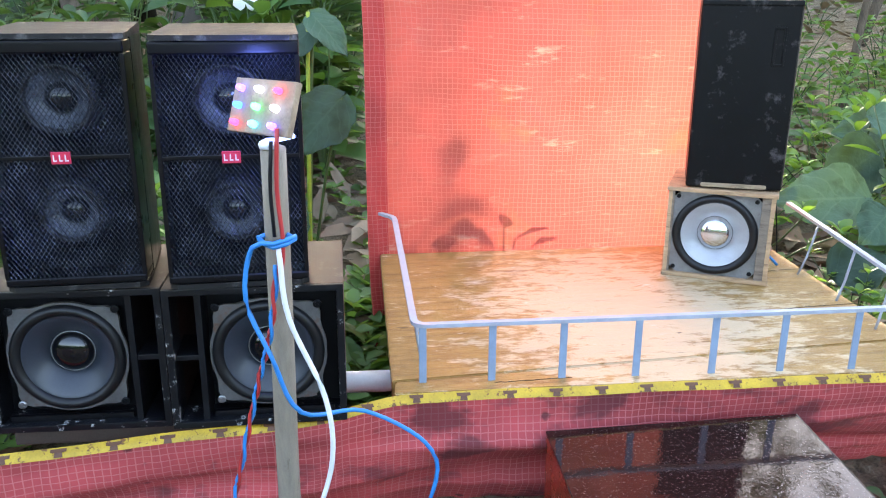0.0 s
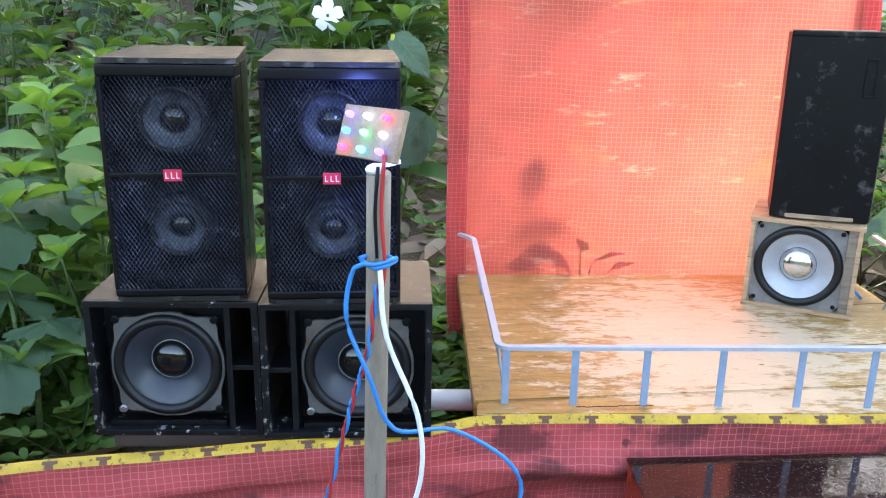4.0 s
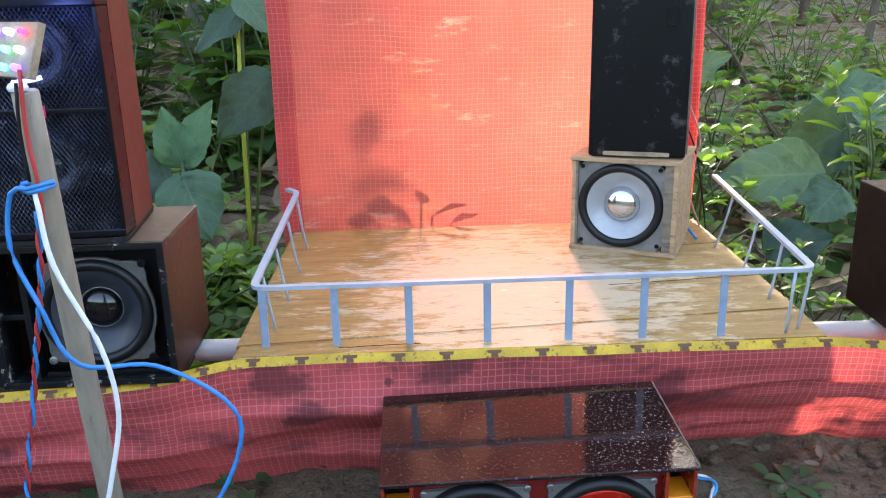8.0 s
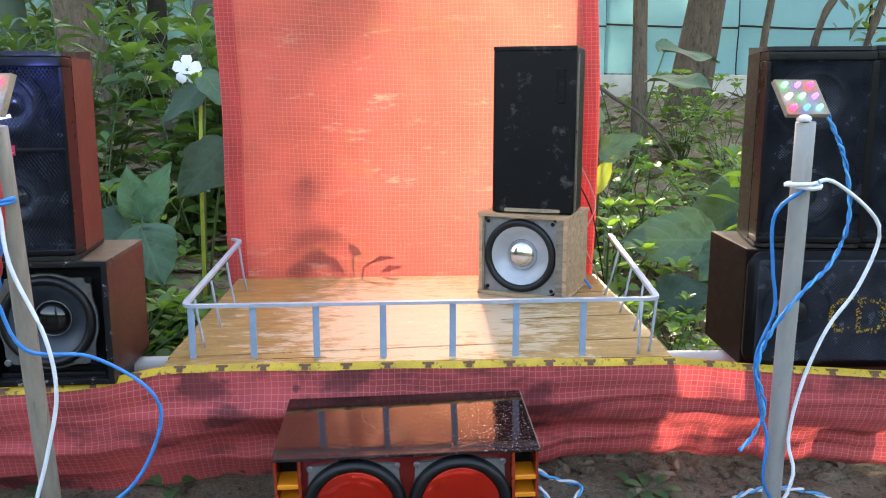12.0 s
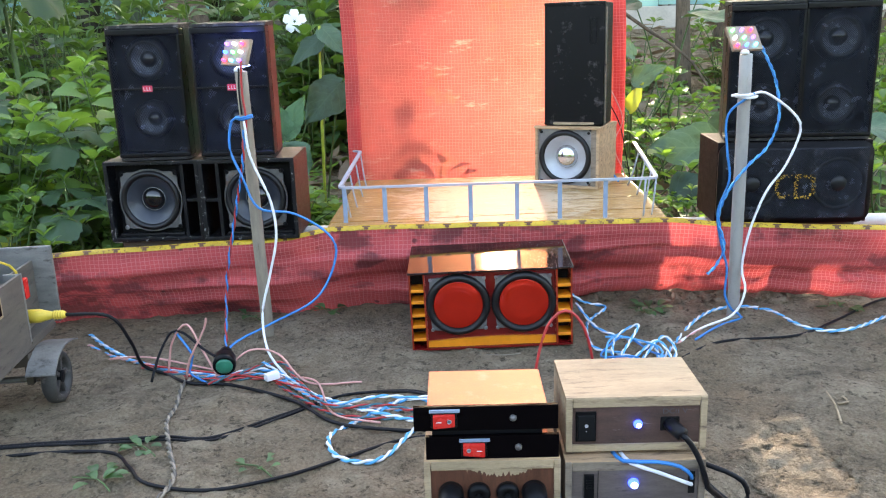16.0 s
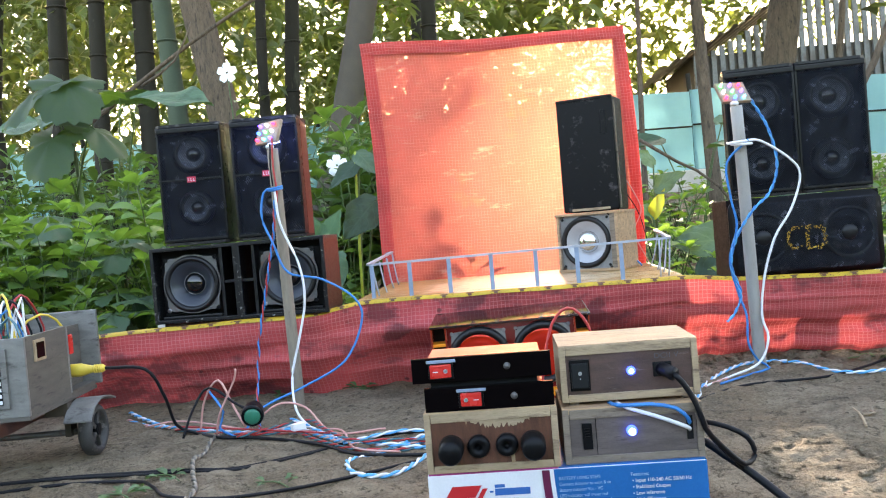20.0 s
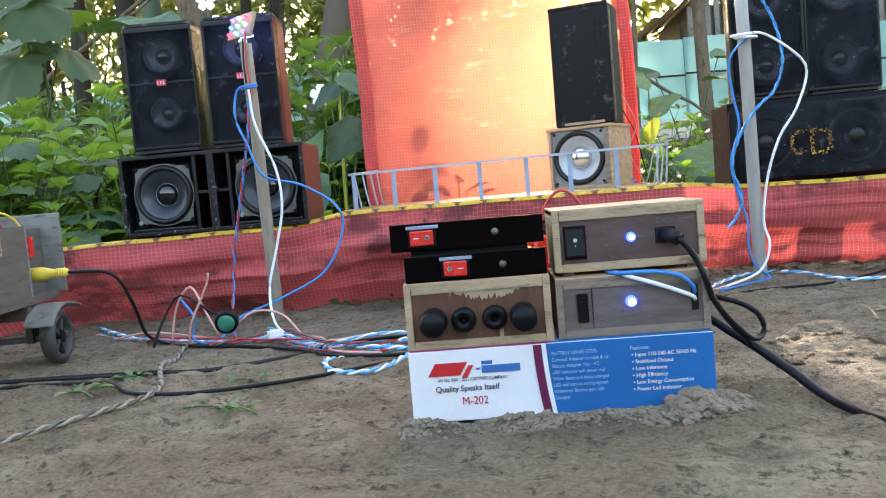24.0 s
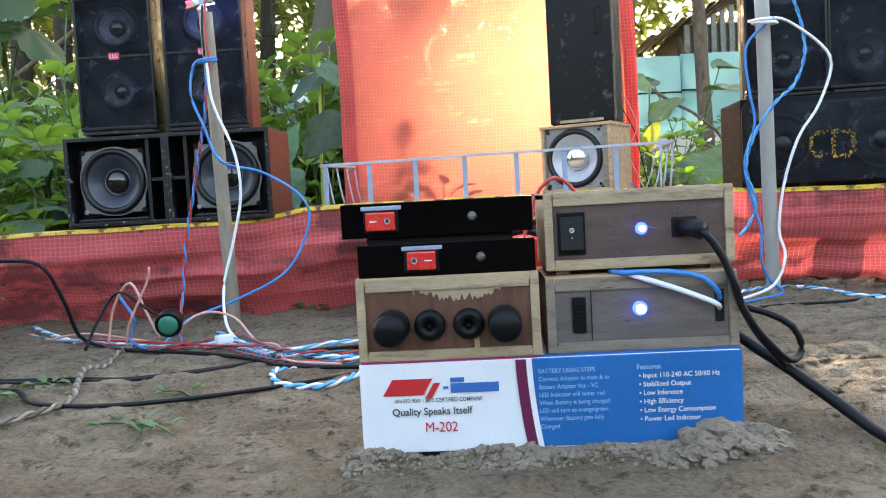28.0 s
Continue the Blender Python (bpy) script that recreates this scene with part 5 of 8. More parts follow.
from_lists("orange_strip", v + [(x, 0.0078, z) for x, _, z in v], fcs + [tuple(50 + i for i in reversed(f)) for f in fcs] + [(2 * k + 1, 2 * k + 3, 2 * k + 53, 2 * k + 51) for k in range(24)], ORANGE, red, "painted orange strip along the foot")
for s in (-1, 1):
    cx, cz, R = s * 0.0446, 0.0652, 0.0438
    out = []
    for k in range(48):
        a = 2 * math.pi * k / 48
        sq = min(1 / max(abs(math.cos(a)), 1e-6), 1 / max(abs(math.sin(a)), 1e-6))
        rr = min(R * 0.985 + max(0.0, sq - 1.12) * R * 0.75, 0.0435 * sq)
        out.append((cx + rr * math.cos(a), cz + rr * math.sin(a)))
    part("basket_plate", rounded_prism(out, 0.0045, 0.0078), CLEAN_STEEL, red, "grey metal basket plate")
    part("surround", lathe([(R, 0.0045), (R * 0.99, 0.0), (R * 0.95, -0.003), (R * 0.87, -0.004), (R * 0.81, -0.002), (R * 0.77, 0.001), (R * 0.75, 0.0036)], 48, (cx, 0, cz), cap=False), RUBBER, red, "thick black rubber surround", True)
    part("cover_disc", lathe([(R * 0.768, 0.0034), (R * 0.766, 0.0004), (R * 0.75, 0.0), (R * 0.45, 0.0006), (0, 0.0009)], 48, (cx, 0, cz)), RED_ACRYLIC, red, "shiny red dished disc", True)
    for dx, dz in ((-1, -1), (1, -1), (-1, 1), (1, 1)):
        screw(red, cx + dx * 0.0365, cz + dz * 0.0365, 0.0044, 0.0026)


# ---- light poles ----
def light_pole(base, top, r, material, label, plate_at, plate_rot, plate_w, plate_h, colours):
    t = thing("light_pole", pose(0, 0, 0), label, "light pole", "light poles")
    b, e = Vector(base), Vector(top)
    pts = [b.lerp(e, k / 5) + Vector((noise.noise((k * 1.7, 2, b.x)) * 0.0014, 0, 0)) for k in range(6)]
    tube("pole", pts, r, material, t, "", 16, 0.93, 0.03)
    m = pose(*plate_at, *plate_rot)
    p = part("led_plate", box(-plate_w / 2, plate_w / 2, 0, 0.005, -plate_h / 2, plate_h / 2, 0.0008, m=m), PCB, t, "small wooden plate of coloured lamps")
    i = 0
    for rz in (0.3, -0.02, -0.34):
        for rx in (-0.36, -0.05, 0.26):
            bm = lathe([(0.0022, 0.0), (0.0022, -0.003), (0.0016, -0.005), (0.0, -0.0057)], 12, (rx * plate_w, 0, rz * plate_h))
            bm.transform(m)
            part("led", bm, LED_SET[colours[i]], p, "", True)
            i += 1
    bm = lathe([(0.0055, -0.0035), (0.0062, -0.001), (0.005, 0.001), (0.002, 0.0024)], 12, (0, 0, 0), "z")
    bm.transform(Matrix.Translation(e + Vector((-0.003, -0.003, 0.004))))
    part("glue_blob", bm, W_WHITE, t, "white glue", True)
    if r < 0.0087:
        tube("strip_lamp", [e + Vector((-0.004, -0.0065, 0.006)), e + Vector((0.005, -0.008, 0.0068)), e + Vector((0.0135, -0.006, 0.0085))], 0.0014, LED_STRIP, t, "glowing blue-white strip lamp", 8)
    return t


light_pole((-0.058, 0.584, gz(-0.058, 0.58) - 0.03), (-0.0475, 0.519, 0.384), 0.0086, POLE_WOOD, "grey wooden stick carrying a small lamp plate", (-0.054, 0.524, 0.409), (-20, 0, -38), 0.05, 0.034, (0, 4, 2, 1, 3, 4, 2, 5, 0))
light_pole((0.633, 0.598, gz(0.63, 0.6) - 0.03), (0.608, 0.537, 0.386), 0.0088, POLE_PVC, "grey pipe carrying a small lamp plate and wires", (0.608, 0.546, 0.407), (-36, 0, 14), 0.043, 0.036, (3, 0, 2, 4, 3, 0, 2, 1, 5))

# ---- stacked boxes in front ----
carton = thing("adapter_carton", pose(0, 0, 0), "white and blue printed cardboard carton half bedded in soil", "carton")
bm = box(0.194, 0.4165, 0.0115, 0.098, -0.004, 0.0495, 0.0012)
part("body", bm, CARD_WHITE, carton)
part("magenta_edge", box(0.195, 0.3, 0.0125, 0.097, 0.0493, 0.0503), CARD_MAGENTA, carton, "magenta top flap")
FY = 0.0113


def flat(name, outline, y, material, parent, label=""):
    bm = bmesh.new()
    bm.faces.new([bm.verts.new((x, y, z)) for x, z in outline])
    bmesh.ops.recalc_face_normals(bm, faces=bm.faces[:])
    return part(name, bm, material, parent, label)


part("blue_panel", box(0.2955, 0.4168, FY - 0.0004, FY + 0.002, -0.003, 0.0493, 0.0004, 1), CARD_BLUE, carton, "blue printed panel")
part("blue_side", box(0.4163, 0.4172, FY, 0.098, -0.003, 0.0493), CARD_BLUE, carton)
part("blue_top", box(0.3, 0.4168, FY + 0.002, 0.098, 0.0494, 0.0504), CARD_BLUE, carton)
bow = lambda z: 0.2865 + 0.0035 * ((0.049 - z) / 0.05) ** 2 + 0.0015 * (0.049 - z) / 0.05
zs = [0.0492 - 0.052 * k / 8 for k in range(9)]
flat("maroon_stripe", [(bow(z), z) for z in zs] + [(bow(z) + 0.0062, z) for z in reversed(zs)], FY - 0.0007, CARD_MAROON, carton)
flat("white_stripe", [(bow(z) + 0.0062, z) for z in zs] + [(bow(z) + 0.0095, z) for z in reversed(zs)], FY - 0.0008, CARD_WHITE, carton)
# brand mark as plain shapes
ly = FY - 0.0008
for o in ([(0.2075, 0.0305), (0.2315, 0.0305), (0.2375, 0.0402), (0.2135, 0.0402)], [(0.2325, 0.0285), (0.2365, 0.0285), (0.2420, 0.0375), (0.2380, 0.0375)]):
    flat("brand_mark", o, ly, INK_RED, carton)
for x0, x1, z0, z1 in ((0.2435, 0.2465, 0.0338, 0.0352), (0.2478, 0.2762, 0.0312, 0.0368), (0.2478, 0.2560, 0.0375, 0.0402)):
    flat("brand_mark", [(x0, z0), (x1, z0), (x1, z1), (x0, z1)], ly, INK_BLUE, carton)
text_part("AN ISO 9001 : 2015 CERTIFIED COMPANY", 0.0034, (0.2145, ly, 0.0262), INK, carton, sx=0.83, weight=0.00005)
text_part("Quality Speaks Itself", 0.0061, (0.2125, ly, 0.0186), INK, carton, sx=0.95, weight=0.00012)
text_part("M-202", 0.0086, (0.2315, ly, 0.0082), INK_RED, carton, sx=0.88)
for k, s in enumerate(("BATTERY USING STEPS", "Connect Adaptor to main & to", "Battery Adaptor Vcc - VC", "LED Indicator will tinner red", "When Battery is being charged", "LED will turn to orange/green", "Whenever Battery gets fully", "Charged")):
    text_part(s, 0.0038, (0.2995, FY - 0.0009, 0.0405 - 0.0047 * k), INK_PALE, carton, sx=0.86)
for k, s in enumerate(("Features:", "\u2022 Input 110-240 AC 50/60 Hz", "\u2022 Stabilized Output", "\u2022 Low Inference", "\u2022 High Efficiency", "\u2022 Low Energy Consumption", "\u2022 Power Led Indicator")):
    text_part(s, 0.0041, (0.3575 + (0 if k else -0.001), FY - 0.0009, 0.0405 - 0.0051 * k), INK_PALE if k == 0 else PRINT_WHITE, carton, sx=0.95, weight=0.00004)


def ply_box(name, x0, x1, y0, y1, z0, z1, frame_mat, panel_mat, top_mat, label, cat):
    """A plywood case with edge strips round a recessed front panel."""
    t = thing(name, pose(0, 0, 0), label, cat)
    e = 0.0052
    part("top_panel", box(x0, x1, y0 + 0.001, y1, z1 - 0.0045, z1, 0.0006), top_mat, t)
    part("bottom_panel", box(x0 + 0.001, x1 - 0.001, y0 + 0.001, y1, z0, z0 + 0.0045, 0.0006), frame_mat, t)
    for xa, xb in ((x0, x0 + e), (x1 - e, x1)):
        part("side_panel", box(xa, xb, y0, y1, z0 + 0.0005, z1 - 0.0005, 0.0007), frame_mat, t)
    part("back_panel", box(x0 + e, x1 - e, y1 - 0.004, y1 - 0.0005, z0 + 0.0045, z1 - 0.0045), frame_mat, t)
    part("front_batten", box(x0 + e + 0.0004, x1 - e - 0.0004, y0 + 0.0006, y0 + 0.006, z1 - 0.0085, z1 - 0.0008, 0.0007), frame_mat, t)
    part("front_batten", box(x0 + e + 0.0004, x1 - e - 0.0004, y0 + 0.0006, y0 + 0.006, z0 + 0.0008, z0 + 0.0062, 0.0007), frame_mat, t)
    part("front_panel", box(x0 + e, x1 - e, y0 + 0.0022, y0 + 0.0052, z0 + 0.006, z1 - 0.008), panel_mat, t)
    return t


jackbox = ply_box("jack_box", 0.1945, 0.3025, 0.0125, 0.1, 0.0505, 0.1005, PLY_TOP, BROWN_PANEL, PLY, "small plywood amplifier case with four black jacks", "amplifier case")
for cx, r, l, plug in ((0.2155, 0.0102, 0.021, True), (0.2375, 0.0092, 0.007, False), (0.2605, 0.0092, 0.007, False), (0.2815, 0.0100, 0.021, True)):
    y = 0.0147
    cz = 0.0715
    if plug:
        part("jack_plug", lathe([(r, y), (r, y - l * 0.3), (r * 0.93, y - l), (r * 0.75, y - l - 0.0018), (0, y - l - 0.0022)], 28, (cx, 0, cz)), BLACK_PLASTIC, jackbox, "black plug knob", True)
    else:
        part("jack_socket", lathe([(r, y), (r, y - l * 0.6), (r * 0.85, y - l), (r * 0.34, y - l), (r * 0.3, y - 0.001), (0, y - 0.001)], 28, (cx, 0, cz)), BLACK_PLASTIC, jackbox, "black round socket", True)


V = [(0.232 + 0.0012 * k, 0.0143, 0.0924 if k % 2 == 0 else 0.0924) for k in range(41)]
random.seed(3)
low = [(0.232 + 0.0012 * k, 0.0143, 0.0925 - (0.0025 + 0.0055 * math.sin(math.pi * k / 40)) * random.uniform(0.35, 1.1)) for k in range(41)]
from_lists("torn_veneer", V + low, [(k, k + 1, k + 42, k + 41) for k in range(40)], PLY_TOP, jackbox, "pale patch where veneer is torn off")
part("veneer_chip", box(0.2632, 0.2662, 0.0140, 0.0146, 0.0565, 0.064), PLY_TOP, jackbox)


def rocker(parent, x, z, y, w, h, body, rock, marks, vertical=False):
    s = part("switch", box(x - w / 2, x + w / 2, y - 0.0018, y + 0.004, z - h / 2, z + h / 2, 0.0006), body, parent, "rocker switch")
    bm = box(x - w * 0.42, x + w * 0.42, y - 0.0042, y, z - h * 0.4, z + h * 0.4, 0.001)
    for v in bm.verts:
        if v.co.y < y - 0.002:
            v.co.y += (0.0018 * ((v.co.z - z) / (h * 0.4)) if vertical else 0.0016 * ((v.co.x - x) / (w * 0.42)) * marks)
    part("rocker", bm, rock, s)
    if not vertical:
        part("switch_mark", lathe([(0.0017, 0), (0.0017, -0.0003), (0.0013, -0.0003), (0.0013, 0)], 18, (x + marks * w * 0.2, y - 0.0035 - 0.0012 + 0.0006 * 1, z)), PRINT_WHITE, s)
        part("switch_mark", box(x - marks * w * 0.2 - 0.0021, x - marks * w * 0.2 + 0.0021, y - 0.0055, y - 0.005, z - 0.0003, z + 0.0003), PRINT_WHITE, s)
    else:
        part("switch_mark", lathe([(0.0015, 0), (0.0015, -0.0003), (0.0011, -0.0003), (0.0011, 0)], 18, (x, y - 0.0042, z + h * 0.08)), W_WHITE, s)
        part("switch_mark", box(x - 0.0002, x + 0.0002, y - 0.0047, y - 0.0043, z - h * 0.26, z - h * 0.08), W_WHITE, s)
    return s


def plate_amp(x0, x1, y0, z0, z1, sw, led, marks, label):
    t = thing("plate_amplifier", pose(0, 0, 0), label, "amplifier", "black-fronted amplifiers")
    part("front_plate", box(x0, x1, y0, y0 + 0.004, z0, z1, 0.0006), GLOSS_BLACK, t, "glossy black front plate")
    part("chassis", box(x0 + 0.011, x1 - 0.008, y0 + 0.004, y0 + 0.08, z0, z1 - 0.006, 0.001), GLOSS_BLACK, t)
    b = part("copper_board", box(x0 + 0.0105, x1 - 0.0075, y0 + 0.0045, y0 + 0.081, z1 - 0.006, z1 - 0.0045, 0.0003, 1), COPPER, t, "bare copper circuit board")
    # dark block added under the upper amplifier to keep the gap dark
    if marks > 0:
        part("dark_gap_block", box(x0 + 0.014, x1 - 0.012, y0 + 0.006, y0 + 0.078, z0 - 0.0085, z0, 0.001), BAFFLE, t)
    rocker(t, sw, (z0 + z1) / 2 - 0.0005, y0, 0.0205, 0.0135, BLACK_PLASTIC, RED_PLASTIC, marks)
    # reflection on the rim put into its pale blue-grey colour
    part("switch_rim", box(sw - 0.0115, sw + 0.0125, y0 - 0.0022, y0 - 0.0002, z1 - 0.0042, z1 - 0.0018, 0.0005), RAIL_BLUE, t, "upper rim of the switch, pale blue for its reflection")
    part("led", lathe([(0.0028, y0), (0.0028, y0 - 0.0012), (0.0018, y0 - 0.003), (0, y0 - 0.0036)], 16, (led, 0, (z0 + z1) / 2)), STEEL, t, "unlit clear lamp", True)
    return t


plate_amp(0.1965, 0.3015, 0.0155, 0.1005, 0.1202, 0.2345, 0.2695, -1, "thin black-fronted amplifier with red switch, lower of two")
plate_amp(0.1875, 0.3010, 0.0175, 0.1242, 0.1447, 0.2115, 0.2655, 1, "thin black-fronted amplifier with copper board, stacked on another")

lower = ply_box("battery_case", 0.3065, 0.4175, 0.0155, 0.1, 0.0505, 0.0955, PLY_GREY, GREY_PANEL, PLY, "grey plywood battery case with glowing blue lamp", "battery case")
part("slide_switch", box(0.3215, 0.3295, 0.0148, 0.018, 0.0625, 0.0835, 0.0006), BLACK_PLASTIC, lower, "black slide switch")
for k in range(4):
    part("slider_rib", box(0.3235, 0.3275, 0.0135, 0.0149, 0.0722 + 0.0022 * k, 0.0733 + 0.0022 * k), BLACK_PLASTIC, lower)
part("led", lathe([(0.0042, 0.0178), (0.0042, 0.016), (0.003, 0.0135), (0, 0.0126)], 20, (0.361, 0, 0.0752)), LED_BLUE, lower, "glowing blue lamp", True)
part("led_core", lathe([(0.0029, 0.0138), (0.0028, 0.0128), (0.0016, 0.0118), (0, 0.0114)], 18, (0.361, 0, 0.0752)), LED_CORE, lower, "white-hot middle of the lamp", True)
part("wire_slot", box(0.4045, 0.4095, 0.0166, 0.019, 0.0655, 0.0845), BAFFLE, lower, "dark slot for the wires")
part("panel_joint", box(0.3325, 0.333, 0.0168, 0.019, 0.0575, 0.087), BAFFLE, lower)
tube("wire", [(0.346, 0.03, 0.0965), (0.352, 0.0135, 0.0968), (0.376, 0.0118, 0.0966), (0.396, 0.0105, 0.0925), (0.4055, 0.0125, 0.083), (0.407, 0.019, 0.077)], 0.0016, W_BLUE, lower, "blue wire")
tube("wire", [(0.352, 0.03, 0.0962), (0.358, 0.0135, 0.0948), (0.38, 0.0115, 0.087), (0.398, 0.011, 0.0795), (0.4055, 0.013, 0.0755), (0.407, 0.019, 0.0725)], 0.0016, W_WHITE, lower, "white wire")
upper = ply_box("power_case", 0.3080, 0.4195, 0.0255, 0.1055, 0.0985, 0.1455, PLY_TOP, MAUVE_PANEL, PLY_TOP, "plywood power case with black switch and blue lamp", "power case")
for xx, yy in ((0.318, 0.035), (0.41, 0.035), (0.318, 0.095), (0.41, 0.095)):
    part("foot", box(xx - 0.004, xx + 0.004, yy - 0.004, yy + 0.004, 0.0955, 0.0986), PLY_GREY, upper)
rocker(upper, 0.324, 0.1205, 0.0277, 0.0165, 0.0255, BLACK_PLASTIC, BLACK_PLASTIC, 1, True)
part("led", lathe([(0.0036, 0.0285), (0.0036, 0.027), (0.0026, 0.0245), (0, 0.0236)], 20, (0.3655, 0, 0.1215)), LED_BLUE, upper, "glowing blue lamp", True)
part("led_core", lathe([(0.0021, 0.0247), (0.002, 0.024), (0.0012, 0.0232), (0, 0.0229)], 18, (0.3655, 0, 0.1215)), LED_CORE, upper, "white-hot middle of the lamp", True)
part("socket_hole", box(0.383, 0.3985, 0.0272, 0.031, 0.115, 0.1275, 0.0015), BAFFLE, upper)
text_part("DC", 0.0062, (0.3845, 0.0271, 0.1302), INK, upper, sx=1.1)
for dx in (0.0105, 0.0125):
    part("ink_bar", box(0.3845 + dx, 0.3845 + dx + 0.0005, 0.0269, 0.0273, 0.1304, 0.134), INK, upper)
text_part("V", 0.0062, (0.4005, 0.0271, 0.1302), INK, upper)

# ---- wheeled generator cart ----
cart = thing("toy_generator_cart", pose(-0.274, 0.238, 0, 0, 0, 6.5), "grey wooden two-wheeled generator cart with open wired top", "cart")
cw, cl, z0, z1 = 0.16, 0.2, 0.078, 0.167
part("front_panel", box(-cw, 0, 0, 0.004, z0, z1, 0.0008), CART_GREY, cart, "silver painted front panel")
part("side_panel", box(-0.004, 0, 0.004, 0.118, z0, z1, 0.0008), CART_DARK, cart, "weathered grey side panel")
part("side_panel", box(-cw, -cw + 0.004, 0.004, cl, z0, z1, 0.0008), CART_DARK, cart)
part("bay_panel", box(-0.02, -0.016, 0.118, cl - 0.004, z0, z1 - 0.004, 0.0008), CART_DARK, cart, "recessed connector bay")
part("bay_wall", box(-0.02, 0.0005, 0.114, 0.1185, z0 + 0.004, z1, 0.0008), CART_GREY, cart)
part("bay_floor", box(-0.02, 0, 0.1185, cl - 0.004, z0, z0 + 0.006), CART_DARK, cart)
part("end_plate", box(-cw, 0.008, cl - 0.004, cl + 0.002, z0 + 0.002, 0.18, 0.0015), CART_GREY, cart, "taller grey end plate")
part("floor_panel", box(-cw, 0, 0, cl, z0 - 0.005, z0, 0.0008), CART_DARK, cart)
g = part("louvre_frame", box(-0.105, -0.02, -0.0035, 0, z0 + 0.011, z1 - 0.011, 0.001), CART_GREY, cart)
part("louvre_back", box(-0.098, -0.0265, -0.0042, -0.003, z0 + 0.0155, z1 - 0.0155), BAFFLE, g)
for k in range(8):
    part("louvre_slat", box(-0.098, -0.027, -0.0048, -0.0015, z0 + 0.0165 + 0.0071 * k, z0 + 0.0205 + 0.0071 * k, 0.0004, 1, m=None), CARD_WHITE, g, "white louvre slat")
w = part("window_rim", box(-0.0008, 0.0022, 0.022, 0.05, 0.136, 0.161, 0.001), PLY_TOP, cart, "small framed meter window")
part("window_pane", box(0.0014, 0.0026, 0.026, 0.046, 0.1395, 0.1575), GLOSS_BLACK, w)
part("red_switch", box(-0.0165, -0.007, 0.139, 0.152, 0.128, 0.153, 0.0015), RED_PLASTIC, cart, "red rocker switch")
part("red_button", lathe([(0.004, -0.012), (0.004, -0.004), (0.002, -0.002), (0, -0.002)], 14, (0, 0.128, 0.142), "x"), RED_PLASTIC, cart)
part("yellow_plug", lathe([(0.0085, -0.016), (0.0085, 0.006), (0.0062, 0.014), (0.0045, 0.02), (0.0048, 0.034), (0.0035, 0.036), (0, 0.036)], 18, (0, 0.138, 0.107), "x"), W_YELLOW, cart, "yellow moulded plug", True)
for k in range(4):
    part("plug_rib", lathe([(0.0053, 0.022 + 0.003 * k), (0.0058, 0.0228 + 0.003 * k), (0.0053, 0.0236 + 0.003 * k)], 14, (0, 0.138, 0.107), "x"), W_YELLOW, cart)
for x in (-0.14, -0.035):
    part("chassis_rail", box(x - 0.006, x + 0.006, -0.035, cl, z0 - 0.02, z0 - 0.005, 0.001), BROWN, cart, "dark red chassis rail")
part("chassis_cross", box(-cw + 0.01, 0.0, 0.1, 0.112, z0 - 0.022, z0 - 0.006, 0.001), DARK_TIMBER, cart)
part("front_step", box(-0.13, -0.03, -0.06, -0.03, z0 - 0.03, z0 - 0.024, 0.001), CART_GREY, cart)
part("front_leg", box(-0.09, -0.075, -0.05, -0.035, gz(-0.35, 0.2) - 0.006, z0 - 0.024, 0.001), CART_GREY, cart)
part("axle", lathe([(0.004, -cw - 0.018), (0.004, 0.026)], 10, (0, 0.128, 0.03), "x"), STEEL, cart)
part("axle_bracket", box(-0.014, -0.006, 0.118, 0.138, 0.026, z0 - 0.004, 0.001), DARK_TIMBER, cart)
part("axle_bracket", box(-cw + 0.006, -cw + 0.014, 0.118, 0.138, 0.026, z0 - 0.004, 0.001), DARK_TIMBER, cart)
for x in (0.018, -cw - 0.018):
    wh = part("wheel", lathe([(0.0225, -0.007), (0.027, -0.0095), (0.0315, -0.006), (0.0325, 0), (0.0315, 0.006), (0.027, 0.0095), (0.0225, 0.007), (0.0225, -0.007)], 40, (x, 0.128, 0.031), "x"), TYRE, cart, "dusty grey wheel", True)
    part("hub", lathe([(0.0225, -0.005), (0.0225, -0.002), (0.0078, -0.0015), (0.0075, 0.0075), (0.004, 0.0085), (0, 0.0085)], 24, (x, 0.128, 0.031), "x"), BAFFLE, wh)
    for k in range(5):
        a = 2 * math.pi * k / 5
        part("spoke", box(x + 0.001, x + 0.006, 0.006, 0.0232, -0.0027, 0.0027, 0.0006, 1, m=Matrix.Translation((0, 0.128, 0.031)) @ Matrix.Rotation(a, 4, "X")), TYRE, wh)
pts = [(-0.001, 0.083, 0.046), (0.006, 0.09, 0.058), (0.016, 0.105, 0.067), (0.018, 0.128, 0.0705), (0.018, 0.152, 0.067), (0.018, 0.168, 0.058)]
strip(spline([(0.016, 0.085, 0.05), (0.016, 0.1, 0.063), (0.016, 0.128, 0.071), (0.016, 0.155, 0.068), (0.016, 0.175, 0.062)], 0.01), 0.034, 0.002, CART_GREY, "mudguard", cart)
random.seed(11)
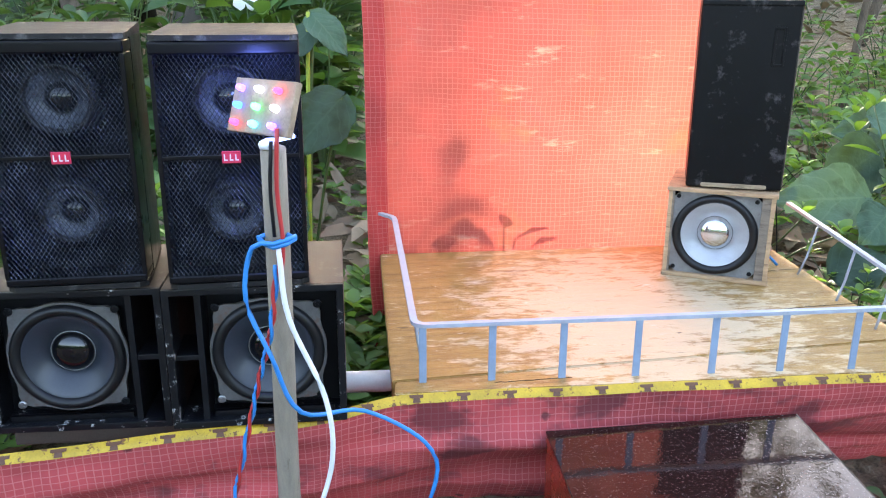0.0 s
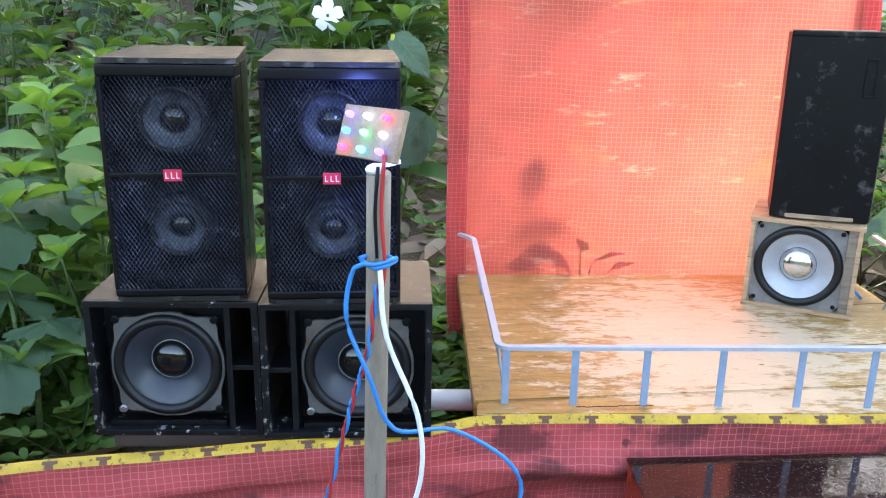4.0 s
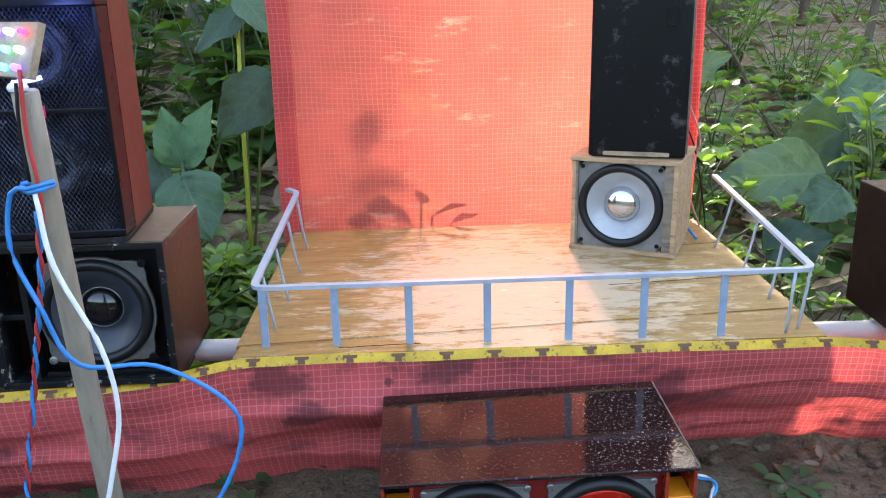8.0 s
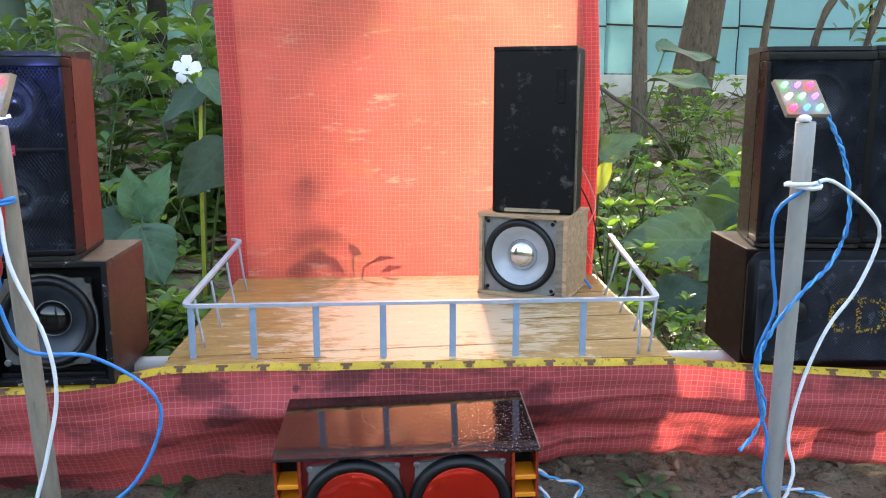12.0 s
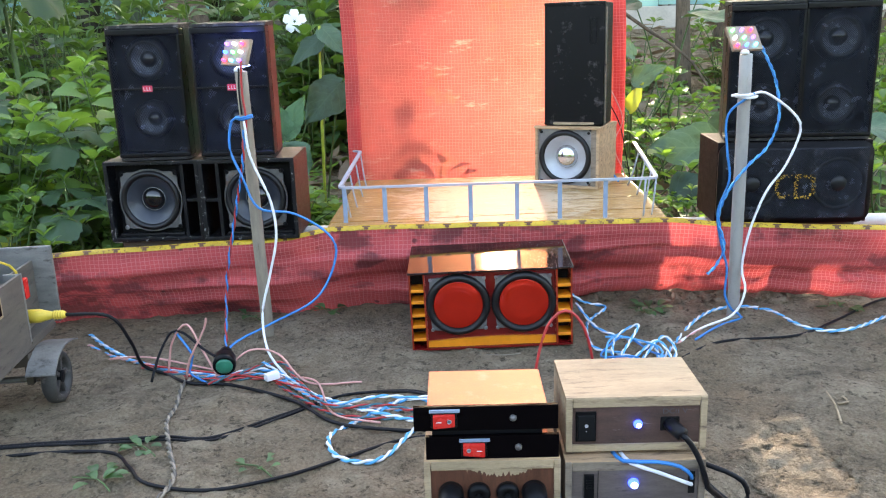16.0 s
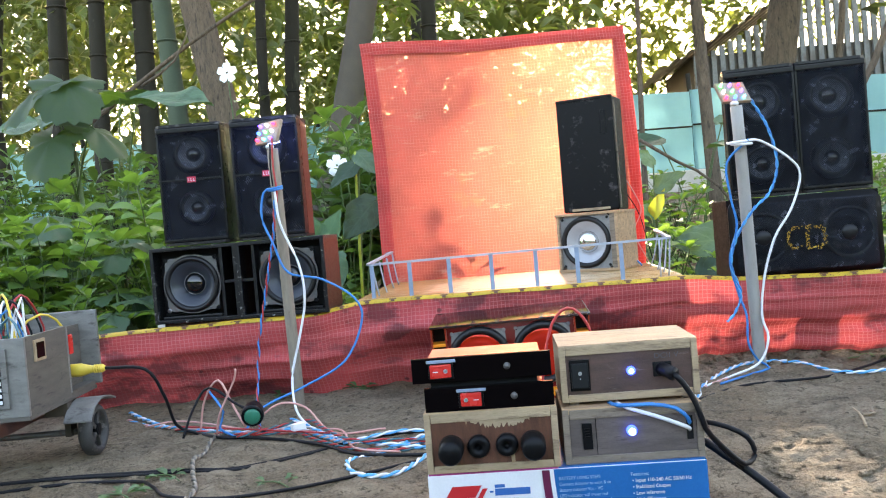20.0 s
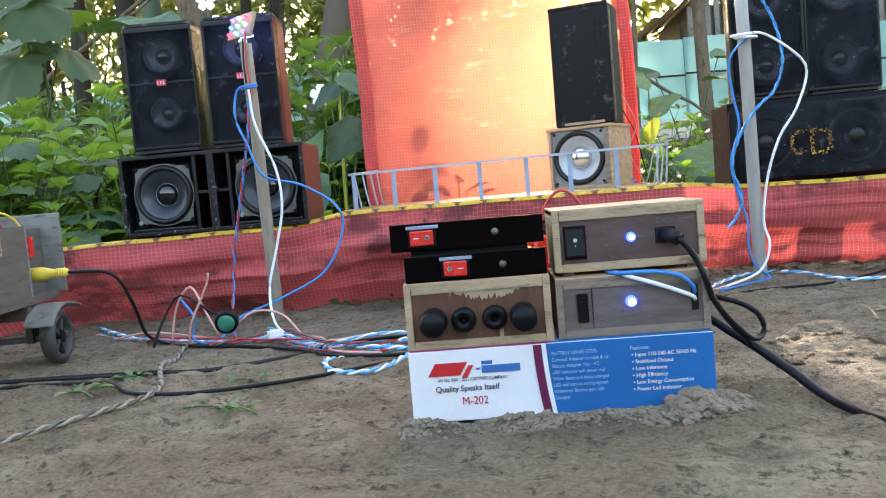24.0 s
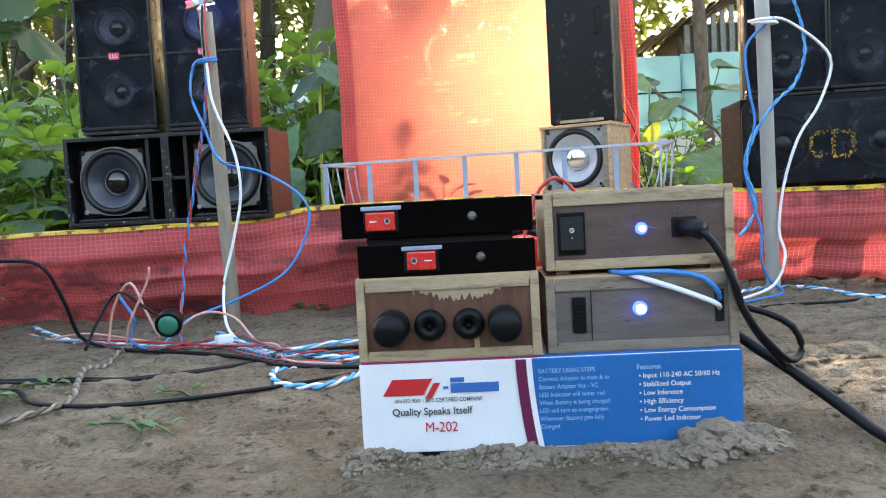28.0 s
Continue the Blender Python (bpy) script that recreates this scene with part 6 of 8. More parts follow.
for k in range(34):
    x, y = random.uniform(-cw + 0.02, -0.02), random.uniform(0.03, 0.17)
    x2, y2 = x + random.uniform(-0.06, 0.06), y + random.uniform(-0.06, 0.06)
    x2, y2 = min(-0.012, max(-cw + 0.01, x2)), min(0.18, max(0.012, y2))
    h = random.uniform(0.185, 0.225)
    tube("jumper_wire", [(x, y, 0.12), (x + random.uniform(-0.01, 0.01), y, 0.165), ((x + x2) / 2, (y + y2) / 2, h), (x2, y2 + random.uniform(-0.01, 0.01), 0.165), (x2, y2, 0.12)], 0.0015, random.choice((W_BLUE, W_WHITE, W_RED, W_YELLOW, W_BLACK, W_BLUE, W_TEAL)), cart, "", 6)
for k in range(7):
    x, y = random.uniform(-cw + 0.03, -0.03), random.uniform(0.03, 0.16)
    part("circuit_block", box(x - 0.012, x + 0.012, y - 0.012, y + 0.012, z0, 0.15 + 0.012 * random.random(), 0.001), random.choice((GREEN_CAP, BLACK_PLASTIC, RED_PLASTIC)), cart)

# ---- cables ----
def cable(label, paths, cat="cable"):
    """One run of cable on the ground: paths of (points, radius, materials)."""
    t = thing("cable", pose(0, 0, 0), label, cat, "loose cables")
    for pts, r, mats in paths:
        p3 = [(p[0], p[1], (gz(p[0], p[1]) + r * 1.1 if len(p) == 2 else p[2])) for p in pts]
        if len(mats) == 1:
            tube("wire", p3, r, mats[0], t, "", 8, step=0.008)
        else:
            twisted(t, p3, r, mats)
    return t


cable("black cord from the yellow cart plug across soil", [([(-0.257, 0.379, 0.107), (-0.205, 0.388, 0.1), (-0.19, 0.405, 0.06), (-0.19, 0.435, 0.015), (-0.165, 0.44), (-0.12, 0.405), (-0.07, 0.408), (0.02, 0.356), (0.08, 0.29), (0.15, 0.268), (0.205, 0.255)], 0.0022, (W_BLACK,))])
cable("black twin cord lying loose on soil", [([(-0.6, 0.2), (-0.42, 0.215), (-0.255, 0.24), (-0.177, 0.25), (-0.104, 0.262), (-0.052, 0.261), (0.013, 0.323), (0.083, 0.37), (0.169, 0.366), (0.21, 0.33)], 0.0017, (W_BLACK,)), ([(-0.6, 0.19), (-0.42, 0.21), (-0.255, 0.236), (-0.177, 0.246), (-0.104, 0.257), (-0.048, 0.256), (0.016, 0.317), (0.083, 0.364), (0.169, 0.360), (0.21, 0.325)], 0.0017, (W_BLACK,))])
cable("black cord curving over soil", [([(-0.6, 0.16), (-0.38, 0.2), (-0.245, 0.224), (-0.158, 0.232), (-0.118, 0.19), (-0.09, 0.16), (-0.025, 0.146), (0.044, 0.172), (0.104, 0.214), (0.157, 0.245), (0.21, 0.25)], 0.0019, (W_BLACK,))])
cable("grey-brown twisted flex trailing over soil", [([(-0.34, -0.2), (-0.2, -0.07), (-0.1, 0.06), (-0.07, 0.125), (-0.066, 0.17), (-0.09, 0.23), (-0.112, 0.29), (-0.122, 0.35), (-0.128, 0.4), (-0.12, 0.43)], 0.0022, (POLE_WOOD, CART_DARK))])
cable("blue and white twisted wires in a bundle on soil", [
    ([(-0.32, 0.575), (-0.274, 0.524), (-0.215, 0.478), (-0.168, 0.455), (-0.093, 0.437), (-0.037, 0.453), (0.021, 0.392), (0.089, 0.33), (0.161, 0.292), (0.21, 0.27)], 0.0021, (W_SKY, W_WHITE)),
    ([(-0.31, 0.545), (-0.26, 0.505), (-0.19, 0.462), (-0.12, 0.43), (-0.05, 0.44), (0.0, 0.41), (0.06, 0.345), (0.13, 0.325), (0.2, 0.31)], 0.0019, (W_PINK, W_SKY)),
    ([(-0.2, 0.455), (-0.1, 0.42), (-0.03, 0.425), (0.02, 0.372), (0.075, 0.315), (0.14, 0.3), (0.2, 0.295)], 0.0018, (W_RED, W_TEAL))])
cable("blue and white twisted wire loop on soil", [([(0.205, 0.345), (0.157, 0.337), (0.115, 0.31), (0.094, 0.284), (0.08, 0.248), (0.09, 0.215), (0.118, 0.2), (0.145, 0.21), (0.175, 0.262), (0.205, 0.27)], 0.0022, (W_SKY, W_WHITE))])
cable("thin pink wire ends curling above the bundle", [
    ([(-0.16, 0.44), (-0.15, 0.44, 0.045), (-0.125, 0.43, 0.072), (-0.105, 0.42, 0.04), (-0.085, 0.405, 0.012)], 0.0015, (W_PINK,)),
    ([(-0.13, 0.42), (-0.12, 0.41, 0.03), (-0.095, 0.405, 0.075), (-0.09, 0.4, 0.09)], 0.0014, (W_PINK,)),
    ([(-0.172, 0.41), (-0.166, 0.43, 0.03), (-0.15, 0.44, 0.058), (-0.13, 0.43, 0.06), (-0.1, 0.41, 0.045), (-0.078, 0.4, 0.036)], 0.0017, (W_BLACK,)),
    ([(-0.145, 0.44, 0.06), (-0.12, 0.425, 0.03), (-0.125, 0.42, 0.01), (-0.1, 0.41)], 0.0016, (W_BLUE,)),
    ([(-0.07, 0.42, 0.02), (-0.045, 0.43, 0.035), (-0.01, 0.43, 0.028), (0.03, 0.41), (0.1, 0.4)], 0.0014, (W_PINK,))])
random.seed(71)
SPINE = [(-0.26, 0.5), (-0.19, 0.455), (-0.1, 0.425), (-0.03, 0.44), (0.03, 0.39), (0.08, 0.335), (0.14, 0.31), (0.2, 0.3)]
for k in range(4):
    i0 = random.randint(0, 3)
    i1 = random.randint(i0 + 3, 7)
    pts = []
    for q, (px, py) in enumerate(SPINE[i0:i1 + 1]):
        px, py = px + random.uniform(-0.012, 0.012), py + random.uniform(-0.024, 0.024)
        pts.append((px, py, gz(px, py) + random.choice((0.003, 0.004, 0.006, 0.01, 0.015))))
    pair = ((W_RED, W_TEAL), (W_PINK,), (W_RED,), (W_SKY, W_WHITE))[k]
    cable("loose thin wire tangled in the bundle on soil", [(pts, 0.0013 if len(pair) == 1 else 0.0017, pair)])
for k in range(2):
    pts = []
    a0 = random.uniform(0, 6)
    for q in range(7):
        px, py = 0.45 + 0.035 * math.cos(a0 + q * 1.1) + random.uniform(-0.012, 0.012), 0.455 + 0.05 * math.sin(a0 + q * 1.1) + random.uniform(-0.012, 0.012)
        pts.append((px, py, gz(px, py) + random.choice((0.003, 0.006, 0.012, 0.022))))
    cable("loose thin wire tangled beside the red speaker", [(pts, 0.0014, random.choice(((W_SKY,), (W_WHITE,), (W_PINK,), (W_BLUE,), (W_SKY, W_WHITE))))])
knob = thing("push_button", pose(-0.072, 0.398, 0.0285, 12, 0, 10), "round green push button in black collar among wires", "push button")
part("collar", lathe([(0.0135, 0.014), (0.0145, 0.0), (0.0138, -0.004), (0.0108, -0.004), (0.0105, 0.0)], 32), BLACK_PLASTIC, knob, "", True)
part("cap", lathe([(0.0106, 0.0), (0.0104, -0.0052), (0.0092, -0.0064), (0, -0.0066)], 32), GREEN_CAP, knob, "green cap", True)
part("stem", lathe([(0.008, 0.012), (0.008, 0.03), (0.004, 0.032), (0, 0.032)], 20), BLACK_PLASTIC, knob, "", True)
tube("lead", [(0, 0.03, 0.002), (-0.006, 0.036, -0.012), (0.0, 0.04, -0.0265)], 0.002, W_BLACK, knob)

cable("wires hanging from the wooden light pole", [
    ([(-0.044, 0.5075, 0.398), (-0.046, 0.5075, 0.36), (-0.044, 0.508, 0.325), (-0.047, 0.512, 0.3)], 0.0014, (W_RED,)),
    ([(-0.048, 0.509, 0.39), (-0.05, 0.508, 0.36), (-0.049, 0.508, 0.33)], 0.0012, (W_BLACK,)),
    ([(-0.049, 0.512, 0.31), (-0.056, 0.515, 0.262), (-0.066, 0.52, 0.226), (-0.08, 0.525, 0.17), (-0.093, 0.525, 0.113), (-0.098, 0.52, 0.063), (-0.095, 0.49, 0.015), (-0.08, 0.45)], 0.0018, (W_RED, W_BLUE)),
    ([(-0.047, 0.508, 0.322), (-0.043, 0.508, 0.275), (-0.022, 0.51, 0.216), (-0.019, 0.515, 0.165), (-0.033, 0.52, 0.11), (-0.047, 0.515, 0.055), (-0.035, 0.48, 0.012), (0.0, 0.43)], 0.0018, (W_WHITE,)),
    ([(-0.036, 0.512, 0.329), (-0.05, 0.5055, 0.326), (-0.064, 0.512, 0.322), (-0.07, 0.512, 0.287), (-0.056, 0.507, 0.25), (-0.038, 0.509, 0.206), (0.004, 0.535, 0.191), (0.048, 0.54, 0.16), (0.056, 0.54, 0.126), (0.027, 0.535, 0.07), (-0.035, 0.525, 0.038), (-0.085, 0.49, 0.02), (-0.1, 0.45)], 0.00165, (W_BLUE,)),
    ([(-0.06, 0.52, 0.325), (-0.05, 0.506, 0.3235), (-0.037, 0.514, 0.3265), (-0.05, 0.531, 0.326), (-0.061, 0.522, 0.3255)], 0.00165, (W_BLUE,))])
cable("wires hanging from the grey pipe light pole", [
    ([(0.59, 0.53, 0.334), (0.61, 0.522, 0.335), (0.64, 0.545, 0.335), (0.681, 0.555, 0.308), (0.696, 0.56, 0.283), (0.68, 0.56, 0.236), (0.655, 0.56, 0.198), (0.638, 0.565, 0.143), (0.632, 0.57, 0.087), (0.637, 0.565, 0.054), (0.62, 0.56, 0.02), (0.575, 0.55), (0.53, 0.5)], 0.0018, (W_WHITE,)),
    ([(0.633, 0.552, 0.395), (0.655, 0.555, 0.352), (0.664, 0.556, 0.302), (0.65, 0.552, 0.263), (0.623, 0.543, 0.24), (0.6, 0.548, 0.205), (0.59, 0.555, 0.165), (0.602, 0.56, 0.122), (0.592, 0.56, 0.095), (0.579, 0.556, 0.083)], 0.0017, (W_BLUE, W_SKY)),
    ([(0.618, 0.525, 0.337), (0.592, 0.545, 0.308), (0.595, 0.55, 0.259), (0.602, 0.555, 0.218), (0.59, 0.56, 0.171), (0.6, 0.565, 0.121), (0.609, 0.565, 0.088), (0.61, 0.57, 0.048), (0.625, 0.58, 0.02), (0.64, 0.58), (0.6, 0.56), (0.55, 0.5)], 0.00165, (W_BLUE,)),
    ([(0.597, 0.535, 0.333), (0.611, 0.5225, 0.331), (0.625, 0.535, 0.332), (0.611, 0.551, 0.333), (0.598, 0.54, 0.334)], 0.002, (W_WHITE,))])
cable("blue and white twisted wires tangled beside the red speaker", [
    ([(0.395, 0.66, 0.03), (0.422, 0.655), (0.45, 0.635), (0.414, 0.58), (0.409, 0.5), (0.442, 0.478), (0.47, 0.442)], 0.002, (W_SKY, W_WHITE)),
    ([(0.40, 0.6, 0.03), (0.425, 0.56), (0.46, 0.52), (0.49, 0.49), (0.48, 0.44), (0.43, 0.41), (0.4, 0.37)], 0.0019, (W_WHITE, W_SKY)),
    ([(0.42, 0.42), (0.45, 0.46, 0.02), (0.47, 0.5, 0.03), (0.44, 0.5, 0.012), (0.43, 0.44), (0.47, 0.41), (0.51, 0.45), (0.5, 0.48, 0.02), (0.46, 0.44)], 0.0017, (W_WHITE, W_SKY)),
    ([(0.41, 0.39), (0.46, 0.4, 0.015), (0.5, 0.43), (0.49, 0.47, 0.018), (0.45, 0.45), (0.42, 0.44)], 0.0017, (W_SKY, W_WHITE)),
    ([(0.4, 0.36), (0.45, 0.38), (0.5, 0.46), (0.569, 0.574), (0.625, 0.618), (0.687, 0.612), (0.718, 0.54), (0.774, 0.533), (0.869, 0.591), (0.95, 0.64), (1.1, 0.63)], 0.002, (W_SKY, W_WHITE)),
    ([(0.39, 0.4), (0.43, 0.42, 0.015), (0.48, 0.44), (0.53, 0.5), (0.57, 0.545)], 0.0015, (W_PINK,))])
cable("thin black cord on soil", [([(0.4, 0.38), (0.493, 0.428), (0.582, 0.499), (0.693, 0.514), (0.774, 0.571), (0.869, 0.64), (0.98, 0.69)], 0.0018, (W_BLACK,))])
cable("thin red wire arching behind the power case", [([(0.294, 0.16), (0.298, 0.19, 0.08), (0.308, 0.2, 0.129), (0.318, 0.2, 0.15), (0.33, 0.2, 0.158), (0.342, 0.2, 0.151), (0.353, 0.2, 0.128), (0.368, 0.22, 0.06), (0.38, 0.26)], 0.0015, (W_RED,))])
cable("black power lead plugged into the power case", [
    ([(0.3905, 0.029, 0.1212), (0.393, 0.018, 0.1212), (0.397, 0.0115, 0.119)], 0.0056, (W_BLACK,)),
    ([(0.396, 0.0118, 0.1195), (0.403, 0.011, 0.112), (0.412, 0.011, 0.095), (0.418, 0.012, 0.075), (0.429, 0.024, 0.06), (0.44, 0.03, 0.048), (0.452, 0.036, 0.037), (0.462, 0.046, 0.037), (0.465, 0.05, 0.044), (0.46, 0.05, 0.055), (0.445, 0.052, 0.064), (0.425, 0.062, 0.068), (0.412, 0.105, 0.06), (0.41, 0.125, 0.03)], 0.0023, (W_BLACK,)),
    ([(0.398, 0.0125, 0.1185), (0.406, 0.013, 0.108), (0.414, 0.0135, 0.09), (0.421, 0.018, 0.071), (0.433, 0.03, 0.054), (0.446, 0.04, 0.04), (0.458, 0.05, 0.026), (0.475, 0.045, 0.012), (0.49, 0.03)], 0.0021, (W_BLACK,)),
    ([(0.41, 0.12, 0.03), (0.424, 0.07, 0.05), (0.441, 0.056, 0.04), (0.46, 0.046, 0.026), (0.477, 0.03, 0.012), (0.495, 0.0), (0.515, -0.06), (0.55, -0.15), (0.62, -0.3)], 0.0036, (W_BLACK,))])
cable("thin pink wire beside the cube speaker", [([(0.5, 0.955, 0.33), (0.522, 0.975, 0.3), (0.54, 0.985, 0.255), (0.524, 0.98, 0.21), (0.55, 1.0, 0.15), (0.59, 1.03, 0.05)], 0.0011, (W_PINK,)), ([(0.505, 0.965, 0.3), (0.535, 0.99, 0.25), (0.55, 0.995, 0.19), (0.58, 1.02, 0.06)], 0.001, (W_BLACK,))])
cable("blue wire end behind the cube speaker", [([(0.505, 0.985, 0.15), (0.515, 0.97, 0.162), (0.522, 0.95, 0.156), (0.525, 0.935, 0.15)], 0.0017, (W_BLUE,))])
plug = thing("yellow_connector", pose(0.286, 0.315, 0.0, 0, 0, 0), "small yellow and black wire connector on soil", "connector")
part("nut", lathe([(0.009, 0.0), (0.0085, 0.012), (0.0045, 0.028), (0, 0.03)], 16, (0, 0, 0), "z"), W_YELLOW, plug, "", True)
part("tape_wrap", box(-0.018, -0.006, -0.004, 0.01, 0.0, 0.02, 0.003), W_BLACK, plug)
peg = thing("plastic_connector", pose(0.235, 0.325, 0, 0, 0, 20), "clear white plastic connector on soil", "connector")
part("block", box(-0.011, 0.011, -0.008, 0.008, 0, 0.013, 0.002), W_WHITE, peg)
part("tab", box(-0.002, 0.002, -0.002, 0.002, 0.012, 0.028, 0.001), W_WHITE, peg)
clip = thing("plastic_connector", pose(-0.015, 0.405, 0.004, 0, 0, 40), "small white plastic connector among wires", "connector")
part("block", box(-0.009, 0.009, -0.005, 0.005, 0, 0.009, 0.0015), W_WHITE, clip)

# ---- soil clods, crumbs, twigs ----
random.seed(21)


def clod_lists(items, seg=7):
    verts, faces = [], []
    for x, y, r, flatten in items:
        b = len(verts)
        z = gz(x, y) + r * 0.25
        s = random.uniform(0, 50)
        rings = 5
        for i in range(rings + 1):
            th = math.pi * i / rings
            for k in range(seg):
                ph = 2 * math.pi * k / seg
                d = Vector((math.sin(th) * math.cos(ph), math.sin(th) * math.sin(ph), math.cos(th)))
                rr = r * (1 + 0.42 * noise.noise(d * 1.9 + Vector((s, s, 0))))
                verts.append(Vector((x, y, z)) + Vector((d.x * rr, d.y * rr, d.z * rr * flatten)))
        for i in range(rings):
            for k in range(seg):
                faces.append((b + i * seg + k, b + (i + 1) * seg + k, b + (i + 1) * seg + (k + 1) % seg, b + i * seg + (k + 1) % seg))
    return verts, faces


items = []
for k in range(1700):
    x = random.uniform(0.185, 0.435)
    y = 0.002 - abs(random.gauss(0, 0.011)) + 0.004 * math.sin(x * 60)
    big = 1.0 + 0.9 * math.exp(-((x - 0.4) / 0.03) ** 2) - 0.5 * math.exp(-((x - 0.235) / 0.025) ** 2)
    items.append((x, y, random.choice((0.0006, 0.0009, 0.0013, 0.0018, 0.0026)) * random.uniform(0.8, 1.2) * big, 0.75))
for k in range(9):
    items.append((random.uniform(0.28, 0.43), random.uniform(-0.006, 0.004), random.uniform(0.003, 0.005), 0.7))
items += [(0.398, -0.002, 0.0115, 0.55), (0.384, 0.0, 0.0075, 0.6), (0.41, 0.002, 0.008, 0.6)]
v, f = clod_lists(items)
tagged(from_lists("soil_heap", v, f, CLOD), "loose damp soil banked against the carton", "soil heap", kind="stuff")
items = []
for k in range(5200):
    x, y = random.uniform(-0.5, 1.0), (random.uniform(-0.5, 0.72) if k % 3 else random.uniform(-0.3, 0.25))
    if 0.18 < x < 0.43 and -0.01 < y < 0.11 or 0.15 < x < 0.39 and 0.49 < y < 0.64:
        continue
    items.append((x, y, random.choice((0.0006, 0.0008, 0.001, 0.0013, 0.002)) * random.uniform(0.7, 1.3), 0.55))
for k in range(160):
    x, y = random.uniform(0.42, 1.0), random.uniform(0.6, 0.85)
    items.append((x, y, random.uniform(0.003, 0.012), 0.6))
for k in range(60):
    a = random.uniform(0, 6.28)
    items.append((0.556 + 0.05 * math.cos(a), 0.16 + 0.06 * math.sin(a), random.uniform(0.002, 0.006), 0.5))
v, f = clod_lists(items, 6)
tagged(from_lists("soil_crumbs", v, f, SOIL), "small clods and crumbs strewn over trodden soil", "soil crumbs", kind="stuff")
for pts in ([(0.637, 0.25), (0.648, 0.29), (0.656, 0.335)], [(0.655, 0.3), (0.668, 0.302), (0.67, 0.32)]):
    p3 = [(x, y, gz(x, y) + 0.0025) for x, y in pts]
    tagged(tube("pale_twig", p3, 0.0016, PLY_TOP, None, "", 6, 0.5), "thin pale dry twig on soil", "twig", "dry twigs")
for k in range(16):
    x, y, a, l = random.uniform(-0.45, 0.95), random.uniform(-0.42, 0.5), random.uniform(0, 3.1), random.uniform(0.02, 0.06)
    if 0.16 < x < 0.45 and -0.03 < y < 0.14:
        continue
    p3 = [(x + l * t * math.cos(a) + 0.004 * math.sin(5 * t), y + l * t * math.sin(a), gz(x + l * t * math.cos(a), y + l * t * math.sin(a)) + 0.0012) for t in (0, 0.5, 1)]
    tagged(tube("dry_straw", p3, 0.0009, POLE_WOOD, None, "", 5, 0.6), "thin dry straw lying on soil", "straw", "dry straws")


# ---- plants ----
def add_leaf(V, F, base, yaw, pitch, L, W, droop=0.5, roll=0.0, fold=0.18, seg=5, wave=0.0):
    """A pointed oval leaf with a folded midrib, curving down along its length."""
    prof = [0.0, 0.62, 0.98, 1.0, 0.72, 0.0] if seg == 5 else ([0.0, 0.9, 0.8, 0.0] if seg == 3 else [0.0, 0.45, 0.8, 0.98, 1.0, 0.9, 0.66, 0.34, 0.0])
    b = len(V)
    p = Vector(base)
    a = pitch
    hd = Vector((math.cos(yaw), math.sin(yaw), 0))
    side0 = Vector((-math.sin(yaw), math.cos(yaw), 0))
    n = len(prof) - 1
    for i, w in enumerate(prof):
        d = hd * math.cos(a) + Vector((0, 0, math.sin(a)))
        up = Vector((0, 0, math.cos(a))) - hd * math.sin(a)
        s = side0 * math.cos(roll) + up * math.sin(roll)
        u = up * math.cos(roll) - side0 * math.sin(roll)
        hw = W / 2 * w
        lift = hw * fold * 2 + wave * hw * math.sin(i * 2.1)
        if 0 < i < n:
            V += [p + s * hw + u * lift, p, p - s * hw + u * lift]
        else:
            V.append(p.copy())
        p = p + d * (L / n)
        a -= droop / n
    for i in range(n):
        if i == 0:
            F += [(b, b + 2, b + 1), (b, b + 3, b + 2)]
        elif i == n - 1:
            q = b + 1 + 3 * (i - 1)
            F += [(q, q + 1, q + 3), (q + 1, q + 2, q + 3)]
        else:
            q = b + 1 + 3 * (i - 1)
            F += [(q, q + 1, q + 4, q + 3), (q + 1, q + 2, q + 5, q + 4)]


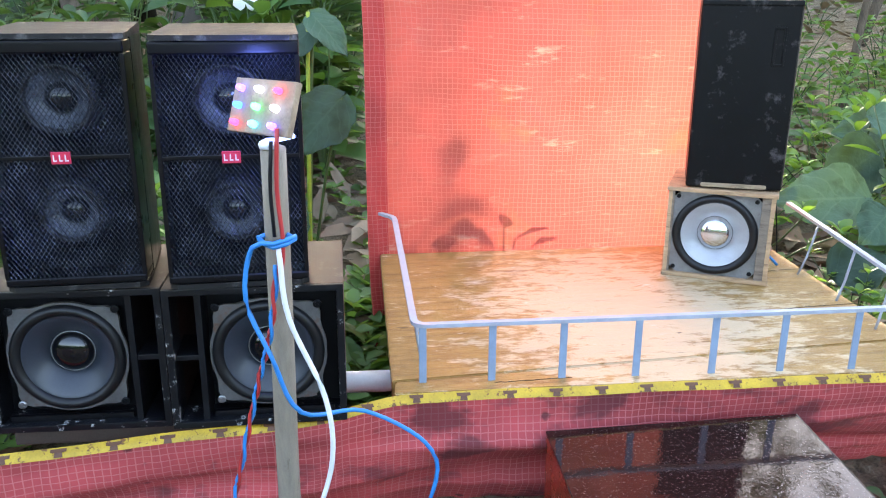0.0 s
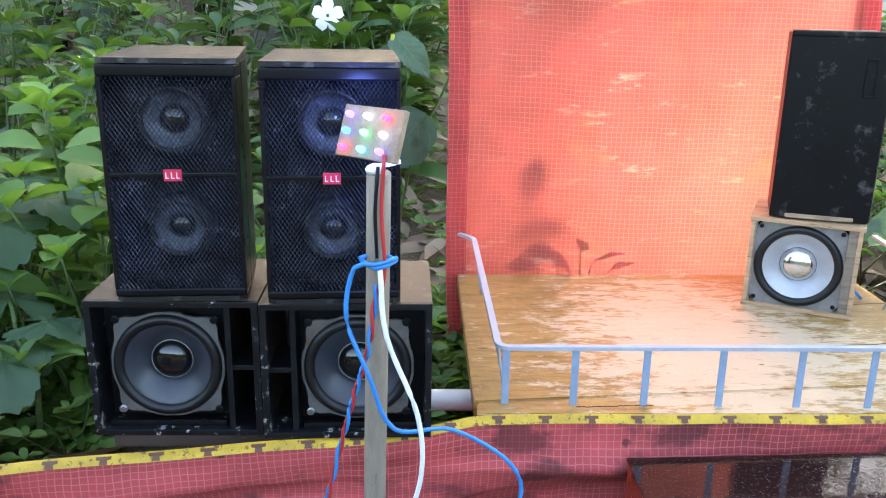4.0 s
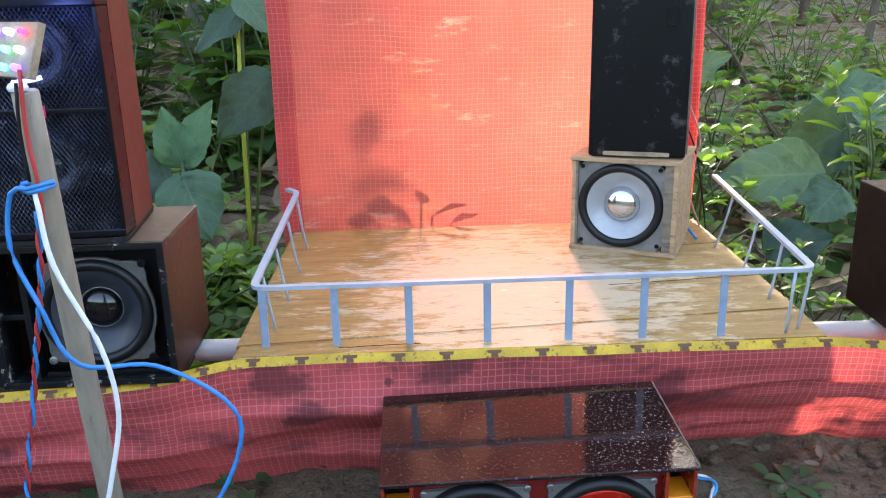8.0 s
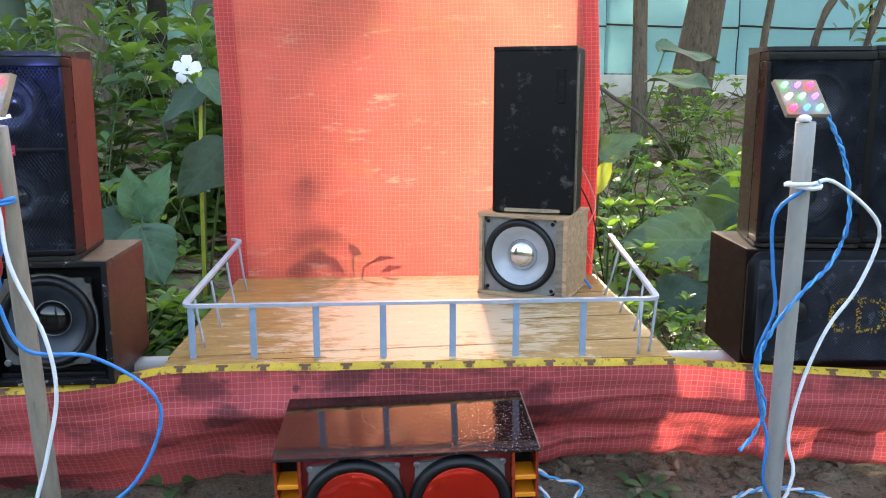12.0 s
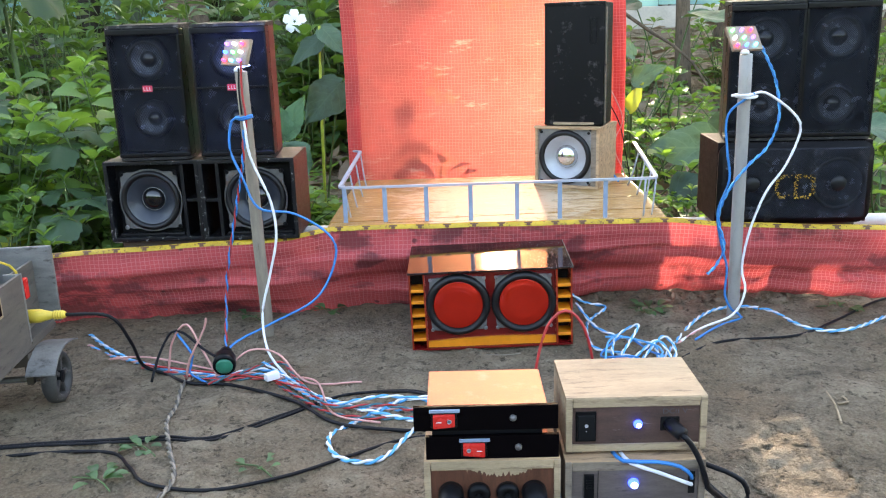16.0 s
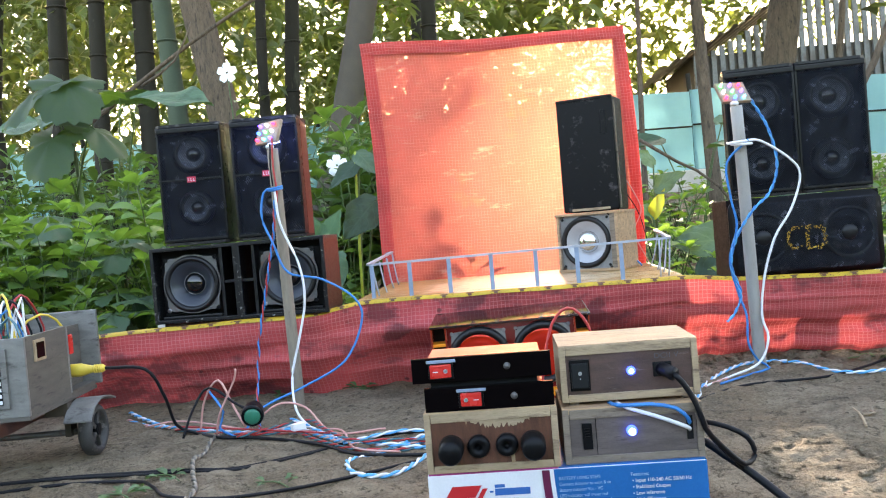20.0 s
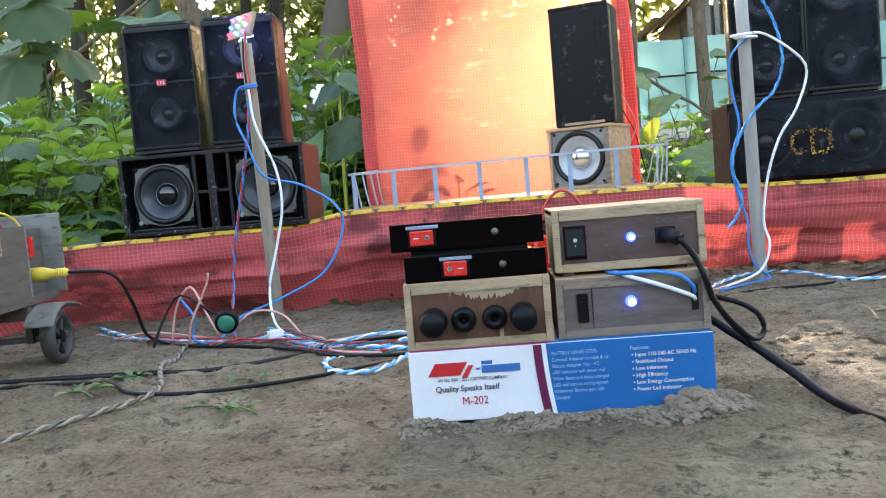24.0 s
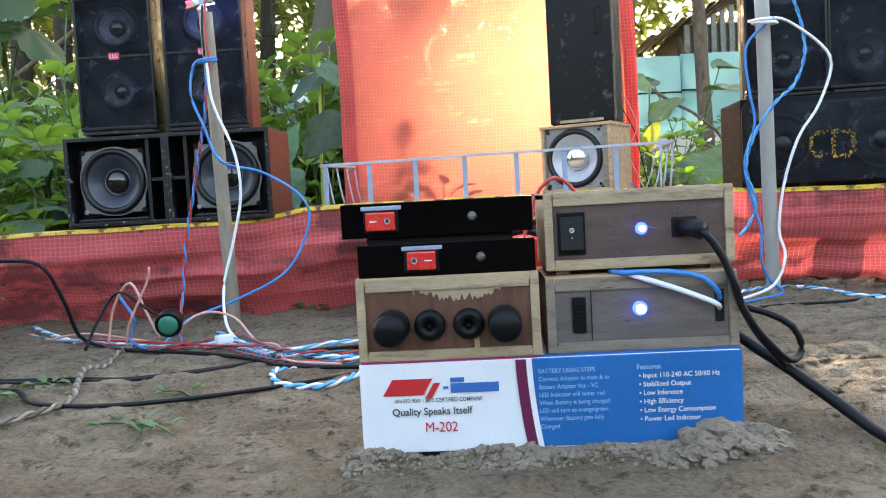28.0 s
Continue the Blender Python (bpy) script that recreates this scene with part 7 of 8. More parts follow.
def shrub(label, height, stems, leaf_len, ratio, leaf_material, spread=0.25, per=7, seed=1, start=0.25, droop=0.6, lift=0.4):
    random.seed(seed)
    t = thing("leafy_shrub", pose(0, 0, 0), label, "shrub", "wild shrubs")
    V, F, SV, SF = [], [], [], []
    for k in range(stems):
        a, out = random.uniform(0, 6.28), random.uniform(0.2, 1) * spread
        h = height * random.uniform(0.65, 1.05)
        pts = [Vector((math.cos(a) * out * q ** 1.4 + 0.02 * noise.noise((q * 2, k, seed)), math.sin(a) * out * q ** 1.4 + 0.02 * noise.noise((q * 2, k + 9, seed)), h * q - 0.03)) for q in (0, 0.25, 0.5, 0.75, 1)]
        pts = spline(pts, height / 8)
        v, f = tube_lists(pts, 0.0035 * (0.6 + height), 5, 0.35, len(SV))
        SV += v
        SF += f
        n = max(3, int(per * h / height))
        tw = random.uniform(0, 6)
        for j in range(n):
            q = start + (1 - start) * j / (n - 1)
            p = pts[min(len(pts) - 1, int(q * (len(pts) - 1)))]
            for s in (0, math.pi):
                if random.random() < 0.12:
                    continue
                L = leaf_len * random.uniform(0.65, 1.15) * (1.05 - 0.45 * q)
                yw = tw + j * 1.7 + s + random.uniform(-0.35, 0.35)
                base = p + Vector((math.cos(yw), math.sin(yw), 0.5)) * leaf_len * 0.12
                add_leaf(V, F, base, yw, random.uniform(-0.1, 0.75) * lift + 0.25 * q, L, L * ratio * random.uniform(0.85, 1.1), droop * random.uniform(0.5, 1.4), random.uniform(-0.5, 0.5))
        for j in range(3):
            add_leaf(V, F, pts[-1], tw + j * 2.1, 0.9, leaf_len * 0.5, leaf_len * ratio * 0.45, 0.6)
    from_lists("stem", SV, SF, STEM, t, "", True)
    from_lists("foliage", V, F, leaf_material, t, "", True)
    return t


KINDS = [
    shrub("green broad-leaved weed shrub growing behind the speakers", 0.5, 7, 0.115, 0.62, LEAF, 0.22, 8, 1),
    shrub("bright green leafy weed with soft oval leaves", 0.42, 8, 0.09, 0.7, LEAF_BRIGHT, 0.2, 8, 2),
    shrub("dark green glossy shrub in the undergrowth", 0.55, 7, 0.14, 0.42, LEAF_DARK, 0.24, 9, 3),
    shrub("tall thin green shrub with pointed leaves", 0.75, 6, 0.125, 0.55, LEAF, 0.2, 11, 4, 0.3),
    shrub("low spreading green weed on leaf litter", 0.2, 8, 0.055, 0.6, LEAF_BRIGHT, 0.16, 5, 5, 0.2),
    shrub("low dark green weed clump", 0.26, 8, 0.07, 0.5, LEAF, 0.18, 6, 6, 0.2),
]
HOMES = []
random.seed(33)


def scatter(n, xr, yr, kinds, lo, hi):
    for _ in range(n):
        x, y = random.uniform(*xr), random.uniform(*yr)
        k = random.choice(kinds)
        q = (x - 0.272) / (y + 0.657)
        if y > 1.9 and 0.13 < q < 0.5:
            if y > 4.6:
                continue
            k = 4 if y > 3.2 else 5
        HOMES.append((k, x, y, random.uniform(lo, hi), random.uniform(0, 360)))


scatter(30, (-1.5, -0.4), (0.85, 1.3), (1, 1, 4, 0), 0.6, 0.95)
scatter(34, (-2.2, -0.2), (1.45, 2.3), (0, 2, 2, 5), 0.7, 1.05)
scatter(30, (-3.4, 0.1), (2.3, 3.6), (0, 2, 2), 0.8, 1.15)
scatter(7, (-0.36, -0.14), (0.98, 1.3), (4, 5, 4), 0.7, 1.1)
scatter(14, (-0.85, -0.37), (0.7, 0.95), (4, 1, 4, 5), 0.55, 0.85)
scatter(9, (-0.22, -0.05), (1.75, 2.3), (2, 0, 5), 0.9, 1.25)
scatter(8, (-0.1, 0.7), (3.4, 4.4), (2, 3, 5), 0.7, 1.0)
scatter(2, (0.16, 0.3), (1.3, 1.38), (4,), 0.7, 0.9)
scatter(26, (0.62, 1.5), (1.0, 1.8), (4, 5, 4), 0.7, 1.3)
scatter(34, (0.65, 3.2), (1.8, 3.6), (4, 5, 1, 0), 0.7, 1.2)
scatter(26, (0.9, 5.0), (3.4, 5.8), (0, 1, 5), 0.9, 1.6)
scatter(26, (-6.0, 0.8), (3.6, 5.8), (0, 2), 1.0, 1.4)
scatter(4, (0.56, 0.7), (0.86, 1.05), (4, 5), 0.5, 0.7)
used = set()
for k, x, y, s, a in HOMES:
    m = pose(x, y, gz(x, y) - 0.005, 0, 0, a) @ Matrix.Scale(s, 4)
    if k not in used:
        KINDS[k].matrix_basis = m
        used.add(k)
    else:
        c = copy_thing(KINDS[k], pose(x, y, gz(x, y) - 0.005, 0, 0, a))
        c.scale = (s, s, s)


def broad_leaf(name, parent, base, tip, W, material, face=(0, -0.75, 0.65), cup=0.12):
    """An ovate leaf with a rounded base and wavy rim, from its stalk to its tip, turned towards face."""
    b, d = Vector(base), Vector(tip) - Vector(base)
    L = d.length
    d = d.normalized()
    sd = d.cross(Vector(face)).normalized()
    up = sd.cross(d)
    nu, nv, V, UV = 18, 8, [], []
    k0 = b.x * 31 + b.z * 17
    for i in range(nu + 1):
        t = i / nu
        half = W / 2 * (math.sin(math.pi * min(1, t * 1.02) ** 0.62) ** 0.8 if 0 < t < 1 else 0.03) * (1 + 0.045 * math.sin(t * 17 + k0) + 0.03 * math.sin(t * 41 + 2 * k0))
        for j in range(-nv, nv + 1):
            q = j / nv
            back = 0.1 * L * abs(q) * (1 - t) ** 3
            lift = cup * half * q * q - 0.14 * L * t * t + 0.006 * W * math.sin(5 * 6.283 * (t - 0.4 * abs(q))) * (1 - abs(q) * 0.4) + 0.055 * W * q * q * math.sin(t * 11 + k0 + (2 if q > 0 else 0)) + 0.02 * W * math.sin(t * 5 + q * 4 + k0)
            V.append(b + d * (t * L - back) + sd * (half * q) + up * lift)
            UV.append((t, q))
    m = 2 * nv + 1
    F = [(i * m + j, i * m + j + 1, (i + 1) * m + j + 1, (i + 1) * m + j) for i in range(nu) for j in range(m - 1)]
    ob = from_lists(name, V, F, material, parent, "", True)
    lay = ob.data.uv_layers.new(name="veins")
    for lp in ob.data.loops:
        lay.data[lp.index].uv = UV[lp.vertex_index]
    return ob


def broad_plant(x, y, leaves, label):
    """A weed of broad leaves; each leaf of (base, tip, width, material, facing), in the world."""
    t = thing("broad_leaf_plant", pose(x, y, gz(x, y)), label, "plant", "large-leaved plants")
    o = Vector((x, y, gz(x, y)))
    for base, tip, W, mt, face in leaves:
        bb, tt = Vector(base) - o, Vector(tip) - o
        tube("stalk", [(0, 0, -0.015), bb * 0.55 + Vector((0, 0, 0.02)), bb], 0.0026, STEM, t, "", 6, 0.7, 0.03)
        broad_leaf("leaf", t, bb, tt, W, mt, face)
    return t


def big_leaf_plant(x, y, leaves, label):
    """A low plant of a few large veined leaves on thin stalks."""
    t = thing("large_leaf_plant", pose(x, y, gz(x, y)), label, "plant", "large-leaved plants")
    for k, (yaw, h, out, L, W, pitch, droop, mt) in enumerate(leaves):
        a = radians(yaw)
        tip = Vector((math.cos(a) * out, math.sin(a) * out, h))
        tube("stalk", [(0, 0, -0.02), tip * 0.5 + Vector((0, 0, h * 0.12)), tip], 0.003, STEM, t, "", 6, 0.7, 0.04)
        pp = pitch - 0.5 * droop
        broad_leaf("leaf", t, tip, tip + Vector((math.cos(a) * math.cos(pp), math.sin(a) * math.cos(pp), math.sin(pp))) * L, W, BROAD_OF.get(mt.name, mt), (math.cos(a) * 0.4, math.sin(a) * 0.4 - 0.3, 0.8))
    return t


BROAD_OF = {"dull_large_leaf": LEAF_BROAD, "dark_leaf": LEAF_BROAD_DARK, "mid_green_leaf": LEAF_BROAD_PALE, "green_leaf": LEAF_BROAD}
random.seed(8)
big_leaf_plant(1.02, 1.2, [(-100, 0.16, 0.05, 0.14, 0.11, 0.3, 0.7, LEAF_BLUEGREEN), (-20, 0.2, 0.07, 0.15, 0.11, 0.2, 0.7, LEAF), (120, 0.2, 0.05, 0.13, 0.1, 0.4, 0.4, LEAF)], "large-leaved plant near the wide cabinet")
big_leaf_plant(0.95, 2.3, [(-170, 0.42, 0.12, 0.24, 0.15, 0.15, 0.6, LEAF_DARK), (-60, 0.38, 0.1, 0.2, 0.14, 0.3, 0.7, LEAF), (20, 0.46, 0.12, 0.22, 0.15, 0.3, 0.6, LEAF_BLUEGREEN)], "tall plant with drooping large leaves")
big_leaf_plant(-0.55, 1.1, [(-100, 0.12, 0.06, 0.16, 0.12, 0.4, 0.8, LEAF_BLUEGREEN), (-160, 0.2, 0.06, 0.15, 0.11, 0.5, 0.7, LEAF_BLUEGREEN), (-40, 0.22, 0.05, 0.14, 0.1, 0.6, 0.6, LEAF)], "large-leaved plant beside the bass cabinets")
big_leaf_plant(-0.5, 0.86, [(-110, 0.1, 0.06, 0.09, 0.06, 0.3, 0.6, LEAF_YELLOW), (-30, 0.13, 0.06, 0.1, 0.07, 0.5, 0.6, LEAF_BRIGHT), (-170, 0.13, 0.06, 0.1, 0.07, 0.5, 0.6, LEAF_BRIGHT)], "weed with a yellow leaf near the cart")
big_leaf_plant(-0.85, 1.7, [(-90, 0.6, 0.1, 0.26, 0.2, 0.2, 0.8, LEAF_BLUEGREEN), (-20, 0.62, 0.12, 0.26, 0.2, 0.3, 0.7, LEAF_BLUEGREEN), (-160, 0.58, 0.12, 0.25, 0.19, 0.3, 0.7, LEAF_BLUEGREEN), (90, 0.66, 0.1, 0.24, 0.18, 0.4, 0.5, LEAF)], "tall plant with very large lobed green leaves")


UPRIGHT = (0.0, -0.95, 0.3)
SLOPED = (0.0, -0.7, 0.7)
broad_plant(0.76, 1.19, [((0.78, 1.16, 0.175), (0.622, 1.13, 0.186), 0.105, LEAF_BROAD, (0, -0.8, 0.6)), ((0.787, 1.11, 0.164), (0.733, 1.08, 0.128), 0.07, LEAF_BROAD, SLOPED), ((0.644, 1.0, 0.112), (0.72, 0.985, 0.138), 0.075, LEAF_BROAD_DARK, SLOPED)], "weed with broad crinkled veined leaves behind the railing")
broad_plant(0.88, 1.36, [((0.887, 1.31, 0.212), (0.775, 1.28, 0.158), 0.11, LEAF_BROAD_DARK, UPRIGHT), ((0.998, 1.43, 0.22), (0.869, 1.4, 0.245), 0.1, LEAF_BROAD, SLOPED), ((0.93, 1.4, 0.26), (1.05, 1.36, 0.25), 0.1, LEAF_BROAD, SLOPED)], "tall weed with broad dull veined leaves")
broad_plant(0.632, 1.37, [((0.626, 1.35, 0.235), (0.65, 1.33, 0.3), 0.036, LEAF_YELLOW, (-0.5, -0.8, 0.3)), ((0.63, 1.36, 0.24), (0.58, 1.33, 0.27), 0.05, LEAF_BROAD_PALE, SLOPED), ((0.64, 1.36, 0.3), (0.7, 1.33, 0.34), 0.06, LEAF_BROAD, SLOPED), ((0.64, 1.37, 0.36), (0.6, 1.35, 0.4), 0.05, LEAF_BROAD, SLOPED)], "weed with one yellowing leaf")
broad_plant(-0.115, 1.11, [((-0.117, 1.1, 0.228), (-0.134, 1.09, 0.302), 0.055, LEAF_BROAD_PALE, UPRIGHT), ((-0.116, 1.1, 0.23), (-0.072, 1.09, 0.31), 0.05, LEAF_BROAD_PALE, UPRIGHT), ((-0.138, 1.1, 0.205), (-0.21, 1.07, 0.23), 0.075, LEAF_BROAD_DARK, SLOPED), ((-0.11, 1.07, 0.215), (-0.072, 1.03, 0.142), 0.085, LEAF_BROAD, SLOPED)], "young plant with upright pale green leaves")
tall_weed = broad_plant(-0.07, 1.27, [((-0.012, 1.22, 0.325), (-0.09, 1.19, 0.248), 0.085, LEAF_BROAD_DARK, UPRIGHT), ((-0.05, 1.26, 0.42), (-0.12, 1.23, 0.37), 0.05, LEAF_BROAD_DARK, SLOPED), ((-0.05, 1.26, 0.44), (0.0, 1.22, 0.39), 0.05, LEAF_BROAD, SLOPED)], "tall weed on a yellow-green stem beside the backdrop")
tube("stem", [(0.0, 0.0, -0.02), (0.004, -0.01, 0.12), (0.008, -0.012, 0.26), (0.014, -0.01, 0.42)], 0.0036, STEM_BRIGHT, tall_weed, "bright yellow-green stem", 8, 0.8, 0.05)
broad_plant(-0.4, 0.86, [((-0.415, 0.83, 0.122), (-0.368, 0.79, 0.172), 0.055, LEAF_BROAD_DARK, UPRIGHT), ((-0.42, 0.84, 0.11), (-0.47, 0.8, 0.14), 0.05, LEAF_BROAD, SLOPED)], "low weed with dark broad leaves beside the bass cabinets")


def lobed_leaf(name, parent, at, yaw, pitch, R, droop, material):
    """A broad palmate leaf with seven pointed lobes, cupped and drooping at its rim."""
    n = 56
    V, F = [Vector((0, 0, 0))], []
    for ring in (0.45, 0.8, 1.0):
        for k in range(n):
            a = -2.75 + 5.5 * k / (n - 1)
            lobe = abs(math.cos(a * 3.5 / 2.75 * 0.9)) ** 0.7
            rr = R * (0.42 + 0.58 * lobe) * (1.0 - 0.09 * abs(a) ** 1.4 / 2) if ring > 0.5 else R * 0.5
            rr *= ring * (1 + 0.05 * math.sin(k * 2.3))
            d = rr / R
            V.append(Vector((rr * math.cos(a), rr * math.sin(a), -droop * R * d * d + 0.06 * R * math.cos(a * 6.3) * d)))
    for k in range(n - 1):
        F.append((0, 1 + k, 2 + k))
        for g in range(2):
            o = 1 + g * n + k
            F.append((o, o + n, o + n + 1, o + 1))
    mm = pose(*at, 0, 0, yaw) @ pose(0, 0, 0, 0, -pitch, 0)
    return from_lists(name, [mm @ v for v in V], F, material, parent, "", True)


def lobed_plant(x, y, leaves, label, r=0.007):
    t = thing("lobed_leaf_plant", pose(x, y, gz(x, y)), label, "plant", "large-leaved plants")
    top = max(h for _, h, _, _, _ in leaves)
    tube("stem", [(0, 0, -0.03), (0.008, 0.01, top * 0.45), (-0.004, 0.0, top * 0.9)], r, STEM, t, "", 8, 0.7, 0.06)
    for yaw, h, out, R, pitch in leaves:
        a = radians(yaw)
        tip = Vector((math.cos(a) * out, math.sin(a) * out, h))
        tube("stalk", [(0, 0, h * 0.72), tip * 0.6 + Vector((0, 0, h * 0.36)), tip], 0.003, STEM, t, "", 6, 0.7, 0.03)
        lobed_leaf("leaf", t, tip, yaw, pitch, R, 0.3, LEAF_LOBED if R > 0.09 else LEAF_BLUEGREEN)
    return t


lobed_plant(-0.75, 1.3, [(-62, 0.63, 0.06, 0.125, -40), (-130, 0.62, 0.07, 0.12, -34), (-95, 0.5, 0.08, 0.11, -50), (70, 0.63, 0.05, 0.11, 10), (-20, 0.52, 0.08, 0.1, -35)], "tall plant with wide lobed dull green leaves")
lobed_plant(-0.66, 1.0, [(-60, 0.32, 0.05, 0.075, -14), (-150, 0.29, 0.06, 0.07, -10), (30, 0.31, 0.05, 0.075, -8), (-100, 0.24, 0.07, 0.07, -20), (120, 0.34, 0.05, 0.07, 5)], "leafy weed with toothed dull green leaves", 0.004)
lobed_plant(-0.48, 0.93, [(-80, 0.25, 0.05, 0.065, -16), (-170, 0.22, 0.05, 0.06, -10), (-10, 0.27, 0.04, 0.065, -8), (100, 0.28, 0.05, 0.06, 5)], "leafy weed with toothed dull green leaves", 0.004)
lobed_plant(-0.43, 0.8, [(-80, 0.14, 0.05, 0.06, -16), (-170, 0.12, 0.05, 0.055, -10), (10, 0.16, 0.03, 0.05, -8), (120, 0.17, 0.05, 0.06, 5)], "leafy weed with toothed dull green leaves", 0.004)
lobed_plant(-0.78, 0.9, [(-80, 0.2, 0.05, 0.07, -16), (-170, 0.18, 0.05, 0.06, -10), (10, 0.22, 0.05, 0.07, -8), (120, 0.23, 0.05, 0.06, 5)], "leafy weed with toothed dull green leaves", 0.004)
tagged(tube("dry_branch", [(0.717, 2.0, 0.476), (0.83, 2.02, 0.4), (0.95, 2.0, 0.31), (1.1, 2.02, gz(1.1, 2.02))], 0.006, BARK, None, "", 6, 0.6, 0.08), "thin dry branch leaning in the weeds", "branch", "dry branches")
tagged(tube("dry_branch", [(1.74, 2.5, 0.9), (1.66, 2.5, 0.72), (1.6, 2.5, 0.58), (1.55, 2.5, gz(1.55, 2.5) - 0.02)], 0.012, BARK, None, "", 6, 1.2, 0.08), "thin dry branch leaning in the weeds", "branch", "dry branches")
tagged(tube("pale_stick", [(-0.5, 0.95, gz(-0.5, 0.95) - 0.02), (-0.497, 0.955, 0.1), (-0.49, 0.957, 0.21)], 0.006, PLY_TOP, None, "", 8, 0.9, 0.05), "short pale stick upright among weeds", "stick")


def flower_plant(x, y, z, label):
    t = thing("white_flower", pose(x, y, gz(x, y)), label, "flower", "white flowers")
    h = z - gz(x, y)
    tube("stem", [(0.015, 0.02, -0.02), (0.012, 0.01, h * 0.5), (0, 0, h)], 0.0035, STEM, t, "", 6, 0.6, 0.06)
    for k in range(5):
        V, F = [], []
        a = 2 * math.pi * k / 5 + 0.3
        c = Vector((0, -0.004, h))
        for i, w in enumerate((0.15, 0.75, 1.0, 0.7)):
            d = 0.032 * (0.1 + 0.9 * i / 3)
            e, s = Vector((math.cos(a), -0.25 + 0.1 * i, math.sin(a))), Vector((-math.sin(a), 0, math.cos(a)))
            V += [c + e * d + s * 0.013 * w, c + e * d - s * 0.013 * w]
        F = [(0, 1, 3, 2), (2, 3, 5, 4), (4, 5, 7, 6)]
        from_lists("petal", V, F, PETAL, t)
    V, F = [], []
    for k in range(8):
        add_leaf(V, F, (0.012, 0.01, h * (0.45 + 0.06 * k)), k * 2.0, 0.3, 0.1, 0.04, 0.6)
    from_lists("foliage", V, F, LEAF_DARK, t, "", True)


def sunlit_weed(x, y, tips, label):
    """A thin weed with a few narrow leaves behind the net; white ones have sun glare coloured in."""
    t = thing("backdrop_weed", pose(x, y, gz(x, y)), label, "weed", "weeds behind the backdrop")
    z0 = gz(x, y)
    for tx, ty, tz, yaw, pitch, L, W, mt in tips:
        tip = Vector((tx - x, ty - y, tz - z0))
        tube("stalk", [(0, 0, -0.02), tip * 0.5 + Vector((0, 0, tip.z * 0.15)), tip], 0.0022, STEM, t, "", 5, 0.6, 0.04)
        V, F = [], []
        add_leaf(V, F, tip, radians(yaw), pitch, L, W, 0.4, 0.6, 0.12, 8, 0.1)
        from_lists("leaf", V, F, mt, t, "", True)
    return t


# white leaves carry the sun's shine in their colour
sunlit_weed(0.2, 1.72, [(0.125, 1.76, 0.40, -50, -0.6, 0.075, 0.022, PETAL), (0.19, 1.68, 0.362, 5, 0.1, 0.05, 0.02, PETAL), (0.28, 1.7, 0.3, 20, -0.3, 0.06, 0.02, LEAF_YELLOW)], "thin weed behind the backdrop, narrow leaves whitened as if sunlit")
sunlit_weed(0.24, 1.58, [(0.2, 1.585, 0.225, -10, 0.1, 0.06, 0.045, LEAF_YELLOW), (0.23, 1.58, 0.185, 30, -0.3, 0.07, 0.05, LEAF_YELLOW), (0.18, 1.59, 0.235, -70, -0.7, 0.05, 0.014, PETAL), (0.22, 1.58, 0.205, -25, -0.35, 0.09, 0.01, PETAL), (0.26, 1.6, 0.26, 10, 0.0, 0.07, 0.014, PETAL)], "weed with yellowing leaves behind the backdrop")
sunlit_weed(0.46, 2.1, [(0.44, 2.15, 0.2, -40, -0.5, 0.09, 0.03, PETAL), (0.5, 2.15, 0.28, -20, -0.2, 0.08, 0.03, LEAF_YELLOW)], "thin weed behind the backdrop, narrow leaves whitened as if sunlit")
sunlit_weed(0.2, 1.085, [(0.165, 1.08, 0.176, 205, 0.3, 0.045, 0.03, LEAF_MID), (0.215, 1.08, 0.172, -20, 0.3, 0.05, 0.03, LEAF_MID), (0.2, 1.08, 0.188, 80, 1.0, 0.032, 0.022, LEAF_MID), (0.14, 1.09, 0.17, 190, 0.0, 0.04, 0.026, LEAF_MID), (0.24, 1.09, 0.166, 10, 0.5, 0.04, 0.024, LEAF_MID), (0.185, 1.085, 0.17, 140, 0.6, 0.04, 0.028, LEAF_MID)], "small leafy weed close behind the backdrop")

flower_plant(-0.202, 1.786, 0.462, "white five-petalled flower on a green stem")
flower_plant(-0.56, 1.95, 0.80, "white five-petalled flower high in the shrubs")

# sprigs pulled up and lying on the soil
def sprig(x, y, n, s, label):
    t = thing("weed_sprig", pose(x, y, gz(x, y)), label, "weed", "small weeds on soil")
    V, F = [], []
    for k in range(n):
        a = random.uniform(0, 6.28)
        r = random.uniform(0, 0.02)
        s_ = s * 0.6
        add_leaf(V, F, (r * math.cos(a), r * math.sin(a), 0.003), a, random.uniform(0.1, 0.7), s_ * random.uniform(0.7, 1.2), s * 0.36, 0.8)
    from_lists("foliage", V, F, LEAF_DARK, t, "", True)
    tube("stem", [(-0.03, 0.01, 0.001), (0, 0, 0.004), (0.02, -0.02, 0.002)], 0.001, STEM, t, "", 5)


for x, y, n, s in ((-0.139, 0.162, 8, 0.03), (0.016, 0.085, 5, 0.025), (-0.12, 0.235, 9, 0.025), (0.04, 0.08, 5, 0.02), (0.013, 0.192, 6, 0.022), (0.516, 0.63, 12, 0.035), (0.02, 0.67, 7, 0.03), (-0.1, 0.655, 5, 0.03), (0.8, 0.62, 7, 0.03), (0.93, 0.6, 8, 0.03), (-0.35, 0.05, 6, 0.03)):
    sprig(x, y, n, s, "small green weed sprig on bare soil")

# leaf litter and ground cover
rg = np.random.RandomState(44)
UN = rg.uniform


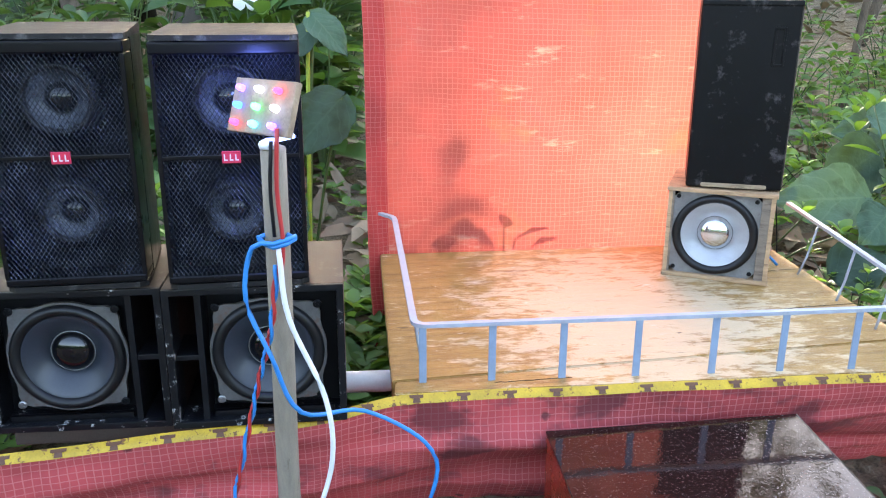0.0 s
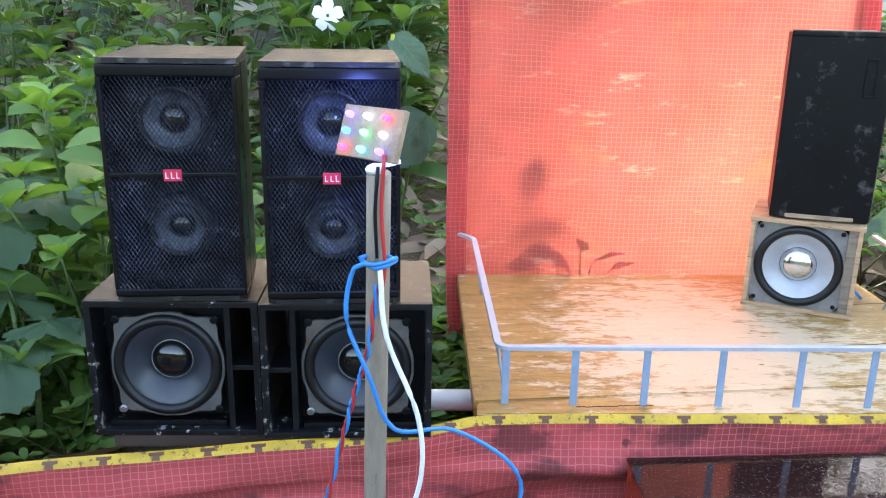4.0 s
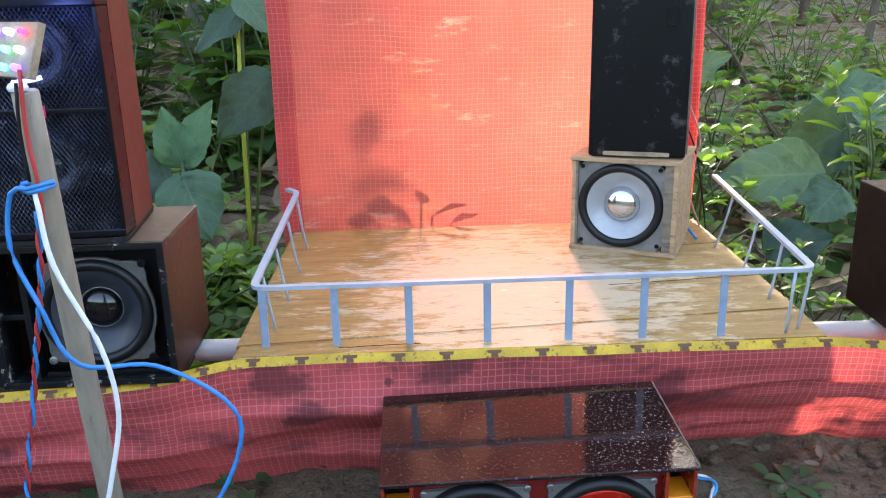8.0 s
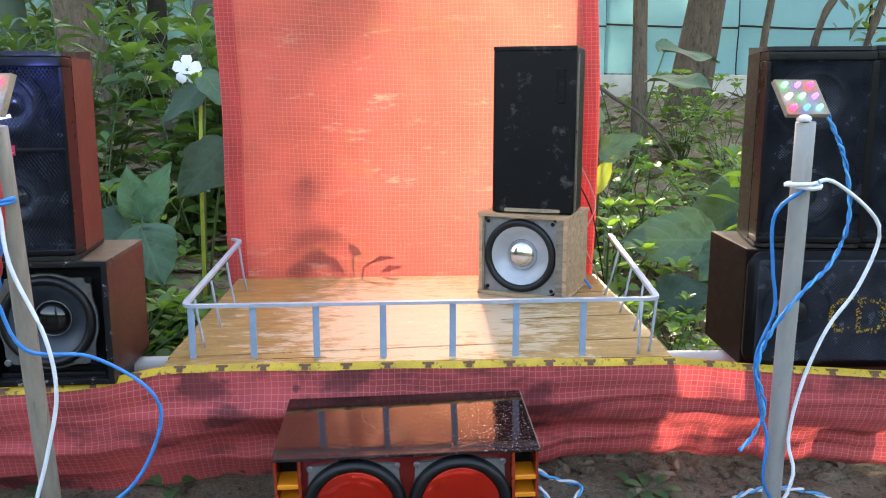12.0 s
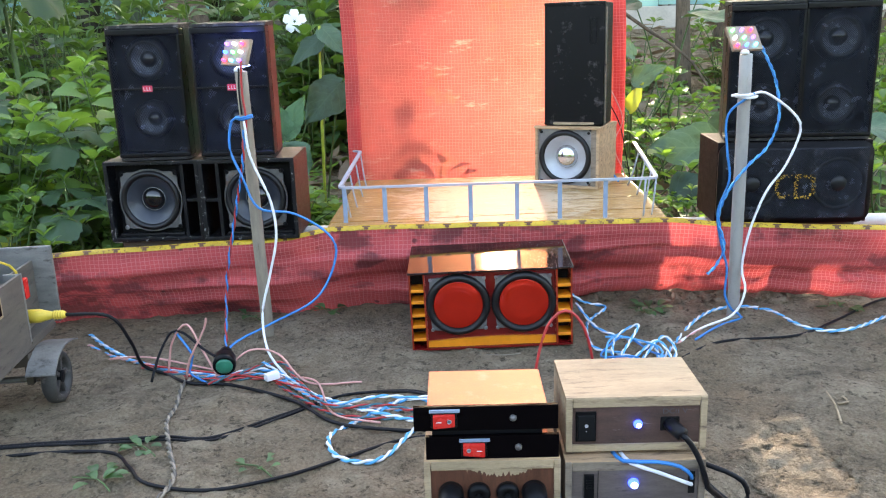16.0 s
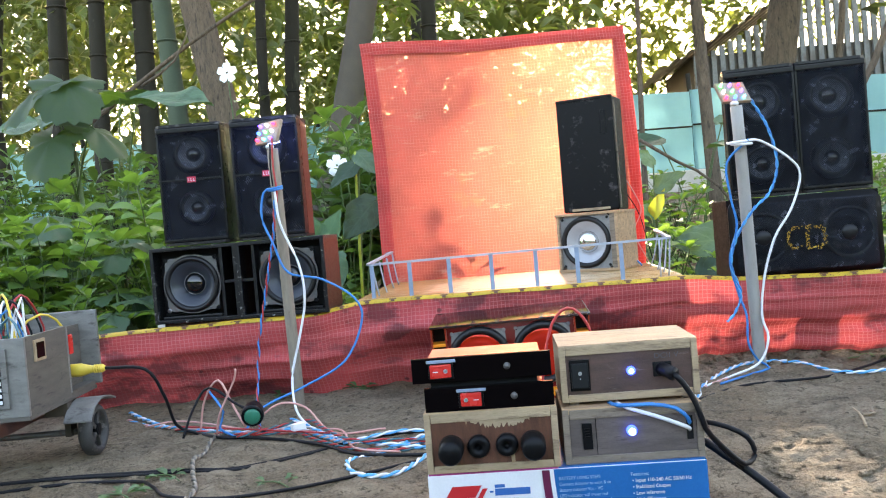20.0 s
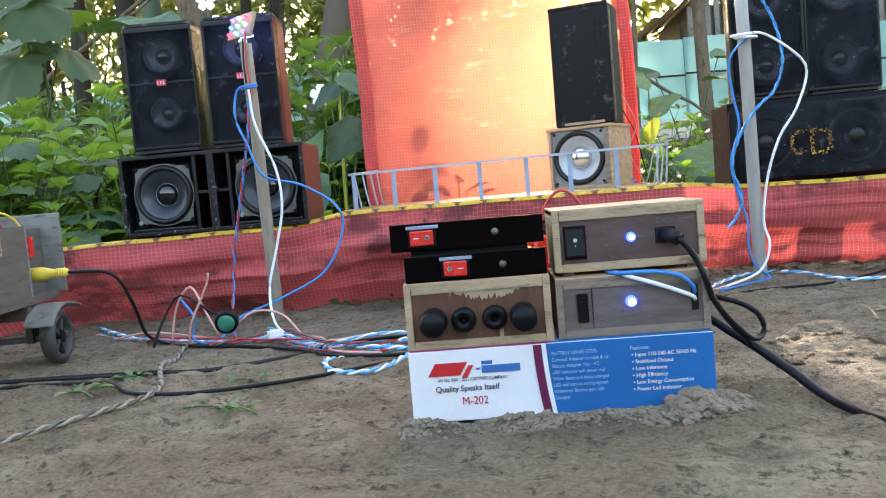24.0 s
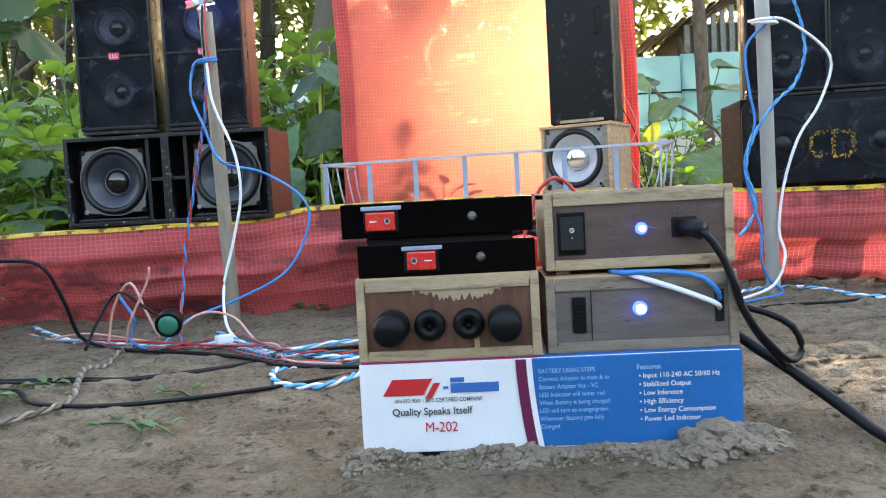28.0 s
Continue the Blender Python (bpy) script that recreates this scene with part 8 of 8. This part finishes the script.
def strewn(name, x, y, lift, yaw, pitch, L, W, material, label, category):
    n = len(x)
    base = np.stack([x, y, ground_z(x, y) + lift], 1)
    ob = leaf_cloud(name, base, yaw, pitch, L, W, UN(-0.6, 0.6, n), UN(-0.6, 0.6, n), material)
    return tagged(ob, label, category, kind="stuff")


near = UN(0, 1, 6000) < 0.55
x, y = np.where(near, UN(-1.4, 2.4, 6000), UN(-4, 5, 6000)), np.where(near, UN(0.78, 2.4, 6000), UN(2.2, 6.2, 6000))
keep = ~((x > -0.36) & (x < 1.0) & (y < 0.92))
x, y, near = x[keep], y[keep], near[keep]
L = UN(0.04, 0.13, len(x)) * np.where(near, 1, 1.4)
strewn("leaf_litter", x, y, UN(0.002, 0.03, len(x)), UN(0, 6.28, len(x)), UN(-0.25, 0.35, len(x)), L, L * UN(0.16, 0.4, len(x)), LEAF_DEAD, "dry brown fallen leaves covering the forest floor", "leaf litter")
x, y, L = UN(0.42, 1.1, 260), UN(0.66, 0.86, 260), UN(0.008, 0.022, 260)
strewn("dry_leaf_scraps", x, y, 0.003, UN(0, 6.28, 260), UN(-0.1, 0.4, 260), L, L * 0.4, LEAF_DEAD, "scraps of dry leaves along the skirt's foot", "leaf scraps")
pick = rg.randint(0, 3, 3000)
x = np.choose(pick, (UN(-1.6, 0.1, 3000), UN(0.55, 2.2, 3000), UN(-0.5, 0.06, 3000)))
y = np.choose(pick, (UN(0.8, 2.2, 3000), UN(0.88, 3.0, 3000), UN(0.8, 1.2, 3000)))
keep = ~((x > -0.36) & (x < 0.9) & (y < 0.82))
x, y = np.repeat(x[keep], 3), np.repeat(y[keep], 3)
n = len(x)
strewn("ground_cover", x, y, np.repeat(UN(0.01, 0.06, n // 3), 3), np.tile([0, 2.1, 4.2], n // 3) + x * 40, UN(0, 0.6, n), np.full(n, 0.028), np.full(n, 0.02), LEAF_MID, "small bright green weeds sprouting through leaf litter", "ground cover")

# ---- trees, fence, shed ----
# aimed gaps: point and radius to keep clear of leaves so sun lands there
SUNWAYS = [(0.45, 1.045, 0.45, 0.18), (0.38, 1.045, 0.25, 0.24), (0.52, 1.045, 0.3, 0.15), (0.64, 0.68, 0.035, 0.055), (0.75, 0.67, 0.03, 0.05), (0.93, 0.63, 0.02, 0.05), (1.05, 0.6, 0.04, 0.04), (0.56, 0.145, 0.0, 0.06), (0.575, 0.06, 0.0, 0.05)]


def in_sunway(p, more=0.0):
    """Whether p stands in one of the gaps through which the sun reaches the stage."""
    for px, py, pz, rad in SUNWAYS:
        w = Vector((p[0] - px, p[1] - py, p[2] - pz))
        if (w - SUN_DIR * w.dot(SUN_DIR)).length < rad + more:
            return True
    return False


def trunk(x, y, r, top, material, label, name="tree_trunk", nodes=False, group="trees"):
    t = thing(name, pose(x, y, gz(x, y)), label, "tree", group)
    pts = [Vector((top[0] * q + 0.05 * noise.noise((q * 3, x, y)), top[1] * q, top[2] * q - 0.05)) for q in (0, 0.2, 0.4, 0.6, 0.8, 1)]
    sp = spline(pts, 0.15)
    v, f = tube_lists(sp, lambda q: r * (1.25 - 0.25 * min(1, q * 6)) * (1 - 0.4 * q), 14)
    from_lists("trunk", v, f, material, t, "", True)
    if nodes:
        for k in range(1, int(top[2] / 0.32)):
            q = k * 0.32 / top[2]
            p = sp[min(len(sp) - 1, int(q * (len(sp) - 1)))]
            part("node_ring", lathe([(r * 0.9, -0.008), (r * 1.05, 0), (r * 0.9, 0.008)], 14, p, "z"), material, t)
    q = rg.uniform(0.45, 1.0, 70)
    a = rg.uniform(0, 6.28, 70)
    o = np.array(sp)[(q * (len(sp) - 1)).astype(int)]
    b = o + np.stack([np.cos(a), np.sin(a), np.full(70, 0.2)], 1) * rg.uniform(0.1, 0.7, 70)[:, None]
    free = [not in_sunway(Vector((x, y, gz(x, y))) + Vector(v), 0.1) for v in b]
    b, a = np.repeat(b[free], 4, 0), np.repeat(a[free], 4)
    n = len(b)
    leaf_cloud("crown", b, a + UN(-1, 1, n), UN(-0.4, 0.4, n), UN(0.12, 0.24, n), np.full(n, 0.035 if nodes else 0.08), np.full(n, 0.7), np.zeros(n), LEAF_CANOPY, t)
    return t


random.seed(55)
for x, y, r, lean in ((-2.3, 4.1, 0.06, 0.05), (-2.0, 4.0, 0.05, 0.03), (-1.72, 4.1, 0.06, -0.02), (-1.05, 4.2, 0.035, 0.0), (-0.98, 4.4, 0.05, 0.05), (-2.75, 4.3, 0.05, -0.1), (-0.08, 4.3, 0.05, 0.0), (-3.3, 5.0, 0.05, 0.1), (-0.35, 5.2, 0.04, 0.1)):
    trunk(x, y, r, (lean * 4, 0.1, 4.6), BAMBOO, "dark upright bamboo culm behind the shrubs", "bamboo_culm", True, "bamboo culms")
trunk(-1.30, 3.6, 0.055, (-0.35, 0.1, 4.2), BAMBOO_GREEN, "leaning green bamboo culm", "bamboo_culm", True, "bamboo culms")
trunk(-0.93, 3.4, 0.085, (-0.75, 0.1, 4.4), BARK, "pale brown bark tree trunk leaning", group="trees")
trunk(-0.6, 3.3, 0.075, (1.05, 0.1, 4.2), DARK_TIMBER, "dark brown tree trunk among shrubs", group="trees")
trunk(1.80, 4.3, 0.1, (0.75, 0.3, 4.5), BARK, "brown tree trunk leaning over the litter slope", group="trees")
for x, y, dx, rr in ((1.2, 3.0, -0.06, 0.03), (0.885, 3.0, 0.09, 0.013), (2.1, 4.1, 0.3, 0.02), (2.25, 3.6, 0.9, 0.02)):
    trunk(x, y, rr, (dx, 0.1, 2.6), BARK, "thin bare sapling on the litter slope", "sapling", group="saplings")

tagged(tube("bare_branch", [(-1.75, 3.02, 0.74), (-1.432, 3.0, 0.932), (-1.05, 2.98, 1.16), (-0.62, 3.0, 1.4)], 0.012, BARK, None, "", 7, 0.6, 0.1), "thin bare branch slanting across the bamboo", "branch", "dry branches")
tagged(tube("bare_branch", [(-1.25, 2.9, 0.98), (-1.1, 2.92, 1.08), (-1.02, 2.95, 1.25)], 0.007, BARK, None, "", 6, 0.5, 0.08), "thin bare twig among the bamboo", "branch", "dry branches")
FY0, FZ = 6.4, gz(2.0, 6.4)
for k in range(13):
    x0 = -6.5 + 1.05 * k
    pn = thing("tarp_panel", pose(0, 0, 0), "pale teal plastic sheet fence panel on poles", "fence panel", "fence panels")
    place = lambda u, v, a=x0, s=k: Vector((a + 1.04 * u, FY0 + 0.02 * math.sin(u * 5 + s) + 0.008 * math.sin(v * 8), FZ + 0.14 + 0.66 * v + 0.012 * math.sin(u * 3 + s)))
    cloth("sheet", 8, 14, place, TEAL, pn)
    tube("seam", [place(0, 0.56) - Vector((0, 0.012, 0)), place(0.5, 0.55) - Vector((0, 0.012, 0)), place(1, 0.56) - Vector((0, 0.012, 0))], 0.008, BAMBOO, pn, "", 6, step=0.2)
    tube("pole", [(x0, FY0 + 0.05, FZ - 0.1), (x0 + 0.01, FY0 + 0.05, FZ + 0.5), (x0, FY0 + 0.05, FZ + 0.95)], 0.02, BAMBOO, pn, "dark pole", 8, step=0.3)
part_ledge = part("low_wall", box(-7, 8, 6.1, 6.3, FZ - 0.3, FZ + 0.135, 0.01), CONCRETE)
tagged(part_ledge, "low pale concrete kerb wall below the fence", "low wall", kind="structure")
shed = thing("tin_shed", pose(5.2, 9.6, gz(5.2, 9.6)), "old shed with corrugated tin roof and wall", "shed")
V, F = [], []
for k in range(91):
    x = -3.0 + 5.0 * k / 90
    zz = 0.03 * math.cos(k * math.pi / 1.5)
    V += [(x, -0.62, 1.41 + 0.48 * (x + 2.9) + zz), (x, 1.5, 1.41 + 0.48 * (x + 2.9) + zz)]
F = [(2 * k, 2 * k + 2, 2 * k + 3, 2 * k + 1) for k in range(90)]
from_lists("roof", V, F, TIN, shed, "corrugated tin roof sheet")
part("wall", box(-2.6, 2.0, -0.4, 1.2, -0.1, 1.5), DARK_TIMBER, shed)
for k in range(46):
    part("wall_sheet", box(-2.6 + 0.1 * k, -2.6 + 0.1 * k + 0.06, -0.44, -0.4, 0, 1.5 + 0.048 * max(0, k - 1), 0.01), TIN, shed)

# far foliage and the added shade crowns
def clear_of_sun(p, gaps, more):
    """Which rows of p stand outside all the gaps through which the sun comes."""
    ok = np.ones(len(p), bool)
    sd = np.array(SUN_DIR)
    for px, py, pz, rad in gaps:
        w = p - np.array([px, py, pz])
        ok &= np.linalg.norm(w - np.outer(w @ sd, sd), axis=1) > rad + more
    return ok


def foliage(name, p, per, spread, size, width, material, label, category, tilt=(-0.8, 0.4)):
    p = np.repeat(p, per, 0)
    n = len(p)
    p = p + rg.uniform(-spread, spread, (n, 3))
    L = UN(*size, n)
    return tagged(leaf_cloud(name, p, UN(0, 6.28, n), UN(*tilt, n), L, L * UN(*width, n), np.full(n, 0.6), UN(-0.5, 0.5, n), material), label, category, kind="stuff")


n = 15000
p = np.stack([UN(-11, 11, n), UN(6.8, 13, n), UN(0.1, 4.6, n)], 1)
p[:, 2] += ground_z(p[:, 0], p[:, 1])
q = (p[:, 0] - 0.272) / (p[:, 1] + 0.657)
clump = vnoise(p[:, 0] * 1.3, p[:, 2] * 1.6, 31) + 0.6 * vnoise(p[:, 0] * 3.1 + p[:, 1], p[:, 2] * 3.3, 32)
keep = clear_of_sun(p, SUNWAYS, 0.14) & ~((q > 0.17) & (q < 0.7) & (p[:, 1] < 10.4)) & ((clump > -0.15) | (p[:, 2] < 1.2))
foliage("far_foliage", p[keep], 6, 0.3, (0.14, 0.3), (0.3, 0.5), LEAF_CANOPY, "yellow-green leaves of far trees in thick clumps", "far trees")
n = 1100
p = np.stack([UN(-5, 4, n), UN(4.2, 6.6, n), UN(0.9, 2.6, n)], 1)
q = (p[:, 0] - 0.272) / (p[:, 1] + 0.657)
keep = clear_of_sun(p, SUNWAYS, 0.1) & ~((q > 0.1) & (q < 0.5))
foliage("bamboo_foliage", p[keep], 5, 0.2, (0.1, 0.2), (0.15, 0.3), LEAF_CANOPY, "thin yellow-green bamboo leaves hanging between culms", "bamboo leaves", (-0.9, 0.2))

# crowns added overhead to shade the clearing, with gaps left to aim the sun
GAPS = SUNWAYS + [(1.7, 2.6, 0.1, 0.15), (2.6, 4.0, 0.2, 0.2), (-0.9, 1.4, 0.4, 0.12)]
n = 22000
p = np.stack([UN(-3.2, 4.2, n), UN(5.5, 14.5, n), UN(3.0, 5.2, n)], 1)
hit = p - np.outer(p[:, 2] / SUN_DIR.z, np.array(SUN_DIR))
hx, hy, chance = hit[:, 0], hit[:, 1], UN(0, 1, n)
keep = (hx > -2.2) & (hx < 3.2) & (hy > -1.6) & (hy < 3.4) & clear_of_sun(p, GAPS, 0.1)
keep &= np.where((hy > 0.95) | (hx < -0.75), chance < 0.35, np.where((hx < -0.36) & (hy > 0.62), chance < 0.55, hy > -0.75))
foliage("added_shade_crowns", p[keep], 1, 0.0, (0.2, 0.34), (0.45, 0.55), LEAF, "leafy crowns added overhead to shade the clearing", "tree crowns", (-0.7, 0.7))

# unseen woods added behind the viewpoint to darken reflections and front light
n = 5200
a, d = UN(3.35, 6.1, n), UN(4.2, 6.5, n)
p = np.stack([0.25 + d * np.cos(a) * 1.25, d * np.sin(a), UN(0.05, 1.3, n) * UN(0.5, 1.0, n)], 1)
foliage("unseen_rear_foliage", p, 4, 0.25, (0.2, 0.4), (0.4, 0.6), LEAF, "unseen leafy woods added on the near side to darken reflections", "trees")
